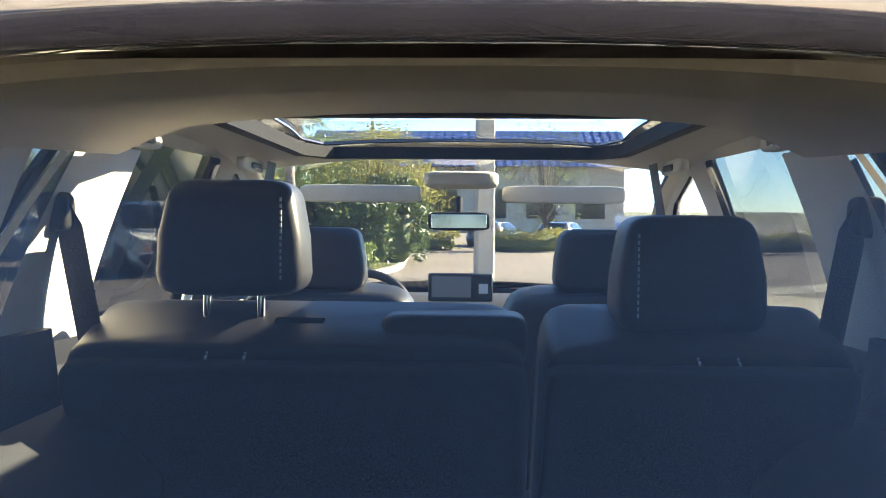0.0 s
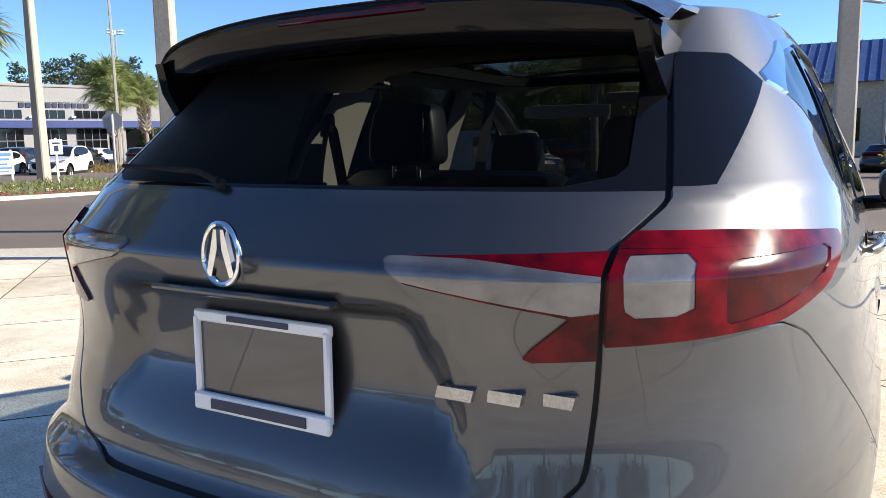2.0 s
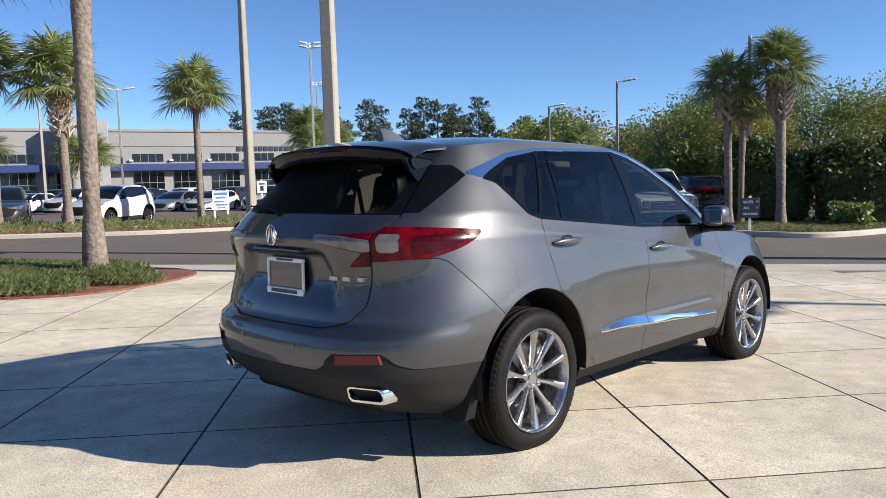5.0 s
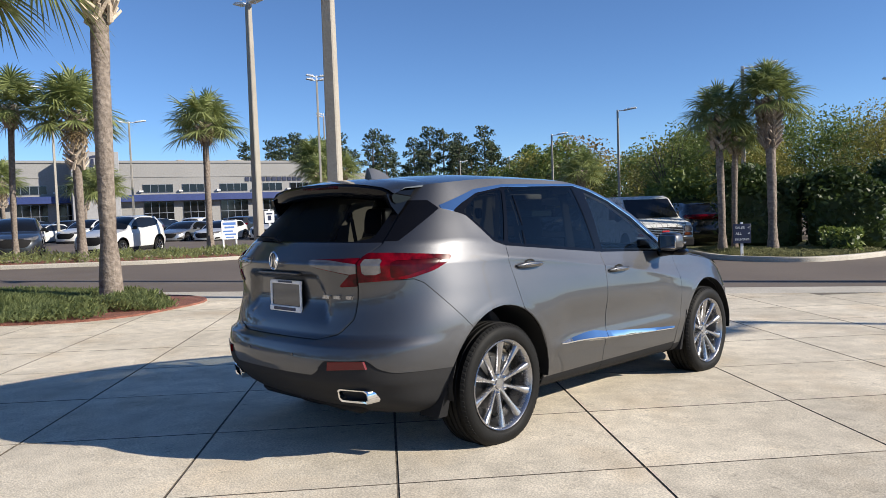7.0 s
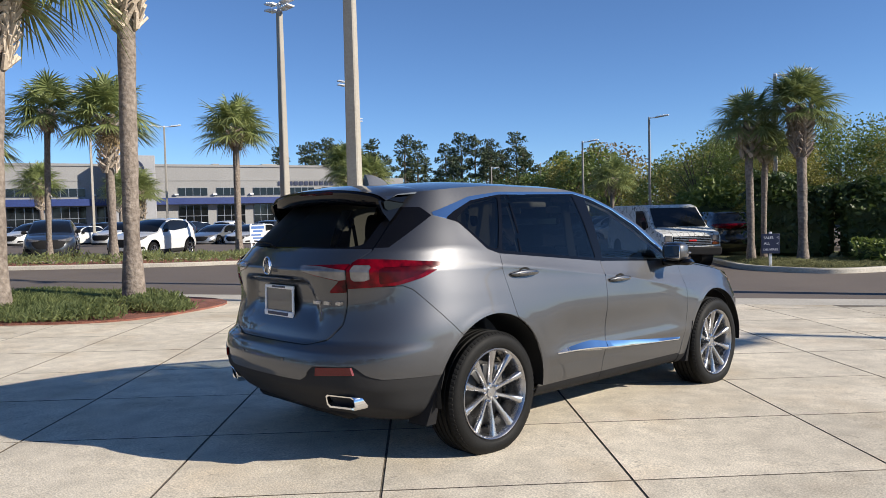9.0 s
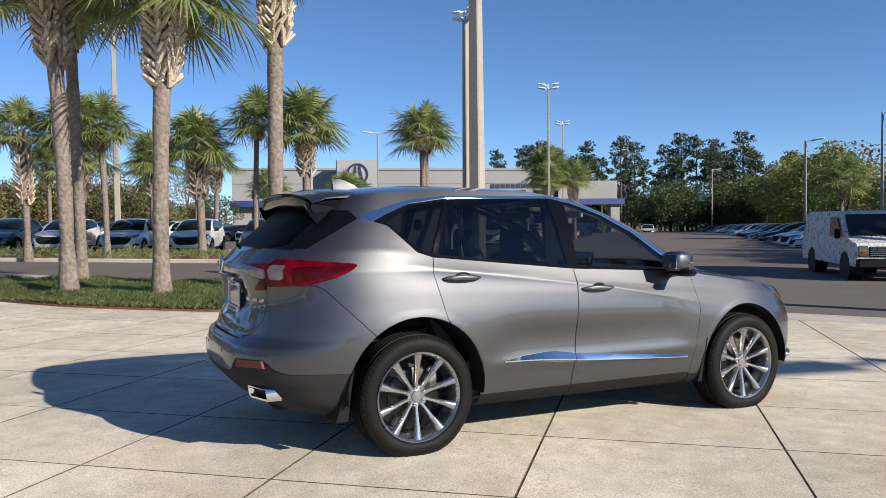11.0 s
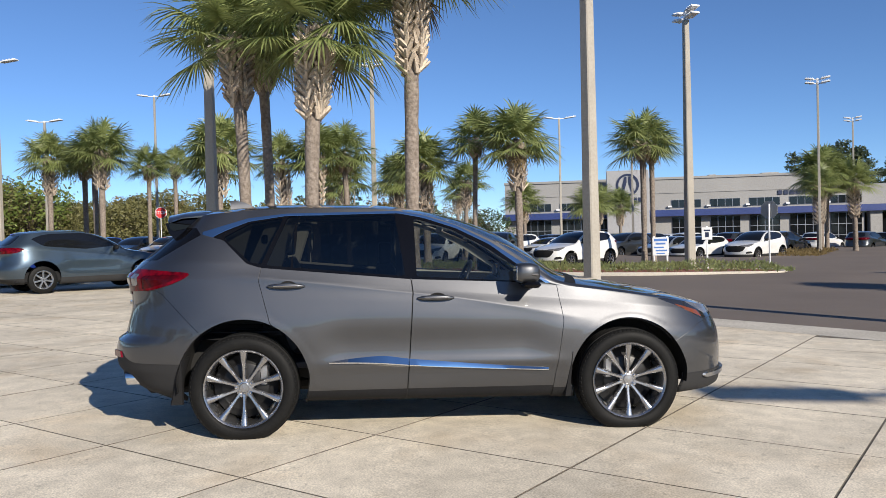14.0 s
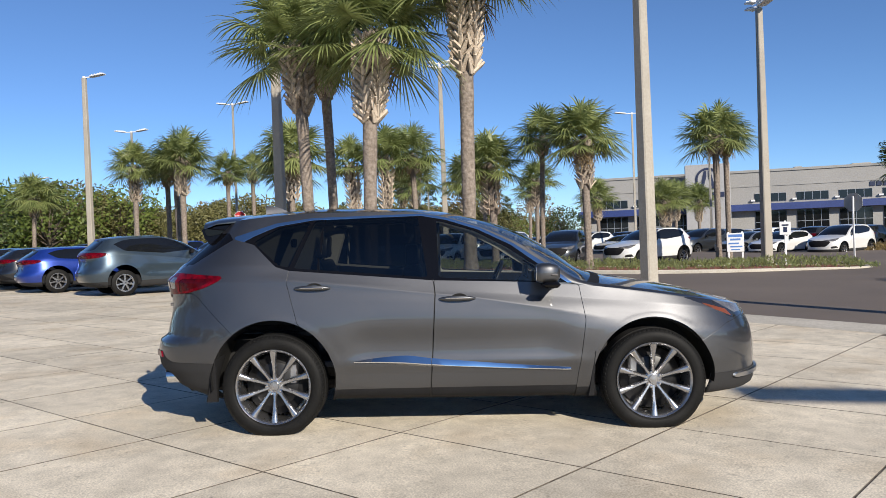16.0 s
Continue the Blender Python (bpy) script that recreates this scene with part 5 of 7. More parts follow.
def pine(seed, height=15.0):
    rnd = random.Random(seed)
    wood, crown = Geo(), Geo()
    wood.tube([(0, 0, -0.3), (0.1, 0, height * 0.5), (0, 0.1, height * 0.97)], [0.24, 0.17, 0.05], 7)
    for k in range(16):
        z = height * (0.55 + 0.43 * k / 16) + rnd.uniform(-0.3, 0.3)
        a, rr = k * 2.4, (2.2 - 1.4 * k / 16) * rnd.uniform(0.6, 1.1)
        tip = Vector((math.cos(a) * rr, math.sin(a) * rr, z + 0.4))
        wood.tube([(0, 0, z - 0.3), tip], [0.05, 0.02], 4, False)
        leaf_cloud(crown, rnd, tip, 0.95 * rnd.uniform(0.7, 1.2), 46, 0.3, 0.6)
    return wood.mesh("trunk", MAT["bark"]), crown


def stand(name, meshes, crown_mat, label, places, category="tree", group="trees"):
    """The same tree at several places: (x, y, scale, turn)."""
    wood, crown = meshes
    crown_mesh = crown.mesh("crown", MAT[crown_mat], False)
    for x, y, s, turn in places:
        root = thing(name, label, category, group, at=(x, y, gz(y)), turn=turn)
        root.scale = (s, s, s)
        part("trunk", wood, None, root)
        part("crown", crown_mesh, None, root)


def ray_place(deg, dist, c=(4.0, 0.0)):
    """A place by its compass angle from +y (towards -x) and distance from the middle of the walk."""
    return c[0] - math.sin(radians(deg)) * dist, c[1] + math.cos(radians(deg)) * dist


rnd = random.Random(77)
spots = lambda degs, near, far, smin, smax: [(*ray_place(d + rnd.uniform(-0.8, 0.8), rnd.uniform(near, far)), rnd.uniform(smin, smax), rnd.uniform(0, 360)) for d in degs]


def treeline(first, last, step, back=0.0, size=1.25):
    """Places along the long row of cars, behind it."""
    out = []
    for k in range(first, last, step):
        off = 5.5 + back + rnd.uniform(0, 5)
        out.append((-21.5 + 0.66 * off - 0.75 * 4.4 * k, 36.0 + 0.75 * off + 0.66 * 4.4 * k, size * (0.62 if k < 4 else 0.8 if k < 8 else 1.0) * rnd.uniform(0.95, 1.3), rnd.uniform(0, 360)))
    return out


oak, oak2, bush_tree = broadleaf(1), broadleaf(2, 6.0, 3.0, 32, 120), broadleaf(3, 4.2, 2.6, 24, 90)
stand("pine_tree", pine(4), "pine", "tall dark pine with a bare trunk and tufted crown", spots([36 + 0.5 * k for k in range(42)], 125, 165, 0.75, 1.1) + spots([53 + 1.4 * k for k in range(5)], 165, 185, 1.1, 1.3) + spots([84, 90, 94, 97], 140, 160, 0.6, 0.75), group="pines")
stand("oak_tree", oak, "leaf_green", "broad green tree at the edge of the parking lot", treeline(0, 24, 2))
stand("oak_tree", broadleaf(13, 6.0, 2.9, 38, 330, 0.08), "leaf_green", "broad green tree beside the parking lot entrance", [(-10.5, 30, 0.85, 10), (-13, 34, 0.95, 60), (-17, 41, 1.0, 200), (-9, 36, 1.0, 130), (-6.0, 31.0, 0.8, 250)])
stand("oak_tree", oak2, "leaf_yellow", "tree with fresh yellow-green spring leaves", treeline(1, 24, 4))
stand("oak_tree", broadleaf(12, 6.0, 2.8, 38, 330, 0.075), "leaf_yellow", "tree with fresh yellow-green spring leaves behind the hedge", [(-8.2, 27.0, 0.72, 80), (-3.2, 27.5, 0.80, 40), (-15.5, 37.5, 0.9, 10)])
stand("oak_tree", broadleaf(6, 6.2, 2.8, 28, 85), "leaf_brown", "tree with brownish spring leaves behind the parking lot", treeline(9, 24, 5) + spots([82, 88, 95, 100, 103.5, 105, 107, 110, 114, 117], 80, 105, 0.9, 1.25))
stand("oak_tree", broadleaf(21, 5.2, 3.2, 34, 240, 0.13), "leaf_olive", "dense olive green tree behind the parking lot", spots([104, 109, 112.5, 115, 118, 121, 125], 80, 92, 1.1, 1.5))
stand("shrub", broadleaf(22, 4.0, 3.0, 30, 200, 0.13), "leaf_olive", "dense low olive green shrubbery behind the parked cars", spots([86 + 1.35 * k for k in range(30)], 80, 92, 1.1, 1.5), "shrub", "shrub belt")
stand("oak_tree", bush_tree, "leaf_green", "low green tree in the belt behind the parking lot", spots([80.5 + 1.5 * k for k in range(34)], 92, 125, 0.9, 1.3) + spots([112, 117, 121, 125], 75, 90, 1.6, 2.0), group="tree belt")
# the last sixteen, from y -30, are unseen, added for the car to reflect
stand("oak_tree", broadleaf(7, 4.6, 2.6, 24, 90), "leaf_dark", "dark green tree in the belt behind the parking lot", spots([80 + 1.8 * k for k in range(28)], 100, 130, 0.9, 1.3) + treeline(3, 24, 4, 5.0, 0.95) + spots([36 + 0.55 * k for k in range(23)], 112, 128, 1.2, 1.9) + spots([49 + 0.8 * k for k in range(14)], 158, 170, 1.8, 2.3) + [(6 * k - 45, -30 - 3 * (k % 3), 1.2 + 0.1 * (k % 4), 50 * k) for k in range(16)], group="tree belt")
stand("bare_tree", broadleaf(9, 6.5, 2.4, 30, 90, 0.1, 0.8), "leaf_green", "sparse tree with bare grey limbs", [(-12.6, 29.0, 0.78, 0), (3.5, 34.0, 0.9, 90), (-3.0, 46.0, 0.8, 20)])


def hedge(name, pts, width, height, mat, label, leaf=0.09, density=260, category="hedge", z0=0.1):
    """A hedge along a line: a dark core under a coat of leaves."""
    rnd2 = random.Random(len(pts) * 7 + int(height * 100))
    leaves = Geo()
    for a, b in zip(pts[:-1], pts[1:]):
        a, b = Vector(a), Vector(b)
        ln = (b - a).length
        for _ in range(int(density * ln)):
            t, w = rnd2.random(), rnd2.uniform(-1, 1)
            p = a.lerp(b, t)
            nrm = Vector((-(b - a).y, (b - a).x)).normalized()
            top = height * (0.86 + 0.34 * noise.noise(Vector((p.x * 0.9, p.y * 0.9, 1.0)))) * (1 - 0.2 * abs(w) ** 3)
            z = top * (rnd2.random() ** 0.6 if abs(w) > 0.62 else rnd2.uniform(0.72, 1.05))
            q = p + nrm * w * width / 2 * (1 + 0.45 * noise.noise(Vector((p.x * 1.3, p.y * 1.3, z * 1.3))))
            leaf_cloud(leaves, rnd2, (q.x, q.y, gz(q.y) + z0 + z), 0.06, 1, leaf)
    # plain dark green boxes, added to fill the hedge behind its leaves
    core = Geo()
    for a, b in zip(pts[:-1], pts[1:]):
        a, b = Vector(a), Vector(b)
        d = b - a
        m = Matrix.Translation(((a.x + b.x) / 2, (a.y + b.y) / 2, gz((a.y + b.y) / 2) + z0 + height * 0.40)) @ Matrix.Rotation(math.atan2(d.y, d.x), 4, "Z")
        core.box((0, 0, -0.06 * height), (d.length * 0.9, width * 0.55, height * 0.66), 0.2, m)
    root = thing(name, label, category, at=(0, 0, 0))
    tagged(part("leaves", leaves, MAT[mat], root, smooth=False), kind="stuff")
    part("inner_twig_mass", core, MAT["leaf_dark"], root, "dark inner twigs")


hedge("hedge", [(-7.0, 21.6), (-4.5, 22.0), (-2.3, 22.8), (-2.6, 27.0)], 2.2, 2.8, "leaf_dark", "tall dense dark green hedge behind the palms", 0.10, 1700)
hedge("hedge", [(-13.5, 31.5), (-9.5, 24.5)], 2.4, 3.0, "leaf_green", "tall loose green hedge beside the parking lot", 0.12, 1100)
hedge("shrub", [(-3.5, 20.3), (-2.5, 20.6)], 1.3, 0.95, "leaf_green", "rounded green shrub at the hedge's foot", 0.08, 700, "shrub")
hedge("hedge", [(-4.5, 33.0), (-0.3, 33.4)], 1.3, 0.95, "leaf_yellow", "clipped yellow-green hedge beyond the road", 0.08, 300)
hedge("hedge", [(0.9, 33.0), (4.4, 33.6)], 1.4, 1.05, "leaf_yellow", "clipped yellow-green hedge beyond the road", 0.08, 300)
hedge("hedge", [(8.0, 33.0), (22.0, 36.0)], 1.4, 1.05, "leaf_yellow", "clipped yellow-green hedge beyond the road", 0.1, 160)


def ground_cover(name, outline_pts, height, count, mat, label, z0, leaf=0.07, keep=lambda x, y: True, floor=0.0):
    """Low juniper over a bed: sprays of short twigs standing up from the soil."""
    rnd3 = random.Random(count)
    xs, ys = [p[0] for p in outline_pts], [p[1] for p in outline_pts]
    a = np.array([(rnd3.uniform(min(xs), max(xs)), rnd3.uniform(min(ys), max(ys))) for _ in range(count * 3)])
    d = inside(outline_pts, a[:, 0], a[:, 1])
    geo, made = Geo(), 0
    for (x, y), e in zip(a, d):
        if e > -0.06 or not keep(x, y) or made >= count:
            continue
        made += 1
        hh = height * (0.45 + 0.75 * max(noise.noise(Vector((x * 0.8, y * 0.8, 3.0))) + 0.5, 0.1)) * min(-e / 0.5 + 0.25, 1)
        for _ in range(5):
            z = rnd3.random() ** 0.6 * hh
            dx, dy, dz = rnd3.gauss(0, 0.5), rnd3.gauss(0, 0.5), rnd3.uniform(0.2, 1)
            w = Vector((dx, dy, dz)).normalized() * leaf * rnd3.uniform(0.7, 1.6)
            s = w.orthogonal().normalized() * leaf * 0.22
            p = Vector((x + rnd3.gauss(0, 0.06), y + rnd3.gauss(0, 0.06), gz(y) + z0 + z))
            geo.add([p - s, p + s, p + w + s * 0.3, p + w - s * 0.3], [(0, 1, 2, 3)])
    return tagged(solid(name, geo, MAT[mat], label, "ground cover", smooth=False), kind="stuff")


ground_cover("juniper", bed_line, 0.21, 20000, "juniper", "low spreading green juniper round the palm trunks", 0.03, 0.055, lambda x, y: not (x > -9.3 and y > 2.0 and noise.noise(Vector((x * 0.7, y * 0.7, 9))) < 0.12) and y - 0.72 * x < 10.2)
ground_cover("juniper", LONG_BED, 0.34, 15000, "juniper", "low green juniper on the long island", 0.1, 0.10)
ground_cover("shrub", [(-33.0, 26.0), (-42.4, 33.4), (-44.2, 31.0), (-34.5, 24.3)], 0.45, 900, "leaf_brown", "low reddish shrubs on a lot island", 0.1, 0.12)
ground_cover("grass_tuft", [(-5.4, 18.3), (-4.4, 17.7), (-3.0, 17.7), (-2.5, 19.0), (-2.1, 21.4), (-3.0, 21.8), (-7.4, 20.9)], 0.10, 3500, "grass", "short dry lawn grass on the verge", 0.1, 0.06)


# ---- light poles, signs, buildings ----
def heading(v):
    return math.degrees(math.atan2(-v[0], v[1]))


def light_pole(x, y, h, base=0.3, top=0.17, heads=2, turn=35.0, square=True, label="", z=None):
    root = thing("light_pole", label or "tall square concrete light pole with two white lamp heads", "light pole", "parking lot lights", at=(x, y, gz(y) if z is None else z), turn=turn)
    shaft = Geo()
    ring = lambda r, zz: [(-r + r * 0.2, -r, zz), (r - r * 0.2, -r, zz), (r, -r + r * 0.2, zz), (r, r - r * 0.2, zz), (r - r * 0.2, r, zz), (-r + r * 0.2, r, zz), (-r, r - r * 0.2, zz), (-r, -r + r * 0.2, zz)]
    shaft.loft([ring(base / 2 + (top - base) / 2 * t, h * t - 0.2 * (t == 0)) for t in (0, 0.25, 0.5, 0.75, 1)], True, True)
    part("pole", shaft, MAT["pole" if square else "steel_pole"], root, "weathered square concrete pole" if square else "grey steel pole", sharp=30)
    for k in range(heads):
        s = 1 if k % 2 == 0 else -1
        lift = 0.25 * (k // 2)
        arm = Geo()
        arm.box((s * 0.22, 0, h + 0.03 + lift), (0.46, 0.07, 0.06), 0.01)
        out, long = (0.44, 0.52) if heads > 2 else (0.78, 0.78)
        if k % 2 == 0:
            arm.box((0, 0, h + 0.02 + lift / 2), (0.12, 0.12, 0.16 + lift), 0.01)
        part("arm", arm, MAT["white_metal"], root)
        head = Geo()
        head.box((0, 0, 0), (long, 0.36, 0.07), 0.02, Matrix.Translation((s * out, 0, h + 0.10 + lift)) @ Matrix.Rotation(radians(-8 * s), 4, "Y"))
        for j in range(4):
            head.box(((-0.24 + 0.16 * j) * long / 0.78, 0, 0.05), (0.03, 0.3, 0.05), 0, Matrix.Translation((s * out, 0, h + 0.10 + lift)) @ Matrix.Rotation(radians(-8 * s), 4, "Y"))
        part("lamp_head", head, MAT["white_metal"], root, "white flat lamp head")
    return root


light_pole(-6.56, 5.73, 10.5, 0.235, 0.125, 2, 30)
light_pole(-22.5, 14.30, 9.75, 0.34, 0.20, 4, 10)
light_pole(-15.5, -2.4, 10.0, 0.30, 0.17, 2, 80)
light_pole(0.32, 13.4, 10.0, 0.34, 0.22, 2, 10)
for x, y, h, n, sq in ((-34.3, -16.7, 10.4, 1, True), (-48.6, -12.8, 11.4, 2, False), (-46.0, -19.1, 9.2, 2, False), (-72.9, -40.1, 8.6, 1, False), (-38.6, 2.2, 11.4, 4, True),
                       (-47.1, 15.4, 9.8, 2, False), (-83.6, 0.1, 9.8, 2, False), (-51.0, 22.0, 8.6, 2, False), (-38.1, 29.2, 10.6, 4, False), (-55.7, 43.1, 11.1, 4, False), (-29.9, 44.3, 7.1, 1, False),
                       (-21.6, 39.8, 7.6, 1, False), (-7.7, 25.3, 6.4, 1, False), (-70.7, 78.5, 9.0, 1, False), (-59.1, 75.3, 8.8, 1, False), (-4.2, 34.0, 6.5, 2, False), (0.8, 40.0, 7.6, 2, False)):
    light_pole(x, y, h, 0.32 if sq else 0.17, 0.2 if sq else 0.12, n, 82 if y < 16 else 60 if x < -35 else 25, sq, "slim grey parking lot light pole with white lamp heads" if not sq else "")
light_pole(12.66, 13.65, 4.72, 0.10, 0.08, 1, -90, True, "square light pole whose shadow falls beside the car").scale = (1.5, 1.5, 1.5)


def text_mesh(body, size, depth, material, parent, name="lettering", label="", m=Matrix()):
    cu = bpy.data.curves.new(name, "FONT")
    cu.body, cu.size, cu.extrude, cu.align_x, cu.align_y = body, size, depth, "CENTER", "CENTER"
    tmp = bpy.data.objects.new(name, cu)
    me = bpy.data.meshes.new_from_object(tmp)
    bpy.data.objects.remove(tmp)
    me.materials.append(material)
    ob = part(name, me, None, parent, label)
    ob.matrix_local = m
    return ob


def stop_sign(x, y, h, face):
    root = thing("stop_sign", "red octagonal stop sign on a slim post", "stop sign", "stop signs", at=(x, y, gz(y)), turn=math.degrees(math.atan2(face[0], -face[1])))
    post = Geo()
    post.box((0, 0.03, h / 2 + 0.1), (0.06, 0.05, h + 0.3), 0.008)
    part("post", post, MAT["white_metal"], root, "white painted post")
    octo = [(0.40 * math.cos(radians(22.5 + 45 * k)), h + 0.40 * math.sin(radians(22.5 + 45 * k))) for k in range(8)]
    back = Geo()
    back.prism(octo, 0.0, 0.012, "y")
    part("plate", back, MAT["sign_grey"], root, "grey sign back", smooth=False)
    rim = Geo()
    rim.prism(octo, -0.006, -0.001, "y")
    part("border", rim, MAT["sign_white"], root, smooth=False)
    red = Geo()
    red.prism([(px * 0.93, h + (pz - h) * 0.93) for px, pz in octo], -0.011, -0.0065, "y")
    part("face", red, MAT["stop_red"], root, "red sign face", smooth=False)
    text_mesh("STOP", 0.30, 0.002, MAT["sign_white"], root, "lettering", "white letters", Matrix.Translation((0, -0.014, h)) @ Matrix.Rotation(radians(90), 4, "X"))


stop_sign(-46.8, -12.1, 3.3, (0.97, 0.25))
stop_sign(-25.0, 18.9, 2.5, (-0.6, 0.8))


def yard_sign(x, y, w, h, z, face, mat, label, bars=(), bar_mat="sign_white", posts=2, words=()):
    root = thing("sign", label, "sign", at=(x, y, gz(y)), turn=math.degrees(math.atan2(face[0], -face[1])))
    for k in range(posts):
        p = Geo()
        px = (k - (posts - 1) / 2) * w * 0.8
        p.box((px, 0.03, (z + h / 2) / 2), (0.07, 0.05, z + h / 2 + 0.1), 0.008)
        part("post", p, MAT["sign_white"], root, "white post")
    b = Geo()
    b.box((0, 0, z), (w, 0.03, h), 0.006)
    part("board", b, MAT[mat], root)
    for bx, bz, bw, bh in bars:
        q = Geo()
        q.box((bx * w, -0.018, z + bz * h), (bw * w, 0.006, bh * h))
        part("bar", q, MAT[bar_mat], root)
    for body, bx, bz, size in words:
        text_mesh(body, size, 0.002, MAT[bar_mat], root, "lettering", "", Matrix.Translation((bx * w, -0.019, z + bz * h)) @ Matrix.Rotation(radians(90), 4, "X"))


yard_sign(-23.1, 13.35, 0.62, 0.72, 1.0, (0.93, -0.36), "sign_white", "white sign with blue unreadable writing on the island", [(0, 0.36, 0.8, 0.14), (0, 0.16, 0.6, 0.1), (-0.1, -0.05, 0.6, 0.08), (0.05, -0.22, 0.7, 0.08), (0, -0.38, 0.5, 0.06)], "sign_blue")
yard_sign(-4.68, 17.88, 0.46, 0.52, 0.70, (0.6, -0.8), "navy", "dark sign SALES and ALL DELIVERIES with white arrows on the verge", [], "sign_white", 1, [("SALES", -0.12, 0.3, 0.095), ("<", 0.38, 0.3, 0.11), ("ALL", -0.2, 0.0, 0.095), ("<", 0.38, 0.0, 0.11), ("DELIVERIES", 0, -0.3, 0.075)])
yard_sign(-23.4, 15.4, 0.4, 0.5, 1.5, (0.93, -0.36), "sign_white", "small white traffic sign on a thin post", [(0, 0.25, 0.6, 0.12), (0, -0.1, 0.35, 0.4)], "navy", 1)
yard_sign(6.6, 31.5, 1.1, 0.9, 1.2, (0, -1), "sign_white", "white and blue sign beyond the hedge", [(0, -0.1, 0.9, 0.55)], "sign_blue", 2)

# showroom building beyond the lot
SHOW_A, SHOW_B = Vector((-95.0, 34.0, 0)), Vector((-84.0, 73.0, 0))
show_turn = math.degrees(math.atan2(SHOW_B.y - SHOW_A.y, SHOW_B.x - SHOW_A.x))
showroom = thing("showroom_building", "white two-storey showroom with a blue band and dark windows", "building", at=(SHOW_A.x, SHOW_A.y, -1.2), turn=show_turn)
SZ = 1.2


def wall_box(name, x0, x1, z0, z1, mat, y0=0.0, y1=-0.3, parent=None, label="", bevel=0.0):
    g = Geo()
    g.box(((x0 + x1) / 2, -(y0 + y1) / 2 * -1, (z0 + z1) / 2 + SZ), (x1 - x0, abs(y1 - y0), z1 - z0), bevel)
    return part(name, g, MAT[mat], parent or showroom, label, smooth=False)


wall_box("wall", -14.0, 32.0, -1.2, 8.5, "white", 0.0, 30.0, label="white stucco wall")
wall_box("wall", 32.0, 41.0, 4.2, 7.0, "white", 0.5, 22.0, label="white canopy wall")
wall_box("parapet", -14.1, 32.1, 8.45, 8.75, "white", -0.15, 30.2, label="pale parapet cap")
wall_box("ledge", -14.0, 32.0, 6.6, 6.75, "white", -0.08, 0.02)
wall_box("canopy_band", -14.2, 41.4, 3.5, 4.35, "blue", -1.2, 0.2, label="deep blue fascia band")
for px in (33.2, 40.2):
    wall_box("column", px - 0.7, px + 0.7, -1.2, 3.5, "white", -0.6, 0.8, label="white canopy column")
wall_box("back_wall", 32.0, 41.0, -1.2, 3.5, "glass_far", 12.0, 12.3, label="dark wall under the canopy")
for k in range(9):
    x0 = -11.4 + 4.92 * k
    if -1.5 < x0 < 4.5:
        continue
    for z0, z1, rows in ((4.62, 5.68, 1), (-0.9, 3.4, 3)):
        win = new("window")
        win.parent = showroom
        tagged(win, "dark window with white mullions")
        g = Geo()
        g.box((x0 + 1.85, -0.02, (z0 + z1) / 2 + SZ), (3.75, 0.14, z1 - z0), 0.02)
        part("frame", g, MAT["sign_grey"], win, smooth=False)
        for j in range(4):
            for r in range(rows):
                g = Geo()
                hh = (z1 - z0) / rows
                g.box((x0 + 0.44 + 0.94 * j, -0.10, z0 + hh * (r + 0.5) + SZ), (0.86, 0.03, hh - 0.08), 0.0)
                part("pane", g, MAT["glass_far"], win, smooth=False)
for k in range(8):
    wall_box("wall_lamp", -7.0 + 4.92 * k, -6.5 + 4.92 * k, 4.7, 4.9, "white_metal", -0.35, 0.0)
for k in range(11):
    wall_box("sign_letter", 21.6 + 0.75 * k, 22.15 + 0.75 * k, 5.95, 6.5, "navy", -0.12, 0.0, label="dark sign letter block")
for k, (w, x0) in enumerate(((1.4, 2), (0.9, 14), (2.2, 21))):
    wall_box("roof_unit", x0, x0 + w, 8.7, 9.3, "steel_pole", 6.0, 7.5, label="grey rooftop unit")
pylon = thing("sign_pylon", "white slab sign with round dark emblem and name bar", "sign", at=(SHOW_A.x, SHOW_A.y, -1.2), turn=show_turn)
g = Geo()
g.box((2.4, -2.6, 5.4), (5.4, 1.6, 10.8), 0.05)
part("slab", g, MAT["bright_white"], pylon, "white slab", smooth=False)
ringg = Geo()
ringg.lathe([(-3.43, 1.18), (-3.50, 1.18), (-3.50, 1.45), (-3.43, 1.45)], 40, "y", (2.4, 0, 8.9))
part("emblem_ring", ringg, MAT["navy"], pylon, "dark emblem ring")
for s in (1, -1):
    leg = Geo()
    leg.prism([(2.4 + s * 0.12, 9.95), (2.4 + s * 0.38, 9.95), (2.4 + s * 0.85, 7.95), (2.4 + s * 0.5, 7.9), (2.4 + s * 0.12, 9.2)], -3.5, -3.42, "y")
    part("emblem_bar", leg, MAT["navy"], pylon, smooth=False)
for k in range(5):
    bar = Geo()
    bar.box((0.75 + 0.82 * k, -3.45, 6.9), (0.66, 0.08, 0.62))
    part("name_bar", bar, MAT["navy"], pylon, smooth=False)

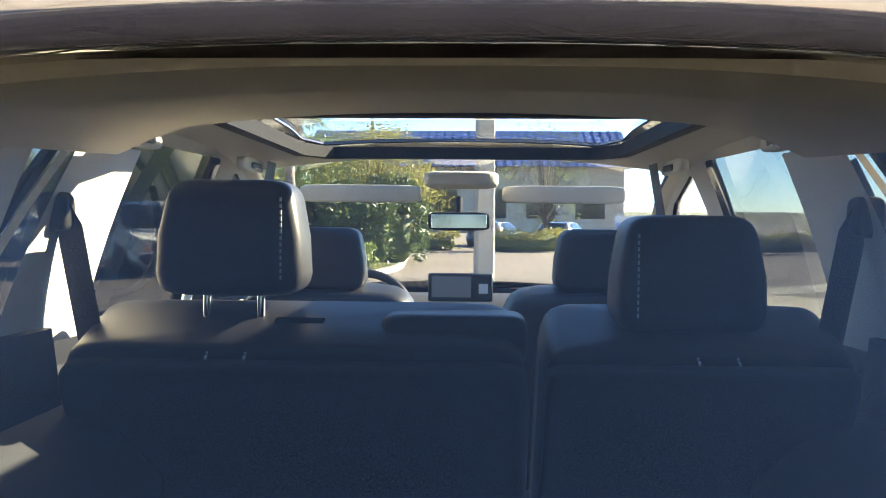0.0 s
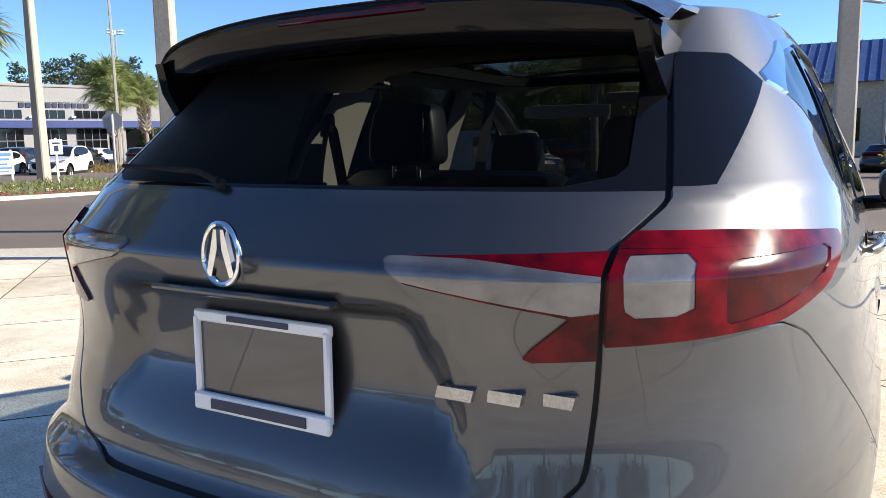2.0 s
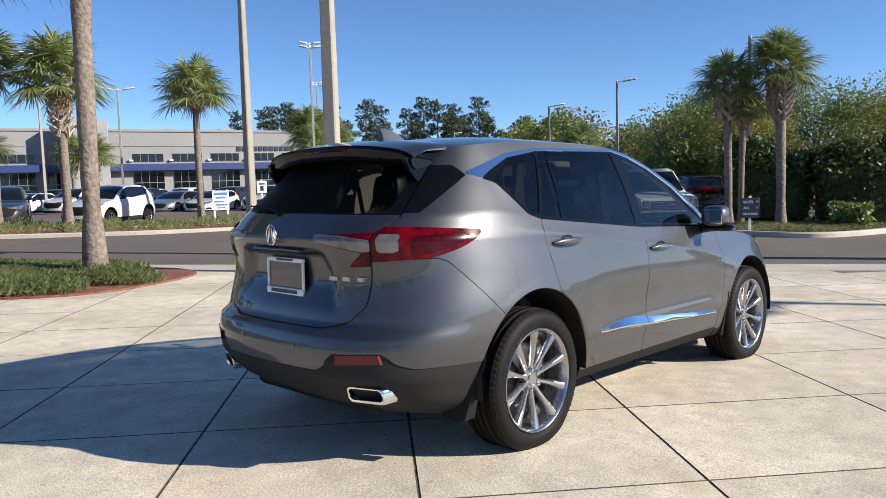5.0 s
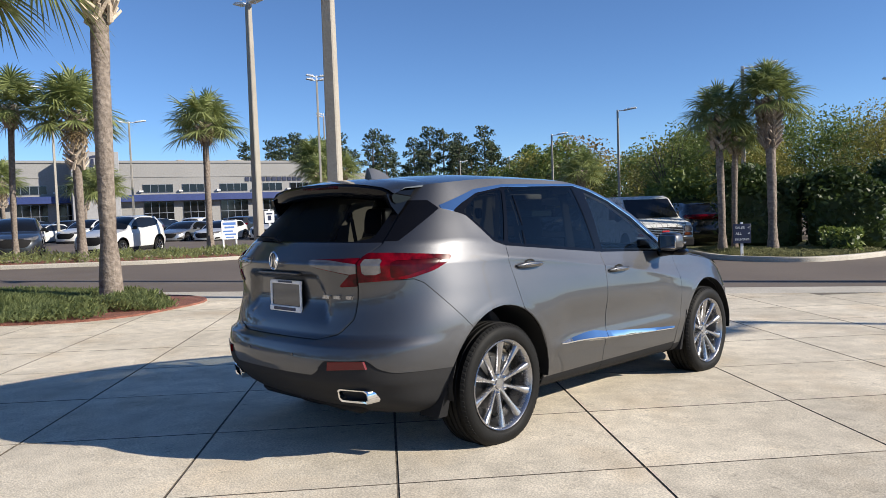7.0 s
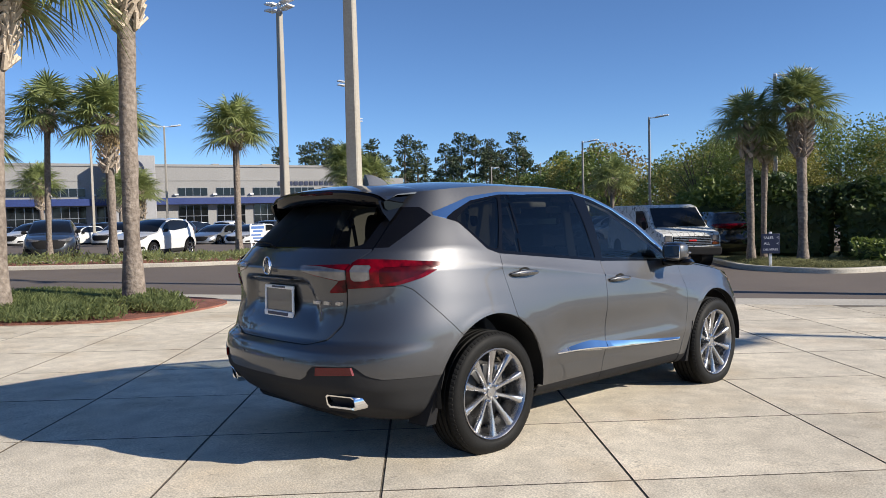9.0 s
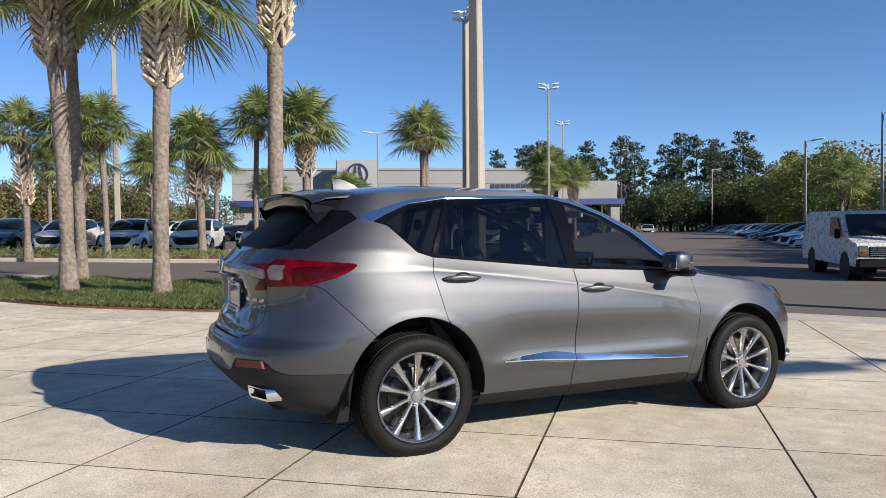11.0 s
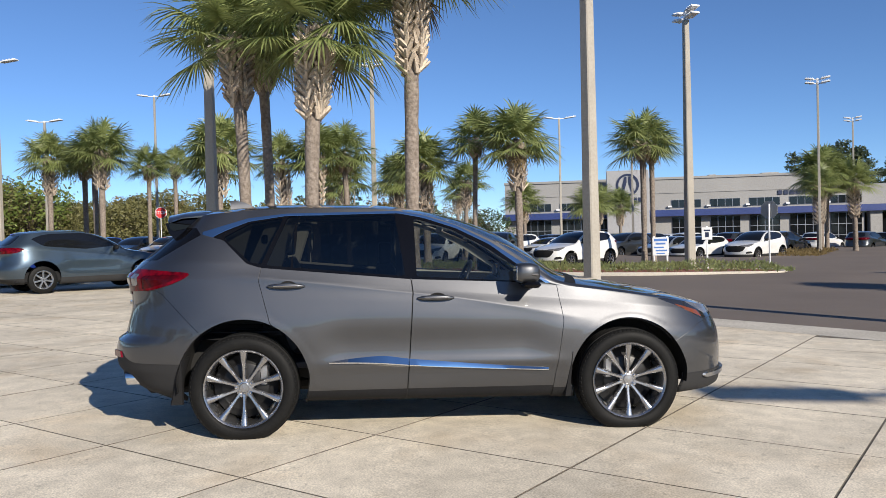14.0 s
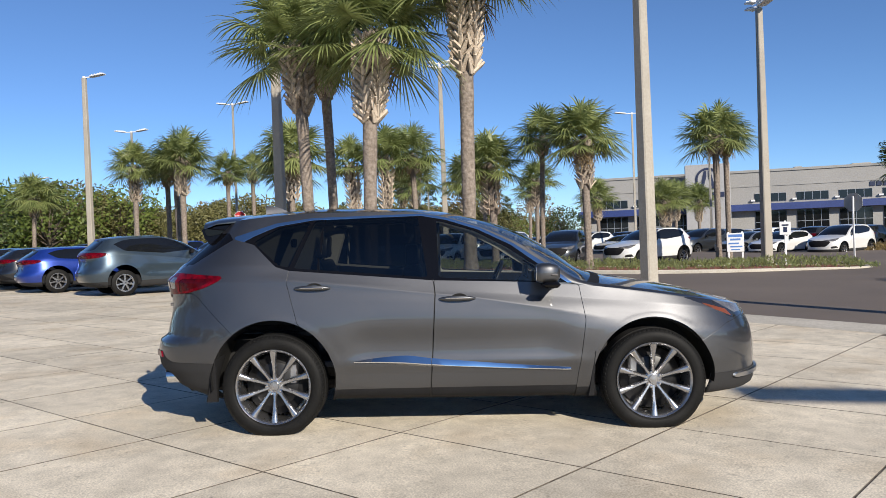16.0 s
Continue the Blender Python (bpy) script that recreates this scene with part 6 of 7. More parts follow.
# service building with a blue roof beyond the road ahead
service = thing("service_building", "tan building with a blue metal roof beyond the road", "building", at=(0.0, 70.0, gz(70)))
g = Geo()
g.box((0, 6, 3.2), (28, 14, 6.8), 0.02)
part("wall", g, MAT["stone"], service, "tan wall", smooth=False)
g = Geo()
g.prism([(-2.0, 6.3), (6.0, 10.2), (14.0, 6.3)], -15.0, 15.0, "x")
part("roof", g, MAT["roof_blue"], service, "blue ribbed metal roof", smooth=False)
for k in range(38):
    g = Geo()
    g.box((-14.7 + 0.79 * k, 2.0, 8.30), (0.06, 8.95, 0.06), 0, None)
    rot = Matrix.Translation((0, 2.0, 8.3)) @ Matrix.Rotation(math.atan(3.9 / 8.0), 4, "X") @ Matrix.Translation((0, -2.0, -8.3))
    g.v = [tuple(rot @ Vector(p)) for p in g.v]
    part("roof_rib", g, MAT["roof_blue"], service, smooth=False)
for k in range(6):
    g = Geo()
    g.box((-11 + 4.4 * k, -1.02, 3.0), (2.6, 0.06, 2.6))
    part("window", g, MAT["glass_far"], service, "dark window", smooth=False)

# ---- parked cars ----
lean_skins = {}


def lot_car(kind, colour):
    """Meshes of a parked car: painted body, dark windows, lamps, lower trim."""
    zs = {"suv": 1.02, "sedan": 0.86}[kind]
    if kind not in lean_skins:
        sk = body_skin(0.32, zs)
        rs = sk.polys
        _, rs = sk.cut(rs, FLANK(lambda x, y, z, st, ac, n: arch_cut(x, y, z / (1 if zs > 1 else 0.97), st, ac, n)))
        sc = lambda poly: [(a, b * zs) for a, b in poly]
        bl, rs = sk.cut(rs, BACK(sc(BACKLIGHT)))
        wins, rs = sk.cut(rs, FLANK(SIDE(sc(DLO_IN[:9] + [(2.2, 1.135), (1.18, 1.225), (1.09, 1.25)]))))
        lp, rs = sk.cut(rs, FLANK(SIDE(sc(LAMP_OUT))))
        hd, rs = sk.cut(rs, FLANK(SIDE(sc(HEADLIGHT))))
        gr, rs = sk.cut(rs, lambda x, y, z, st, ac, n: np.maximum(inside(sc([(-1, 0.53), (0.40, 0.53), (0.53, 0.64), (0.60, 0.78), (0.46, 0.85), (-1, 0.86)]), x, z), 4.2 - y))
        ch, rs = sk.cut(rs, lambda x, y, z, st, ac, n: z - 0.40 * zs)
        fog, rs = sk.cut(rs, lambda x, y, z, st, ac, n: np.maximum(inside(sc([(0.60, 0.42), (0.86, 0.46), (0.84, 0.56), (0.66, 0.55)]), x, z), 4.0 - y))
        scr, rs = sk.cut(rs, TOP(lambda x, y, st, ac: np.maximum(np.maximum(2.34 - st, st - 3.36), ac - 0.92)))
        sk.made = dict(body=rs, window=wins, rear_window=bl, windscreen=scr, tail_lamp=lp, headlamp=hd, grille=gr, side_intake=fog, lower_trim=ch)
        lean_skins[kind] = sk
    sk = lean_skins[kind]
    mats = dict(body=colour, window="glass_far", rear_window="glass_far", windscreen="glass_far", tail_lamp="lamp_red", headlamp="lamp_clear", grille="black_plastic", side_intake="black_plastic", lower_trim="dark_cladding")
    out = []
    for k, p in sk.made.items():
        lamp = k in ("tail_lamp", "headlamp", "window", "side_intake")
        for s in ("right", "left") if lamp else ("both",):
            out.append((k, sk.emit(k, p, MAT[mats[k]], s, 0.004 if lamp else 0.0, 0.0)))
    return out


wheel_tyre, wheel_rim = Geo(), Geo()
wheel_tyre.lathe([(-0.11, 0.24), (-0.115, 0.30), (-0.09, 0.36), (0.09, 0.36), (0.115, 0.30), (0.11, 0.24), (0.0, 0.2), (0.0, 0.0)], 20)
for k in range(7):
    a = 2 * math.pi * k / 7
    wheel_rim.box((0.10, 0, 0.13), (0.025, 0.05, 0.24), 0.006, Matrix.Rotation(a, 4, "X"))
wheel_rim.lathe([(0.09, 0.21), (0.115, 0.235), (0.115, 0.25), (0.10, 0.255)], 20)
LOT_TYRE, LOT_RIM = wheel_tyre.mesh("tyre", MAT["rubber"]), wheel_rim.mesh("rim", MAT["rim"], False)
under_geo = Geo()
under_geo.box((0, 2.4, 0.42), (1.6, 4.0, 0.3), 0.05)
LOT_UNDER = under_geo.mesh("underbody", MAT["black_plastic"], False)
mirror_geo = Geo()
mirror_geo.box((0, 0, 0), (0.20, 0.11, 0.14), 0.04)
mirror_geo.box((-0.10, 0.01, -0.04), (0.12, 0.06, 0.05), 0.015)
LOT_MIRROR = mirror_geo.mesh("mirror", MAT["black_plastic"], False)
lot_models = {}


def park(kind, colour, x, y, turn, label, group="parked cars", z=None):
    key = kind, colour
    m = pose(x, y, gz(y) if z is None else z, 0, 0, turn) @ Matrix.Translation((0, -2.4, 0))
    if key in lot_models:
        ob = copy_thing(lot_models[key], m)
        return tagged(ob, label, "car", group)
    root = thing("car", label, "car", group)
    root.matrix_world = m
    for name, me in lot_car(kind, colour):
        part(name, me, None, root)
    part("underbody", LOT_UNDER, None, root)
    for s in (1, -1):
        wing = part("mirror", LOT_MIRROR, None, root)
        wing.matrix_local = Matrix.Translation((s * 0.98, 2.98, 1.16 * (1.02 if kind == "suv" else 0.86))) @ Matrix.Diagonal((s, 1, 1, 1))
    for s in (1, -1):
        for yy in (1.07, 3.8):
            w = part("tyre", LOT_TYRE, None, root)
            w.matrix_local = Matrix.Translation((s * 0.82, yy, 0.36)) @ Matrix.Diagonal((s, 1, 1, 1))
            part("rim", LOT_RIM, None, w)
    lot_models[key] = root
    return root


NOSE_IN = heading(ACROSS)
NOSE_OUT = heading(-ACROSS)
NAMES = dict(car_white="white", car_black="black", car_grey="dark grey", car_blue="deep blue", car_steel="steel blue", car_silver="silver")


def lot_row(v, us, colours, turn, kinds="suv"):
    r4 = random.Random(int(v * 10))
    for i, u in enumerate(us):
        c = colours[i % len(colours)]
        kd = kinds if isinstance(kinds, str) else kinds[i % len(kinds)]
        x, y, _ = road_point(u, v + r4.uniform(-0.3, 0.3))
        park(kd, c, x, y, turn + r4.uniform(-2, 2), NAMES[c] + " " + ("SUV" if kd == "suv" else "sedan") + " parked in a parking lot row")


lot_row(16.0, [-23.5], ["car_white"], NOSE_OUT)
# the front row follows the long island, noses to the road
r5 = random.Random(31)
for k, c in enumerate(("car_grey", "car_white", "car_white", "car_white", "car_black", "car_blue", "car_black", "car_white", "car_black", "car_blue", "car_black", "car_white", "car_white", "car_black")):
    p = Vector((-29.8, 7.6, 0)) - Vector((0.55, 0.83, 0)) * (3.1 * k + r5.uniform(-0.1, 0.1)) + Vector((0.83, -0.55, 0)) * r5.uniform(-0.3, 0.3)
    park("suv", c, p.x, p.y, heading((0.94, -0.34)) + r5.uniform(-2, 2), NAMES[c] + " SUV parked nose out behind the long island")
lot_row(30.0, [-22.3, -25.6, -28.2, -31.4, -34.6, -37.8, -41.0, -44.2, -47.4], ["car_white", "car_white", "car_silver", "car_grey", "car_white", "car_white", "car_white", "car_black", "car_white"], NOSE_OUT, ["suv", "sedan", "sedan", "suv", "suv", "sedan"])
lot_row(37.0, [-23.8, -27.2, -30.4, -33.6, -36.8, -40.0, -43.2], ["car_black", "car_grey", "car_white", "car_black", "car_grey", "car_black"], NOSE_IN)
lot_row(50.0, [-24, -27.2, -30.4, -33.6, -36.8, -40.0, -43.2, -46.4, -49.6], ["car_grey", "car_white", "car_silver", "car_black"], NOSE_IN)
lot_row(30.5, [-51, -54.2, -57.4, -60.6, -63.8, -67.0], ["car_white", "car_silver", "car_white", "car_grey"], NOSE_OUT)
# the long row along the tree line, noses towards the aisle
ROW = Vector((-0.75, 0.66, 0))
rc = ["car_white", "car_black", "car_grey", "car_white", "car_silver", "car_black", "car_steel", "car_white", "car_grey", "car_black"]
for k in range(30):
    p = Vector((-21.5, 36.0, 0)) + ROW * 2.95 * k
    c = rc[(k * 7 + k // 3) % 10]
    park("suv" if k % 3 else "sedan", c, p.x, p.y, heading((-0.66, -0.75)) + 12 * math.sin(k), NAMES[c] + " car in the long row along the trees")
# cars on the forecourt
for (u, v), kd, c, extra in (((-24.0, -5.4), "suv", "car_steel", "with bright wheels"), ((-27.6, -6.6), "sedan", "car_blue", "seen from behind"), ((-30.7, -7.0), "sedan", "car_black", "seen from behind"), ((-34.0, -7.4), "sedan", "car_black", "seen from behind")):
    x, y, _ = road_point(u, v)
    park(kd, c, x, y, NOSE_IN + 4, NAMES[c] + (" SUV" if kd == "suv" else " sedan") + " parked on the concrete forecourt " + extra, z=gz(y) + 0.02)
park("suv", "car_black", -9.6, 24.6, heading((-0.75, 0.66)), "black SUV parked beside the tall hedge")
park("suv", "car_black", -66.0, 54.0, heading(ALONG), "black SUV beside the showroom canopy")
park("suv", "car_white", -76.0, 72.0, heading((0.7, -0.7)), "white SUV near the canopy")
park("suv", "car_grey", -3.2, 37.5, heading((1, 0.1)), "dark grey SUV parked beyond the road")
for x, y in ((1.5, 39.0), (5.0, 40.0), (9.5, 41.0), (13.0, 42.0)):
    park("sedan", "car_grey", x, y, heading((0.4, 1)), "dark sedan parked beyond the hedge")


def cargo_van(x, y, turn):
    """A white work van with a patchwork wrap, blunt nose and dark bumper."""
    root = thing("van", "white cargo van with grey patchwork wrap and a dark front bumper", "van", at=(x, y, gz(y)), turn=turn)
    root.scale = (0.87, 0.87, 0.87)
    prof = [(-2.75, 0.45), (-2.8, 0.7), (-2.78, 1.3), (-2.6, 2.02), (-2.3, 2.10), (0.9, 2.10), (1.25, 2.02), (1.95, 1.32), (2.75, 1.15), (2.85, 1.0), (2.86, 0.55), (2.7, 0.45)]
    hw = lambda z: 0.99 - 0.12 * max(z - 1.1, 0) ** 1.4
    shell = Geo()
    body = [[(s * hw(z), yy, z) for yy, z in prof] for s in (-1, -0.96, 0.96, 1)]
    body[0] = [(px, yy * 0.985, 1.25 + (z - 1.25) * 0.97) for px, yy, z in body[0]]
    body[3] = [(px, yy * 0.985, 1.25 + (z - 1.25) * 0.97) for px, yy, z in body[3]]
    shell.loft(body, True, True)
    part("body", shell, MAT["camo"], root, "white and grey patchwork panels", sharp=25)
    g = Geo()
    g.add([(-0.82, 1.29, 1.98), (0.82, 1.29, 1.98), (0.90, 1.96, 1.345), (-0.90, 1.96, 1.345)], [(0, 1, 2, 3)])
    g.v = [(px, yy + 0.012, z + 0.012) for px, yy, z in g.v]
    part("windscreen", g, MAT["glass_far"], root, "dark windscreen")
    for s in (1, -1):
        g = Geo()
        g.prism([(0.35, 1.30), (0.40, 1.90), (1.02, 1.90), (1.55, 1.36), (1.5, 1.30)], s * 0.955, s * 0.978, "x")
        part("door_window", g, MAT["glass_far"], root, "dark door window", smooth=False)
        g = Geo()
        g.box((s * 1.08, 1.45, 1.4), (0.16, 0.1, 0.3), 0.03)
        part("mirror", g, MAT["black_plastic"], root, "black mirror")
        g = Geo()
        g.box((s * 0.80, 2.86, 0.98), (0.26, 0.06, 0.2), 0.02)
        part("headlamp", g, MAT["lamp_clear"], root)
        g = Geo()
        g.box((s * 0.80, 2.86, 0.81), (0.26, 0.07, 0.1), 0.02)
        part("turn_lamp", g, MAT["amber"], root, "amber turn lamp")
        for yy in (-1.6, 1.85):
            w = part("tyre", LOT_TYRE, None, root)
            w.matrix_local = Matrix.Translation((s * 0.86, yy, 0.37)) @ Matrix.Diagonal((s * 1.1, 1.03, 1.03, 1))
            part("rim", LOT_RIM, None, w)
            g = Geo()
            g.lathe([(s * 0.60, 0.0), (s * 0.60, 0.46), (s * 0.992, 0.46), (s * 0.992, 0.0)], 24, "x", (0, yy, 0.42))
            part("wheel_arch", g, MAT["seal"], root, "dark wheel arch")
    g = Geo()
    g.box((0, 2.86, 0.9), (1.28, 0.05, 0.30), 0.02)
    part("grille", g, MAT["black_plastic"], root, "black grille")
    for k in range(5):
        g = Geo()
        g.box((0, 2.89, 0.79 + 0.055 * k), (1.24, 0.03, 0.015))
        part("grille_bar", g, MAT["satin"], root)
    g = Geo()
    g.box((0, 2.92, 0.91), (0.26, 0.03, 0.055), 0.01)
    part("badge", g, MAT["stop_red"], root, "red badge plate")
    g = Geo()
    g.box((0, 2.88, 0.56), (1.96, 0.22, 0.28), 0.05)
    part("front_bumper", g, MAT["black_plastic"], root, "dark front bumper")


cargo_van(-8.85, 19.33, heading((0.79, -0.61)))


# ---- car details ----
def detail(name, geo, mat, label="", parent=None, sharp=40):
    return part(name, geo, MAT[mat], parent or suv, label, sharp=sharp)


# roof spoiler over the rear window
sp, sp2 = Geo(), Geo()
for_rings, under = [], []
for k in range(37):
    t = -1 + 2 * k / 36
    e = abs(t)
    x = t * 0.606
    back = 0.452 + 0.055 * e ** 4
    roll = 0.022 * max(0, (e - 0.86) / 0.14) ** 2
    th = 1 - 0.92 * e ** 16
    zr, ze = 1.628 - 0.050 * e ** 2.3 - roll * 0.5, 1.590 - 0.050 * e ** 2.6 - roll
    for_rings.append([(x, 0.86, zr - 0.002), (x, 0.74, zr - 0.002), (x, 0.60, (zr + ze) / 2 + 0.007), (x, back + 0.03, ze + 0.003), (x, back + 0.004, ze - 0.002), (x, back + 0.01, ze - 0.002 - 0.004 * th), (x, 0.60, (zr + ze) / 2 + 0.005 - 0.03 * th), (x, 0.86, zr - 0.004 - 0.026 * th)])
    deep = 0.088 * (1 - 0.35 * e ** 6)
    xu = x * 0.985
    under.append([(xu, back + 0.008, ze - 0.004), (xu, back - 0.004, ze - 0.018), (xu, back + 0.006, ze - deep * 0.8), (xu, back + 0.03, ze - deep), (xu, 0.62, ze - deep * 0.75), (xu, 0.66, ze - 0.02)])
sp.loft(for_rings, True, True)
detail("spoiler", sp, "paint", "grey roof spoiler", tailgate, 50)
sp2.loft(under, True, True)
detail("spoiler_lip", sp2, "black_gloss", "gloss black spoiler underside", tailgate, 50)
for s in (1, -1):
    g = Geo()
    prof = [(0.475, 1.512), (0.60, 1.532), (0.80, 1.550), (0.735, 1.47), (0.63, 1.395), (0.575, 1.375), (0.545, 1.40), (0.500, 1.45)]
    rings = [[(s * (xx + 0.10 * max(0, 1.49 - z) / 0.2 * 0.45), y, z) for y, z in prof] for xx in (0.556, 0.582)]
    g.loft(rings, True, True)
    detail("spoiler_fin", g, "black_gloss", "gloss black side fin", tailgate)
g = Geo()
g.box((0, 0.452, 1.566), (0.36, 0.012, 0.016), 0.004)
detail("brake_lamp", g, "lamp_dark_red", "slim red high brake lamp", tailgate)
# fin aerial
fin = Geo()
fin.loft([[(x * w, y, z) for x, y in ((-1, y0), (-0.6, y0 + ln * 0.3), (0, y0 + ln), (0.6, y0 + ln * 0.3), (1, y0), (0, y0 - 0.005))] for w, y0, ln, z in ((0.035, 0.84, 0.21, 1.630), (0.024, 0.838, 0.16, 1.665), (0.012, 0.836, 0.10, 1.69), (0.004, 0.835, 0.05, 1.702))], True, True)
detail("aerial", fin, "paint", "grey shark-fin aerial", sharp=25)
# rear wiper
g = Geo()
g.tube([(-0.13, 0.225, 1.272), (-0.2, 0.240, 1.288), (-0.47, 0.285, 1.296)], [0.007, 0.006, 0.004], 8)
g.box((-0.13, 0.230, 1.268), (0.030, 0.018, 0.018), 0.007)
detail("rear_wiper", g, "black_plastic", "black rear wiper", tailgate)
# emblem, plate frame, model letters
g = Geo()
ring = [(0.039 * math.cos(a) * (1 - 0.08 * math.sin(a)), 0.050 * math.sin(a)) for a in [2 * math.pi * k / 36 for k in range(36)]]
g.loft([[(x0 * (1 + 0.13 * math.cos(b)), 0.098 + 0.007 * math.sin(b), 1.165 + z0 * (1 + 0.11 * math.cos(b))) for b in [math.pi * j / 4 for j in range(8)]] for x0, z0 in ring + ring[:1]], True)
for s in (1, -1):
    g.prism([(s * 0.004, 1.205), (s * 0.011, 1.205), (s * 0.031, 1.129), (s * 0.020, 1.127), (s * 0.005, 1.173)], 0.092, 0.102, "y")
detail("emblem", g, "chrome", "chrome round emblem", tailgate)
fr = Geo()
for c, sz in (((0, 0.178, 1.035), (0.315, 0.014, 0.022)), ((0, 0.170, 0.876), (0.315, 0.014, 0.034)), ((-0.150, 0.175, 0.955), (0.014, 0.014, 0.16)), ((0.150, 0.175, 0.955), (0.014, 0.014, 0.16))):
    fr.box(c, sz, 0.004)
detail("plate_frame", fr, "sign_white", "white licence plate frame with dark writing bars", tailgate)
g = Geo()
g.box((0, 0.180, 0.955), (0.29, 0.006, 0.145))
detail("plate_panel", g, "paint", "empty grey plate panel", tailgate)
for c, sz in (((0, 0.1615, 0.876), (0.22, 0.003, 0.018)), ((0, 0.1695, 1.036), (0.14, 0.003, 0.010))):
    g = Geo()
    g.box(c, sz)
    detail("writing_bar", g, "navy", "", tailgate)
for k in range(3):
    x0 = 0.385 + 0.072 * k
    g = Geo()
    g.prism([(x0 - 0.033, 0.956), (x0 - 0.028, 0.975), (x0 + 0.033, 0.975), (x0 + 0.028, 0.956)], rear_y(x0, 0.965) - 0.006, rear_y(x0, 0.965) + 0.02, "y")
    detail("model_badge", g, "rim", "plain metal badge bar", tailgate)
# plate lamp ledge
g = Geo()
g.box((0, 0.140, 1.092), (0.40, 0.05, 0.014), 0.005)
detail("handle_strip", g, "paint", "grey ledge over the plate", tailgate)
# reflectors, exhausts, sensors
for s in (1, -1):
    g = Geo()
    g.prism([(0.495, 0.575), (0.50, 0.622), (0.685, 0.630), (0.695, 0.588)], 0, 0.02, "y")
    g.v = [(s * x, rear_y(x, z) - 0.012 + y, z) for x, y, z in g.v]
    detail("reflector", g, "lamp_bright_red", "red rear reflector")
    g = Geo()
    sq = lambda w, h, y: [(s * 0.590 + a * w, y + (-0.004 + a * s * 0.03 - b * 0.008 if y < 0.3 else 0), 0.395 + b * h) for a, b in ((-1, -0.6), (-0.85, -1), (0.85, -1), (1, -0.6), (1, 0.6), (0.85, 1), (-0.85, 1), (-1, 0.6))]
    g.loft([sq(0.090, 0.040, 0.50), sq(0.092, 0.042, 0.197), sq(0.089, 0.039, 0.187), sq(0.079, 0.029, 0.189), sq(0.077, 0.027, 0.45)], True)
    detail("exhaust_tip", g, "chrome", "bright rectangular exhaust tip")
    g = Geo()
    g.loft([sq(0.076, 0.026, 0.25), sq(0.076, 0.026, 0.26)], True, True)
    detail("exhaust_core", g, "seal", "dark exhaust opening")
    for x in (0.22,):
        yy = rear_y(x, 0.64)
        g = Geo()
        g.lathe([(yy - 0.003, 0.0), (yy - 0.003, 0.009), (yy + 0.02, 0.010)], 14, "y", (s * x, 0, 0.64))
        detail("parking_sensor", g, "paint")
    # mud flaps
    for y0, ln in ((0.585, 1), (3.345, 1)):
        g = Geo()
        w0, lean = (0.085, 0.085) if y0 < 1 else (0.05, 0.05)
        rr = []
        for t in (0, 0.04, 0.5, 0.9, 1):
            yy, zz, wd = y0 - 0.025 + lean * t, 0.235 + 0.36 * t, w0 * (1 - 0.85 * t)
            xo = side_x(yy, max(zz, 0.45)) + 0.006 - 0.03 * (1 - t) ** 2
            rr.append([(s * 0.72, yy, zz), (s * (xo - 0.025), yy, zz), (s * xo, yy + 0.012, zz), (s * xo, yy + wd, zz), (s * (xo - 0.02), yy + wd + 0.006, zz), (s * 0.72, yy + 0.03, zz)])
        g.loft(rr, True, True)
        detail("mud_flap", g, "black_plastic", "black mud flap", sharp=30)
    # mirror on a short arm
    g = Geo()
    rings = []
    for t, sx, sz in ((0.0, 0.045, 0.045), (0.12, 0.080, 0.060), (0.45, 0.098, 0.072), (0.8, 0.096, 0.070), (0.97, 0.088, 0.063), (1.0, 0.082, 0.058)):
        yy = 3.125 - 0.165 * t
        rings.append([(s * (0.995 + 0.88 * math.copysign(abs(math.cos(a)) ** 0.6, math.cos(a)) * sx), yy, 1.165 + math.copysign(abs(math.sin(a)) ** 0.6, math.sin(a)) * sz) for a in [2 * math.pi * k / 20 for k in range(20)]])
    g.loft(rings, True, True)
    mirror = detail("mirror", g, "paint", "grey door mirror with black lower shell", sharp=60)
    g = Geo()
    g.box((s * 1.005, 2.957, 1.165), (0.128, 0.008, 0.098), 0.003)
    detail("mirror_glass", g, "chrome", "mirror glass", mirror)
    g = Geo()
    g.box((s * 1.0, 3.06, 1.085), (0.22, 0.12, 0.045), 0.02)
    g.tube([(s * 0.86, 3.09, 1.075), (s * 0.98, 3.06, 1.09)], [0.035, 0.03], 8)
    detail("mirror_arm", g, "black_gloss", "black mirror arm", mirror)
    g = Geo()
    g.box((s * 1.075, 3.08, 1.155), (0.02, 0.05, 0.014), 0.005)
    detail("mirror_lamp", g, "lamp_clear", "", mirror)
    # door handles: a grip over a dark cup
    for name, side, door in parts_of_doors:
        if (side == "right") != (s > 0):
            continue
        cy, cz = (1.365, 1.088) if name == "rear_door" else (2.405, 0.992)
        cx = side_x(cy, cz)
        cup = Geo()
        cup.lathe([(s * (cx - 0.010), 0.0), (s * (cx + 0.0015), 0.050)], 20, "x", (0, cy + 0.01, cz - 0.004))
        cup.v = [(x, cy + (y - cy) * 1.25, cz + (z - cz) * 0.8) for x, y, z in cup.v]
        part("handle_cup", cup, MAT["seal"], door, "dark handle recess")
        grip = Geo()
        rings = []
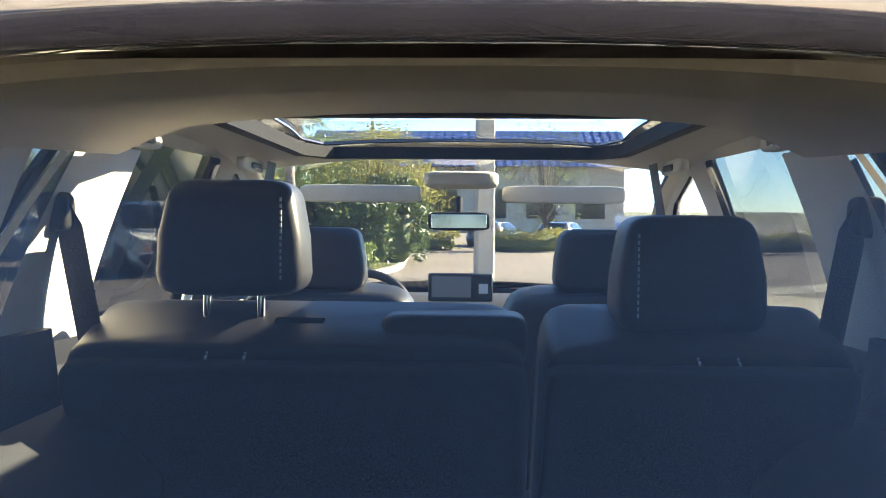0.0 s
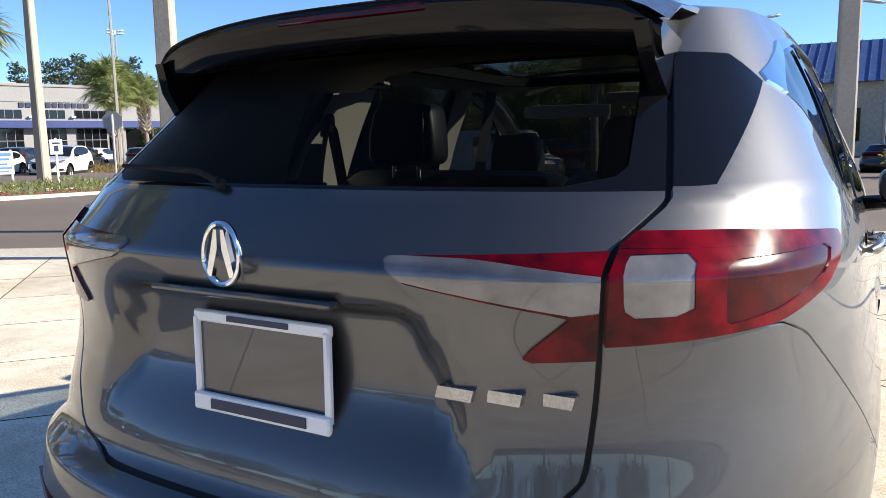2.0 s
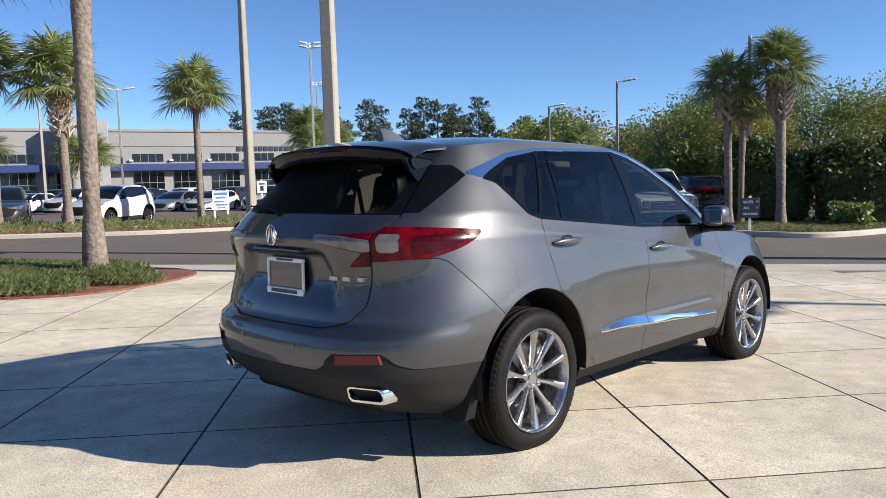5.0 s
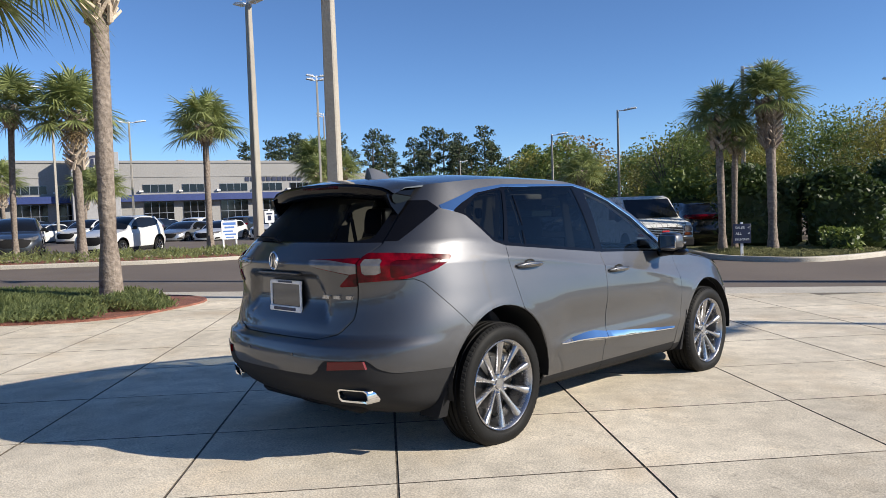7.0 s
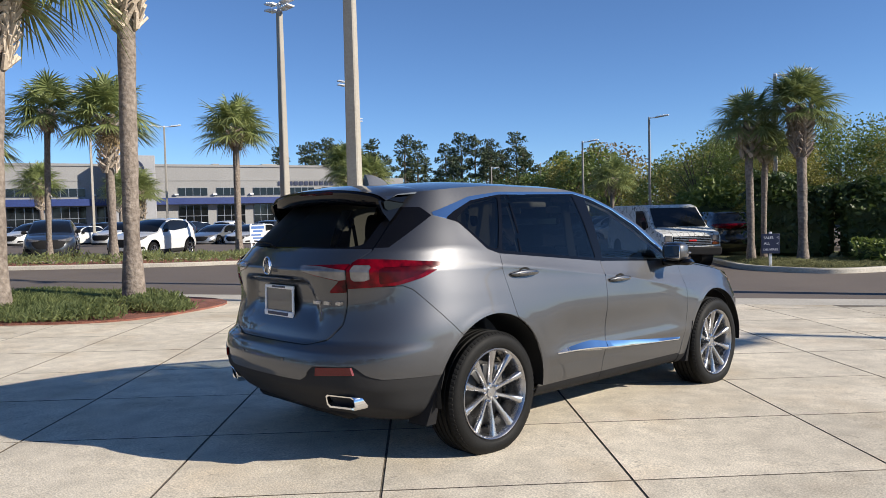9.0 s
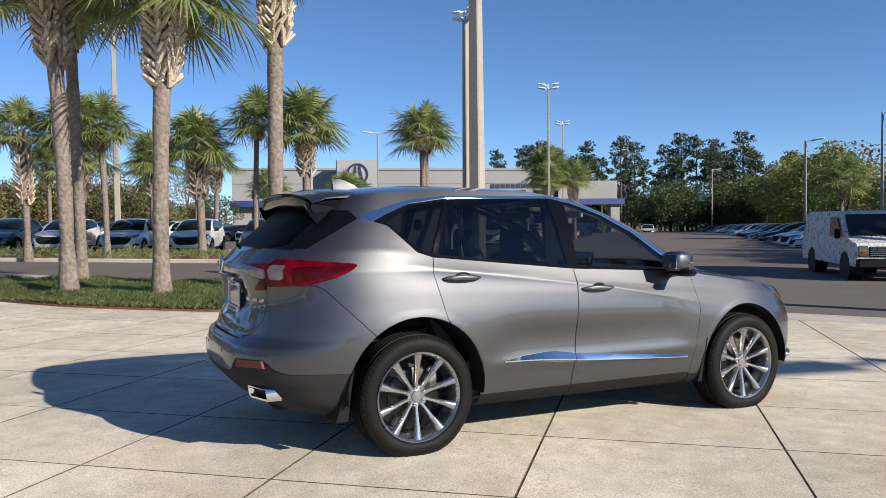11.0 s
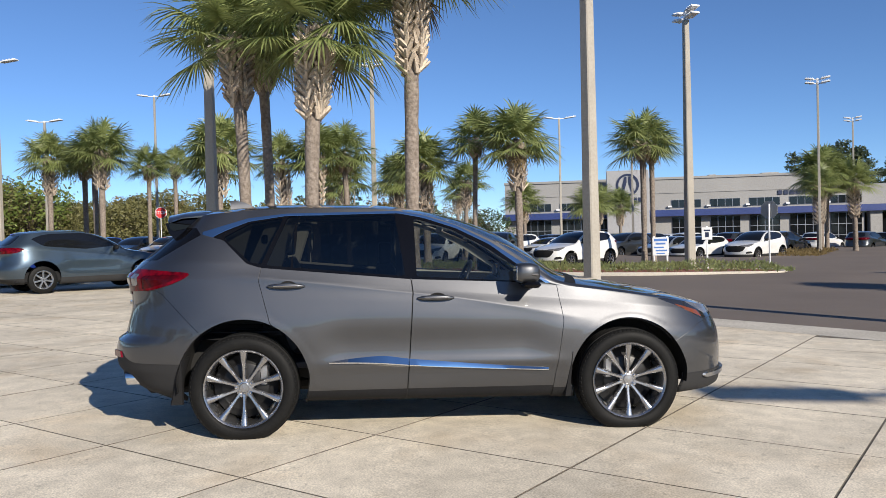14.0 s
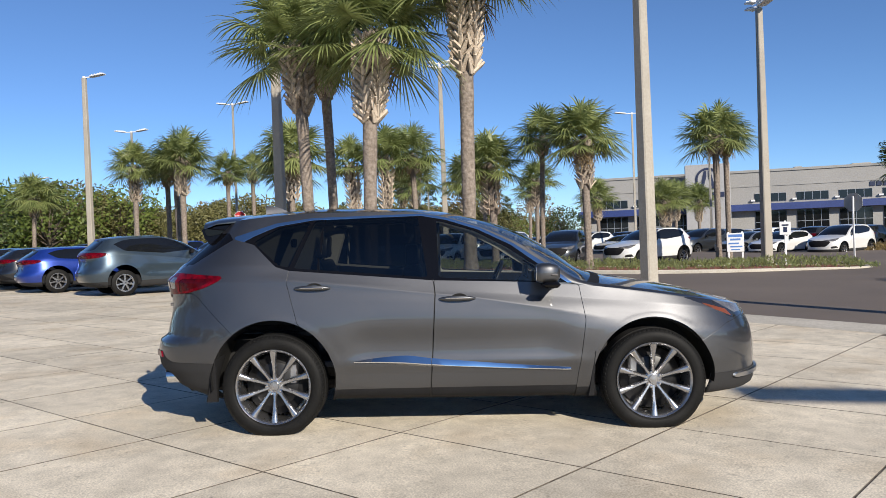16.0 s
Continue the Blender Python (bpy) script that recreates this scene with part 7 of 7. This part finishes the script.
        for t in [k / 10 for k in range(11)]:
            yy = cy - 0.130 + 0.26 * t
            bulge = math.sin(math.pi * t) ** 0.5
            rr, zz = 0.006 + 0.013 * bulge, cz + 0.004 * math.sin(math.pi * t)
            rings.append([(s * (cx + 0.008 + 0.026 * bulge + math.cos(a) * 0.010), yy, zz + math.sin(a) * rr) for a in [2 * math.pi * k / 10 for k in range(10)]])
        grip.loft(rings, True, True)
        part("door_handle", grip, MAT["paint"], door, "grey door handle with chrome insert", sharp=60)
        ins = Geo()
        ins.box((s * (cx + 0.044), cy, cz + 0.004), (0.004, 0.17, 0.006), 0.0015)
        part("handle_insert", ins, MAT["chrome"], door, "chrome strip")
# floor pan closes the body from below
g = Geo()
g.box((0, 2.4, 0.30), (1.0, 4.2, 0.10), 0.03)
g.box((0, 2.43, 0.31), (1.70, 1.7, 0.08), 0.03)
g.tube([(0.35, 0.5, 0.34), (0.35, 1.0, 0.30)], 0.10, 12)
detail("floor_pan", g, "black_plastic", "black underbody pan")


# ---- inside the car ----
def pillow(geo, c, s, e=0.3, m=None, n=14):
    """A stuffed, rounded block: a super-ellipsoid of full size s."""
    pw = lambda v: math.copysign(abs(v) ** e, v)
    rings = []
    for i in range(n + 1):
        a = math.pi * (i / n - 0.5)
        ca, sa = pw(max(math.cos(a), 1e-6)), pw(math.sin(a))
        rings.append([(c[0] + s[0] / 2 * ca * pw(math.cos(b)), c[1] + s[1] / 2 * ca * pw(math.sin(b)), c[2] + s[2] / 2 * sa) for b in [2 * math.pi * k / (2 * n) for k in range(2 * n)]])
    k0 = len(geo.v)
    geo.loft(rings, True)
    if m is not None:
        for i in range(k0, len(geo.v)):
            geo.v[i] = tuple(m @ Vector(geo.v[i]))
    return geo


def inner(name, polys, mat, label, depth=0.03, cutter=None):
    if cutter:
        polys, _ = skin.cut(polys, cutter)
    part(name, skin.emit(name, polys, MAT[mat], "both", -depth, 0.0), None, suv, label)


high = lambda x, y, z, st, ac, n: 1.215 - z
low_side = lambda x, y, z, st, ac, n: z - 1.235
inner("headliner", roof_skin + side_roof + scr_edge, "beige", "pale beige headliner", 0.035)
inner("pillar_trim", pillar + chrome + d_pillar, "beige", "pale beige pillar trim", 0.03)
inner("quarter_trim", quarter, "beige", "pale beige quarter trim", 0.03, high)
inner("side_trim", quarter + bumper + rear_door + front_door + fender, "black_trim", "black side trim", 0.05, low_side)
inner("tailgate_lining", hatch, "black_trim", "black tailgate lining", 0.04)
inner("window_lining", dark_top, "black_trim", "black rear window lining", 0.012)

lean_back = lambda x, y, z: Matrix.Translation((x, y, z)) @ Matrix.Rotation(math.atan2(0.25, 0.62), 4, "X")
for x0, x1, nm in ((-0.625, 0.122, "wide"), (0.140, 0.625, "narrow")):
    seat = new("rear_seat")
    seat.parent = suv
    tagged(seat, "black leather rear seat with carpeted back, " + nm + " section")
    w, cx = x1 - x0, (x0 + x1) / 2
    m = lean_back(cx, 1.25, 0.885)
    g = Geo()
    pillow(g, (0, 0.055, 0), (w, 0.11, 0.64), 0.12, m)
    part("seat_back", g, MAT["carpet"], seat, "charcoal carpeted seat back", sharp=60)
    g = Geo()
    pillow(g, (0, 0.10, 0.01), (w * 0.995, 0.17, 0.665), 0.16, m)
    part("backrest", g, MAT["leather"], seat, "black leather backrest", sharp=60)
    g = Geo()
    for k in range(2):
        for j in range(7):
            g.box((-0.07 + 0.06 * k + (-0.06 if nm == "wide" else 0.06), 0.012 + 0.012 * j, 0.327 + 0.002 * j), (0.003, 0.008, 0.004), 0, m)
    tagged(part("stitching", g, MAT["stitch"], seat, "white stitching", smooth=False), kind="stuff")
    g = Geo()
    pillow(g, (cx, 1.62, 0.66), (w, 0.5, 0.2), 0.25)
    part("cushion", g, MAT["leather"], seat, "black leather cushion", sharp=60)
    # head restraint with posts
    hx, hz = (-0.365, 1.364) if nm == "wide" else (0.378, 1.314)
    g = Geo()
    pillow(g, (hx, 1.245, hz), (0.245, 0.115, 0.175), 0.30)
    g.v = [(hx + (x - hx) * (1 - 1.6 * max(z - hz + 0.02, 0)), y + 0.12 * max(z - hz, 0), z) for x, y, z in g.v]
    hr = part("headrest", g, MAT["leather"], seat, "black leather head restraint", sharp=60)
    for s in (-0.045, 0.045):
        g = Geo()
        g.tube([(hx + s, 1.225, 1.15), (hx + s, 1.235, hz - 0.05)], 0.007, 10)
        part("post", g, MAT["chrome"], hr, "chrome post")
    g = Geo()
    for j in range(13):
        g.box((hx + (0.088 if nm == "wide" else -0.088), 1.1885, hz - 0.058 + 0.0095 * j), (0.0025, 0.003, 0.006), 0)
    tagged(part("stitching", g, MAT["stitch"], hr, "white stitching", smooth=False), kind="stuff")
    # child seat anchor covers low on the back
    for lx in ((-0.36, -0.005) if nm == "wide" else (0.36,)):
        mm = lean_back(lx, 1.25, 0.885)
        g = Geo()
        g.box((0, -0.001, 0.0), (0.062, 0.012, 0.105), 0.008, mm)
        an = part("anchor_cover", g, MAT["black_plastic"], seat, "black anchor cover")
        g = Geo()
        g.box((0, -0.009, -0.026), (0.036, 0.006, 0.046), 0.004, mm)
        part("anchor_label", g, MAT["sign_white"], an, "white anchor label")
g = Geo()
pillow(g, (0.0, 1.235, 1.212), (0.235, 0.10, 0.085), 0.28)
detail("centre_headrest", g, "leather", "low black centre head restraint", sharp=60)

for s in (-1, 1):
    seat = new("front_seat")
    seat.parent = suv
    tagged(seat, "black leather front seat with perforated centre")
    g = Geo()
    pillow(g, (0, 0, 0), (0.50, 0.15, 0.66), 0.3, Matrix.Translation((s * 0.36, 2.12, 0.90)) @ Matrix.Rotation(radians(12), 4, "X"))
    part("backrest", g, MAT["leather"], seat, "", sharp=60)
    for e in (-1, 1):
        g = Geo()
        pillow(g, (0, 0, 0), (0.10, 0.18, 0.5), 0.45, Matrix.Translation((s * 0.36 + e * 0.22, 2.13, 0.88)) @ Matrix.Rotation(radians(12), 4, "X"))
        part("bolster", g, MAT["leather"], seat, "", sharp=60)
    g = Geo()
    pillow(g, (s * 0.36, 2.06, 1.295), (0.215, 0.10, 0.155), 0.32)
    g.v = [(s * 0.36 + (x - s * 0.36) * (1 - 1.7 * max(z - 1.275, 0)), y, z) for x, y, z in g.v]
    hr = part("headrest", g, MAT["leather"], seat, "black leather head restraint", sharp=60)
    g = Geo()
    pillow(g, (s * 0.36, 2.42, 0.62), (0.5, 0.52, 0.18), 0.3)
    part("cushion", g, MAT["leather"], seat, "", sharp=60)
    # sun visor, grab handles, belt, pillars
    g = Geo()
    pillow(g, (s * 0.34, 2.545, 1.475), (0.41, 0.03, 0.055), 0.3)
    detail("sun_visor", g, "beige", "pale beige sun visor folded up", sharp=60)
    for y0 in (1.30, 2.05):
        g = Geo()
        pillow(g, (s * 0.594, y0 + 0.08, 1.535), (0.035, 0.20, 0.04), 0.45)
        grab = detail("grab_handle", g, "beige", "beige grab handle folded against the roof", sharp=60)
        g = Geo()
        pillow(g, (s * 0.581, y0 + 0.08, 1.532), (0.02, 0.10, 0.018), 0.45)
        detail("handle_recess", g, "leather", "dark grip recess", grab, 60)
    g = Geo()
    g.loft([[(s * x + dx, y, z) for dx in (-0.022, 0.022)] for x, y, z in ((0.64, 1.18, 1.42), (0.625, 1.20, 1.38), (0.60, 1.22, 1.20), (0.59, 1.24, 1.05))], False)
    g.v += [(x, y + 0.003, z) for x, y, z in g.v]
    detail("seat_belt", g, "black_trim", "black seat belt strap")
    g = Geo()
    pillow(g, (s * 0.64, 1.19, 1.40), (0.05, 0.04, 0.06), 0.5)
    detail("belt_guide", g, "black_plastic", "black belt guide")
    g = Geo()
    g.loft([[(s * (0.655 - 0.10 * t), 2.17 + dy, 1.02 + 0.53 * t) for dy in (0, 0.10)] for t in (0, 0.5, 1)], False)
    detail("door_pillar_trim", g, "black_trim", "black centre pillar trim")
    # cargo side panel with the wheel bulge
    g = Geo()
    rings = []
    for k in range(13):
        y = 0.50 + 0.70 * k / 12
        bulge = 0.13 * max(0, 1 - ((y - 1.06) / 0.42) ** 2) ** 0.5
        rings.append([(s * 0.70, y, 0.70), (s * (0.60 - bulge), y, 0.74), (s * (0.60 - bulge), y, 0.98), (s * (0.61 - bulge * 0.55), y, 1.06), (s * 0.64, y, 1.10), (s * 0.655, y, 1.225), (s * 0.72, y, 1.235)])
    g.loft(rings, False)
    panel_side = detail("cargo_side_panel", g, "black_trim", "black cargo side panel with wheel bulge", sharp=50)
    g = Geo()
    g.tube([(s * 0.640, 0.70, 1.165), (s * 0.615, 0.70, 1.145), (s * 0.612, 0.74, 1.143), (s * 0.612, 0.80, 1.15), (s * 0.640, 0.82, 1.17)], 0.006, 6)
    g.box((s * 0.647, 0.76, 1.16), (0.01, 0.14, 0.06), 0.004)
    detail("cargo_hook", g, "satin", "metal cargo hook in a black recess", panel_side)
    # windscreen pillar lining
g = Geo()
g.box((0, 0.82, 0.72), (1.10, 0.96, 0.05), 0.01)
detail("cargo_floor", g, "black_trim", "black cargo floor")
g = Geo()
g.box((0, 0.29, 0.745), (0.92, 0.12, 0.05), 0.015)
detail("cargo_sill", g, "black_plastic", "black cargo sill plate")
g = Geo()
g.box((0, 1.95, 0.50), (1.5, 1.6, 0.06), 0.01)
detail("cabin_floor", g, "carpet", "charcoal cabin carpet")
for s in (-1, 1):
    for nm, low_edge, top_edge in (("rear_pillar_lining", ((0.665, 0.50), (0.685, 0.75), (0.685, 1.02)), ((0.575, 0.66), (0.605, 0.86), (0.615, 1.10))),
                                   ("centre_pillar_lining", ((0.675, 1.06), (0.668, 1.18), (0.660, 1.30)), ((0.602, 1.20), (0.600, 1.30), (0.596, 1.41)))):
        g = Geo()
        rows = []
        for t in [k / 8 for k in range(9)]:
            z = 1.20 + 0.31 * t
            row = []
            for (xa, ya), (xb, yb) in zip(low_edge, top_edge):
                row.append((s * (xa + (xb - xa) * t ** 1.5), ya + (yb - ya) * t, z))
            rows.append(row + [(s * (abs(row[-1][0]) + 0.03), row[-1][1] + 0.012, z)])
        g.loft(rows, False)
        detail(nm, g, "beige", "pale beige moulded pillar lining", sharp=60)
# dashboard
g = Geo()
rings = []
for k in range(21):
    x = -0.72 + 1.44 * k / 20
    hood_z = 0.05 * math.exp(-((x + 0.36) / 0.17) ** 2)
    rings.append([(x, 3.55, 1.06), (x, 3.30, 1.095), (x, 3.10, 1.085 + hood_z), (x, 2.98, 1.04 + hood_z), (x, 2.94, 0.98), (x, 2.98, 0.84), (x, 3.05, 0.60), (x, 3.5, 0.55)])
g.loft(rings, True, True)
dash = detail("dashboard", g, "black_trim", "black dashboard with soft upper pad", sharp=50)
g = Geo()
g.box((-0.005, 2.985, 1.145), (0.255, 0.022, 0.112), 0.006)
scr = detail("centre_screen", g, "screen", "wide dark centre display", dash)
g = Geo()
g.box((-0.04, 2.972, 1.148), (0.155, 0.003, 0.082))
detail("map_view", g, "sign_grey", "grey map view", scr)
g = Geo()
g.box((0.085, 2.972, 1.142), (0.036, 0.003, 0.038))
detail("tile_view", g, "sign_white", "white picture tile", scr)
g = Geo()
g.box((0, 2.95, 0.99), (0.30, 0.02, 0.03), 0.006)
detail("air_vent", g, "satin", "metal-edged air vents", dash)
g = Geo()
wheel_m = Matrix.Translation((-0.36, 2.74, 1.04)) @ Matrix.Rotation(radians(-24), 4, "X")
pts = [wheel_m @ Vector((0.185 * math.cos(a), 0, 0.185 * math.sin(a))) for a in [2 * math.pi * k / 40 for k in range(41)]]
g.tube(pts, 0.016, 10, False)
wheel_ob = detail("steering_wheel", g, "leather", "black leather steering wheel", sharp=70)
g = Geo()
pillow(g, (0, 0.01, 0), (0.17, 0.06, 0.12), 0.4, wheel_m)
g.box((-0.11, 0.01, 0), (0.16, 0.02, 0.035), 0.008, wheel_m)
g.box((0.11, 0.01, 0), (0.16, 0.02, 0.035), 0.008, wheel_m)
g.box((0, 0.01, -0.10), (0.04, 0.02, 0.15), 0.008, wheel_m)
detail("wheel_hub", g, "black_trim", "", wheel_ob, 60)
# mirror, console, sunroof frame, dome lamp
g = Geo()
pillow(g, (-0.01, 2.75, 1.39), (0.225, 0.04, 0.062), 0.35)
g.tube([(-0.01, 2.76, 1.41), (-0.01, 2.80, 1.47)], 0.012, 8)
detail("rear_view_mirror", g, "black_plastic", "black rear-view mirror", sharp=60)
g = Geo()
g.box((-0.01, 2.728, 1.39), (0.20, 0.004, 0.046), 0.001)
detail("mirror_glass", g, "chrome", "mirror glass")
g = Geo()
pillow(g, (0, 2.48, 1.515), (0.24, 0.22, 0.05), 0.4)
detail("overhead_console", g, "beige", "beige overhead console", sharp=60)
g = Geo()
loop = [(-0.43, 1.32), (0.43, 1.32), (0.47, 1.40), (0.47, 2.14), (0.40, 2.25), (-0.40, 2.25), (-0.47, 2.14), (-0.47, 1.40)]
rim_in = [(x * 0.93, 1.78 + (y - 1.78) * 0.94) for x, y in loop]
rings = [[(x, y, 1.590), (x, y, 1.562), (a, b, 1.562), (a, b, 1.595)] for (x, y), (a, b) in zip(loop, rim_in)]
g.loft(rings + [rings[0]], False)
detail("sunroof_frame", g, "black_plastic", "black sunroof frame")
g = Geo()
g.box((0, 0.80, 1.560), (0.10, 0.045, 0.012), 0.004)
detail("dome_lamp", g, "lamp_clear", "small clear dome lamp lens")
# padded beige roof edge above the tailgate opening
g = Geo()
rings = []
for k in range(21):
    t = -1 + 2 * k / 20
    e = abs(t)
    x, z = t * 0.60, 1.548 - 0.045 * e ** 2.4 - 0.10 * max(e - 0.82, 0) * 5 * 0.3
    rings.append([(x, 0.70 - 0.02 * e, z + 0.012), (x, 0.71 - 0.02 * e, z - 0.020), (x, 0.78, z - 0.030), (x, 1.0, z + 0.004), (x, 1.32, z + 0.02)])
g.loft(rings, False)
detail("roof_edge_trim", g, "beige", "pale beige roof edge trim", sharp=60)


# the body sits a little lower over its wheels
drop = keyed([(0.42, 0.0), (0.50, 0.024), (0.60, 0.036), (1.20, 0.038), (1.40, 0.022), (1.60, 0.012), (1.80, 0.012)])
for ob in suv.children_recursive:
    if ob.type != "MESH" or ob.parent.name.startswith("wheel"):
        continue
    co = np.zeros(len(ob.data.vertices) * 3)
    ob.data.vertices.foreach_get("co", co)
    co[2::3] -= [drop(h) for h in co[2::3]]
    ob.data.vertices.foreach_set("co", co)
    ob.data.update()


# ---- loose mats in the cargo space ----
def ribbed_mat(name, label, w, d, m, letters=True, rim=0.035):
    root = thing(name, label, "floor mat", "rubber mats")
    root.matrix_world = m
    g = Geo()
    g.box((0, 0, 0), (w, d, 0.008), 0.003)
    part("sheet", g, MAT["black_plastic"], root, "black rubber sheet")
    nrib = int(w / 0.04)
    for k in range(nrib):
        g = Geo()
        g.box((-w / 2 + 0.04 + (w - 0.08) * k / (nrib - 1), 0, 0.007), (0.012, d * 0.84, 0.008), 0.002)
        part("rib", g, MAT["black_plastic"], root)
    for c, s in (((0, d / 2 - 0.01, rim / 2), (w, 0.02, rim)), ((0, -d / 2 + 0.01, rim / 2), (w, 0.02, rim)), ((w / 2 - 0.01, 0, rim / 2), (0.02, d, rim)), ((-w / 2 + 0.01, 0, rim / 2), (0.02, d, rim))):
        g = Geo()
        g.box(c, s, 0.006)
        part("rim", g, MAT["black_plastic"], root)
    if letters:
        for k in range(3):
            g = Geo()
            g.box((-0.06 + 0.06 * k, -d / 2 + 0.07, 0.012), (0.045, 0.022, 0.003))
            part("name_bar", g, MAT["sign_white"], root, "white name bar")
    return root


base_m = suv.matrix_world
ribbed_mat("cargo_mat", "black ribbed rubber cargo mat covering the cargo floor", 1.02, 0.82, base_m @ pose(0, 0.74, 0.716))
ribbed_mat("floor_mat", "black rubber floor mat lying flat in the stack", 0.62, 0.50, base_m @ pose(0.02, 0.80, 0.759, 2, 3, 12))
ribbed_mat("floor_mat", "black rubber floor mat tilted on the stack", 0.66, 0.48, base_m @ pose(-0.18, 0.80, 0.799, 4, -5, -14))
ribbed_mat("floor_mat", "black rubber floor mat on top of the stack", 0.62, 0.46, base_m @ pose(-0.20, 0.83, 0.844, 6, 4, -8), rim=0.05)


# ---- concrete slabs ----
A_LINES = [-1.60, -0.40, 0.76, 2.08, 3.55, 4.92]
B_LINES = [0.57, -0.60]
SKEW = 0.05                           # the cross joints run a little askew
a_all = [A_LINES[0] - 1.25 * k for k in range(16, 0, -1)] + A_LINES + [A_LINES[-1] + 1.25 * k for k in range(1, 9)]
b_all = [B_LINES[1] - 1.2 * k for k in range(12, 0, -1)] + [B_LINES[1], B_LINES[0]] + [B_LINES[0] + 1.2 * k for k in range(1, 18)]
slab_rnd = random.Random(5)
slab_meshes = {}
rest_slabs = Geo()


def slab_geo(w, d, tx=0.0, ty=0.0):
    g = Geo()
    h, b = 0.06, 0.0006
    low = [(-w / 2, -d / 2), (w / 2, -d / 2), (w / 2, d / 2), (-w / 2, d / 2)]
    top = [(x - math.copysign(b, x), y - math.copysign(b, y)) for x, y in low]
    vs = [(x, y, -h) for x, y in low] + [(x, y, -b * 0.6) for x, y in low] + [(x, y, 0) for x, y in top]
    fs = [(8, 9, 10, 11)] + [(i, (i + 1) % 4, 4 + (i + 1) % 4, 4 + i) for i in range(4)] + [(4 + i, 4 + (i + 1) % 4, 8 + (i + 1) % 4, 8 + i) for i in range(4)]
    return g.add([(x, y + SKEW * x, z) for x, y, z in vs], fs)


def dark_sides(me):
    """Dirt clings to the slabs' edges: all faces but the tops take the joint's material."""
    me.materials.append(MAT["joint"])
    me.polygons.foreach_set("material_index", [int(i % 9 > 0) for i in range(len(me.polygons))])
    return me


slab_tilt = Matrix.Rotation(-math.atan(SLOPE), 4, "X")
slab_turn = Matrix.Rotation(math.atan2(SLAB_A.y, SLAB_A.x), 4, "Z")
slabs = []
for a0, a1 in zip(a_all[:-1], a_all[1:]):
    for b0, b1 in zip(b_all[:-1], b_all[1:]):
        c = SLAB_A * (a0 + a1) / 2 + SLAB_B * ((b0 + b1) / 2 - SKEW * ((a0 + a1) / 2 - 1.5))
        if (c - EDGE).dot(ACROSS) > -0.75:
            continue
        slabs.append(((c - Vector((0.5, 1.5, 0))).length, c, round(a1 - a0 - 0.014, 3), round(b1 - b0 - 0.012, 3)))
slabs.sort(key=lambda s: s[0])
near = 0
for dist, c, w, d in slabs:
    lift = slab_rnd.uniform(-0.0006, 0.0006)
    m = Matrix.Translation((c.x, c.y, gz(c.y) + lift)) @ slab_tilt @ slab_turn
    if near < 300:
        near += 1
        if (w, d) not in slab_meshes:
            slab_meshes[w, d] = dark_sides(slab_geo(w, d).mesh("slab", MAT["concrete"], False))
        ob = part("slab", slab_meshes[w, d], None, forecourt)
        ob.matrix_world = m
    else:
        g = slab_geo(w, d)
        rest_slabs.add(g.v, g.f, m)
# far paving goes on in larger bays
far_bays = Geo()
for i in range(-16, 14):
    for j in range(1, 16):
        u, v = i * 3.6, -j * 3.6
        c = Vector(road_point(u, v))
        av, bv = c.dot(SLAB_A), c.dot(SLAB_B)
        if a_all[0] - 1.2 < av < a_all[-1] + 1.2 and b_all[0] - 1.2 < bv < b_all[-1] + 1.2:
            continue
        g = slab_geo(3.58, 3.58)
        far_bays.add(g.v, g.f, Matrix.Translation((c.x, c.y, gz(c.y) - 0.004)) @ slab_tilt @ Matrix.Rotation(math.atan2(ALONG.y, ALONG.x), 4, "Z"))
tagged(part("slabs", dark_sides(rest_slabs.mesh("slabs", MAT["concrete"], False)), None, forecourt, "pale concrete slabs"), kind="stuff")
tagged(part("far_bays", dark_sides(far_bays.mesh("far_bays", MAT["concrete"], False)), None, forecourt, "pale concrete bays"), kind="stuff")
gutter = Geo()
gutter.prism([road_point(-60, -0.02)[:2], road_point(45, -0.02)[:2], road_point(45, -1.0)[:2], road_point(-60, -1.0)[:2]], -0.1, 0.002, "z")
part("edge_band", draped(gutter), MAT["kerb"], forecourt, "plain concrete edge band along the road", smooth=False)
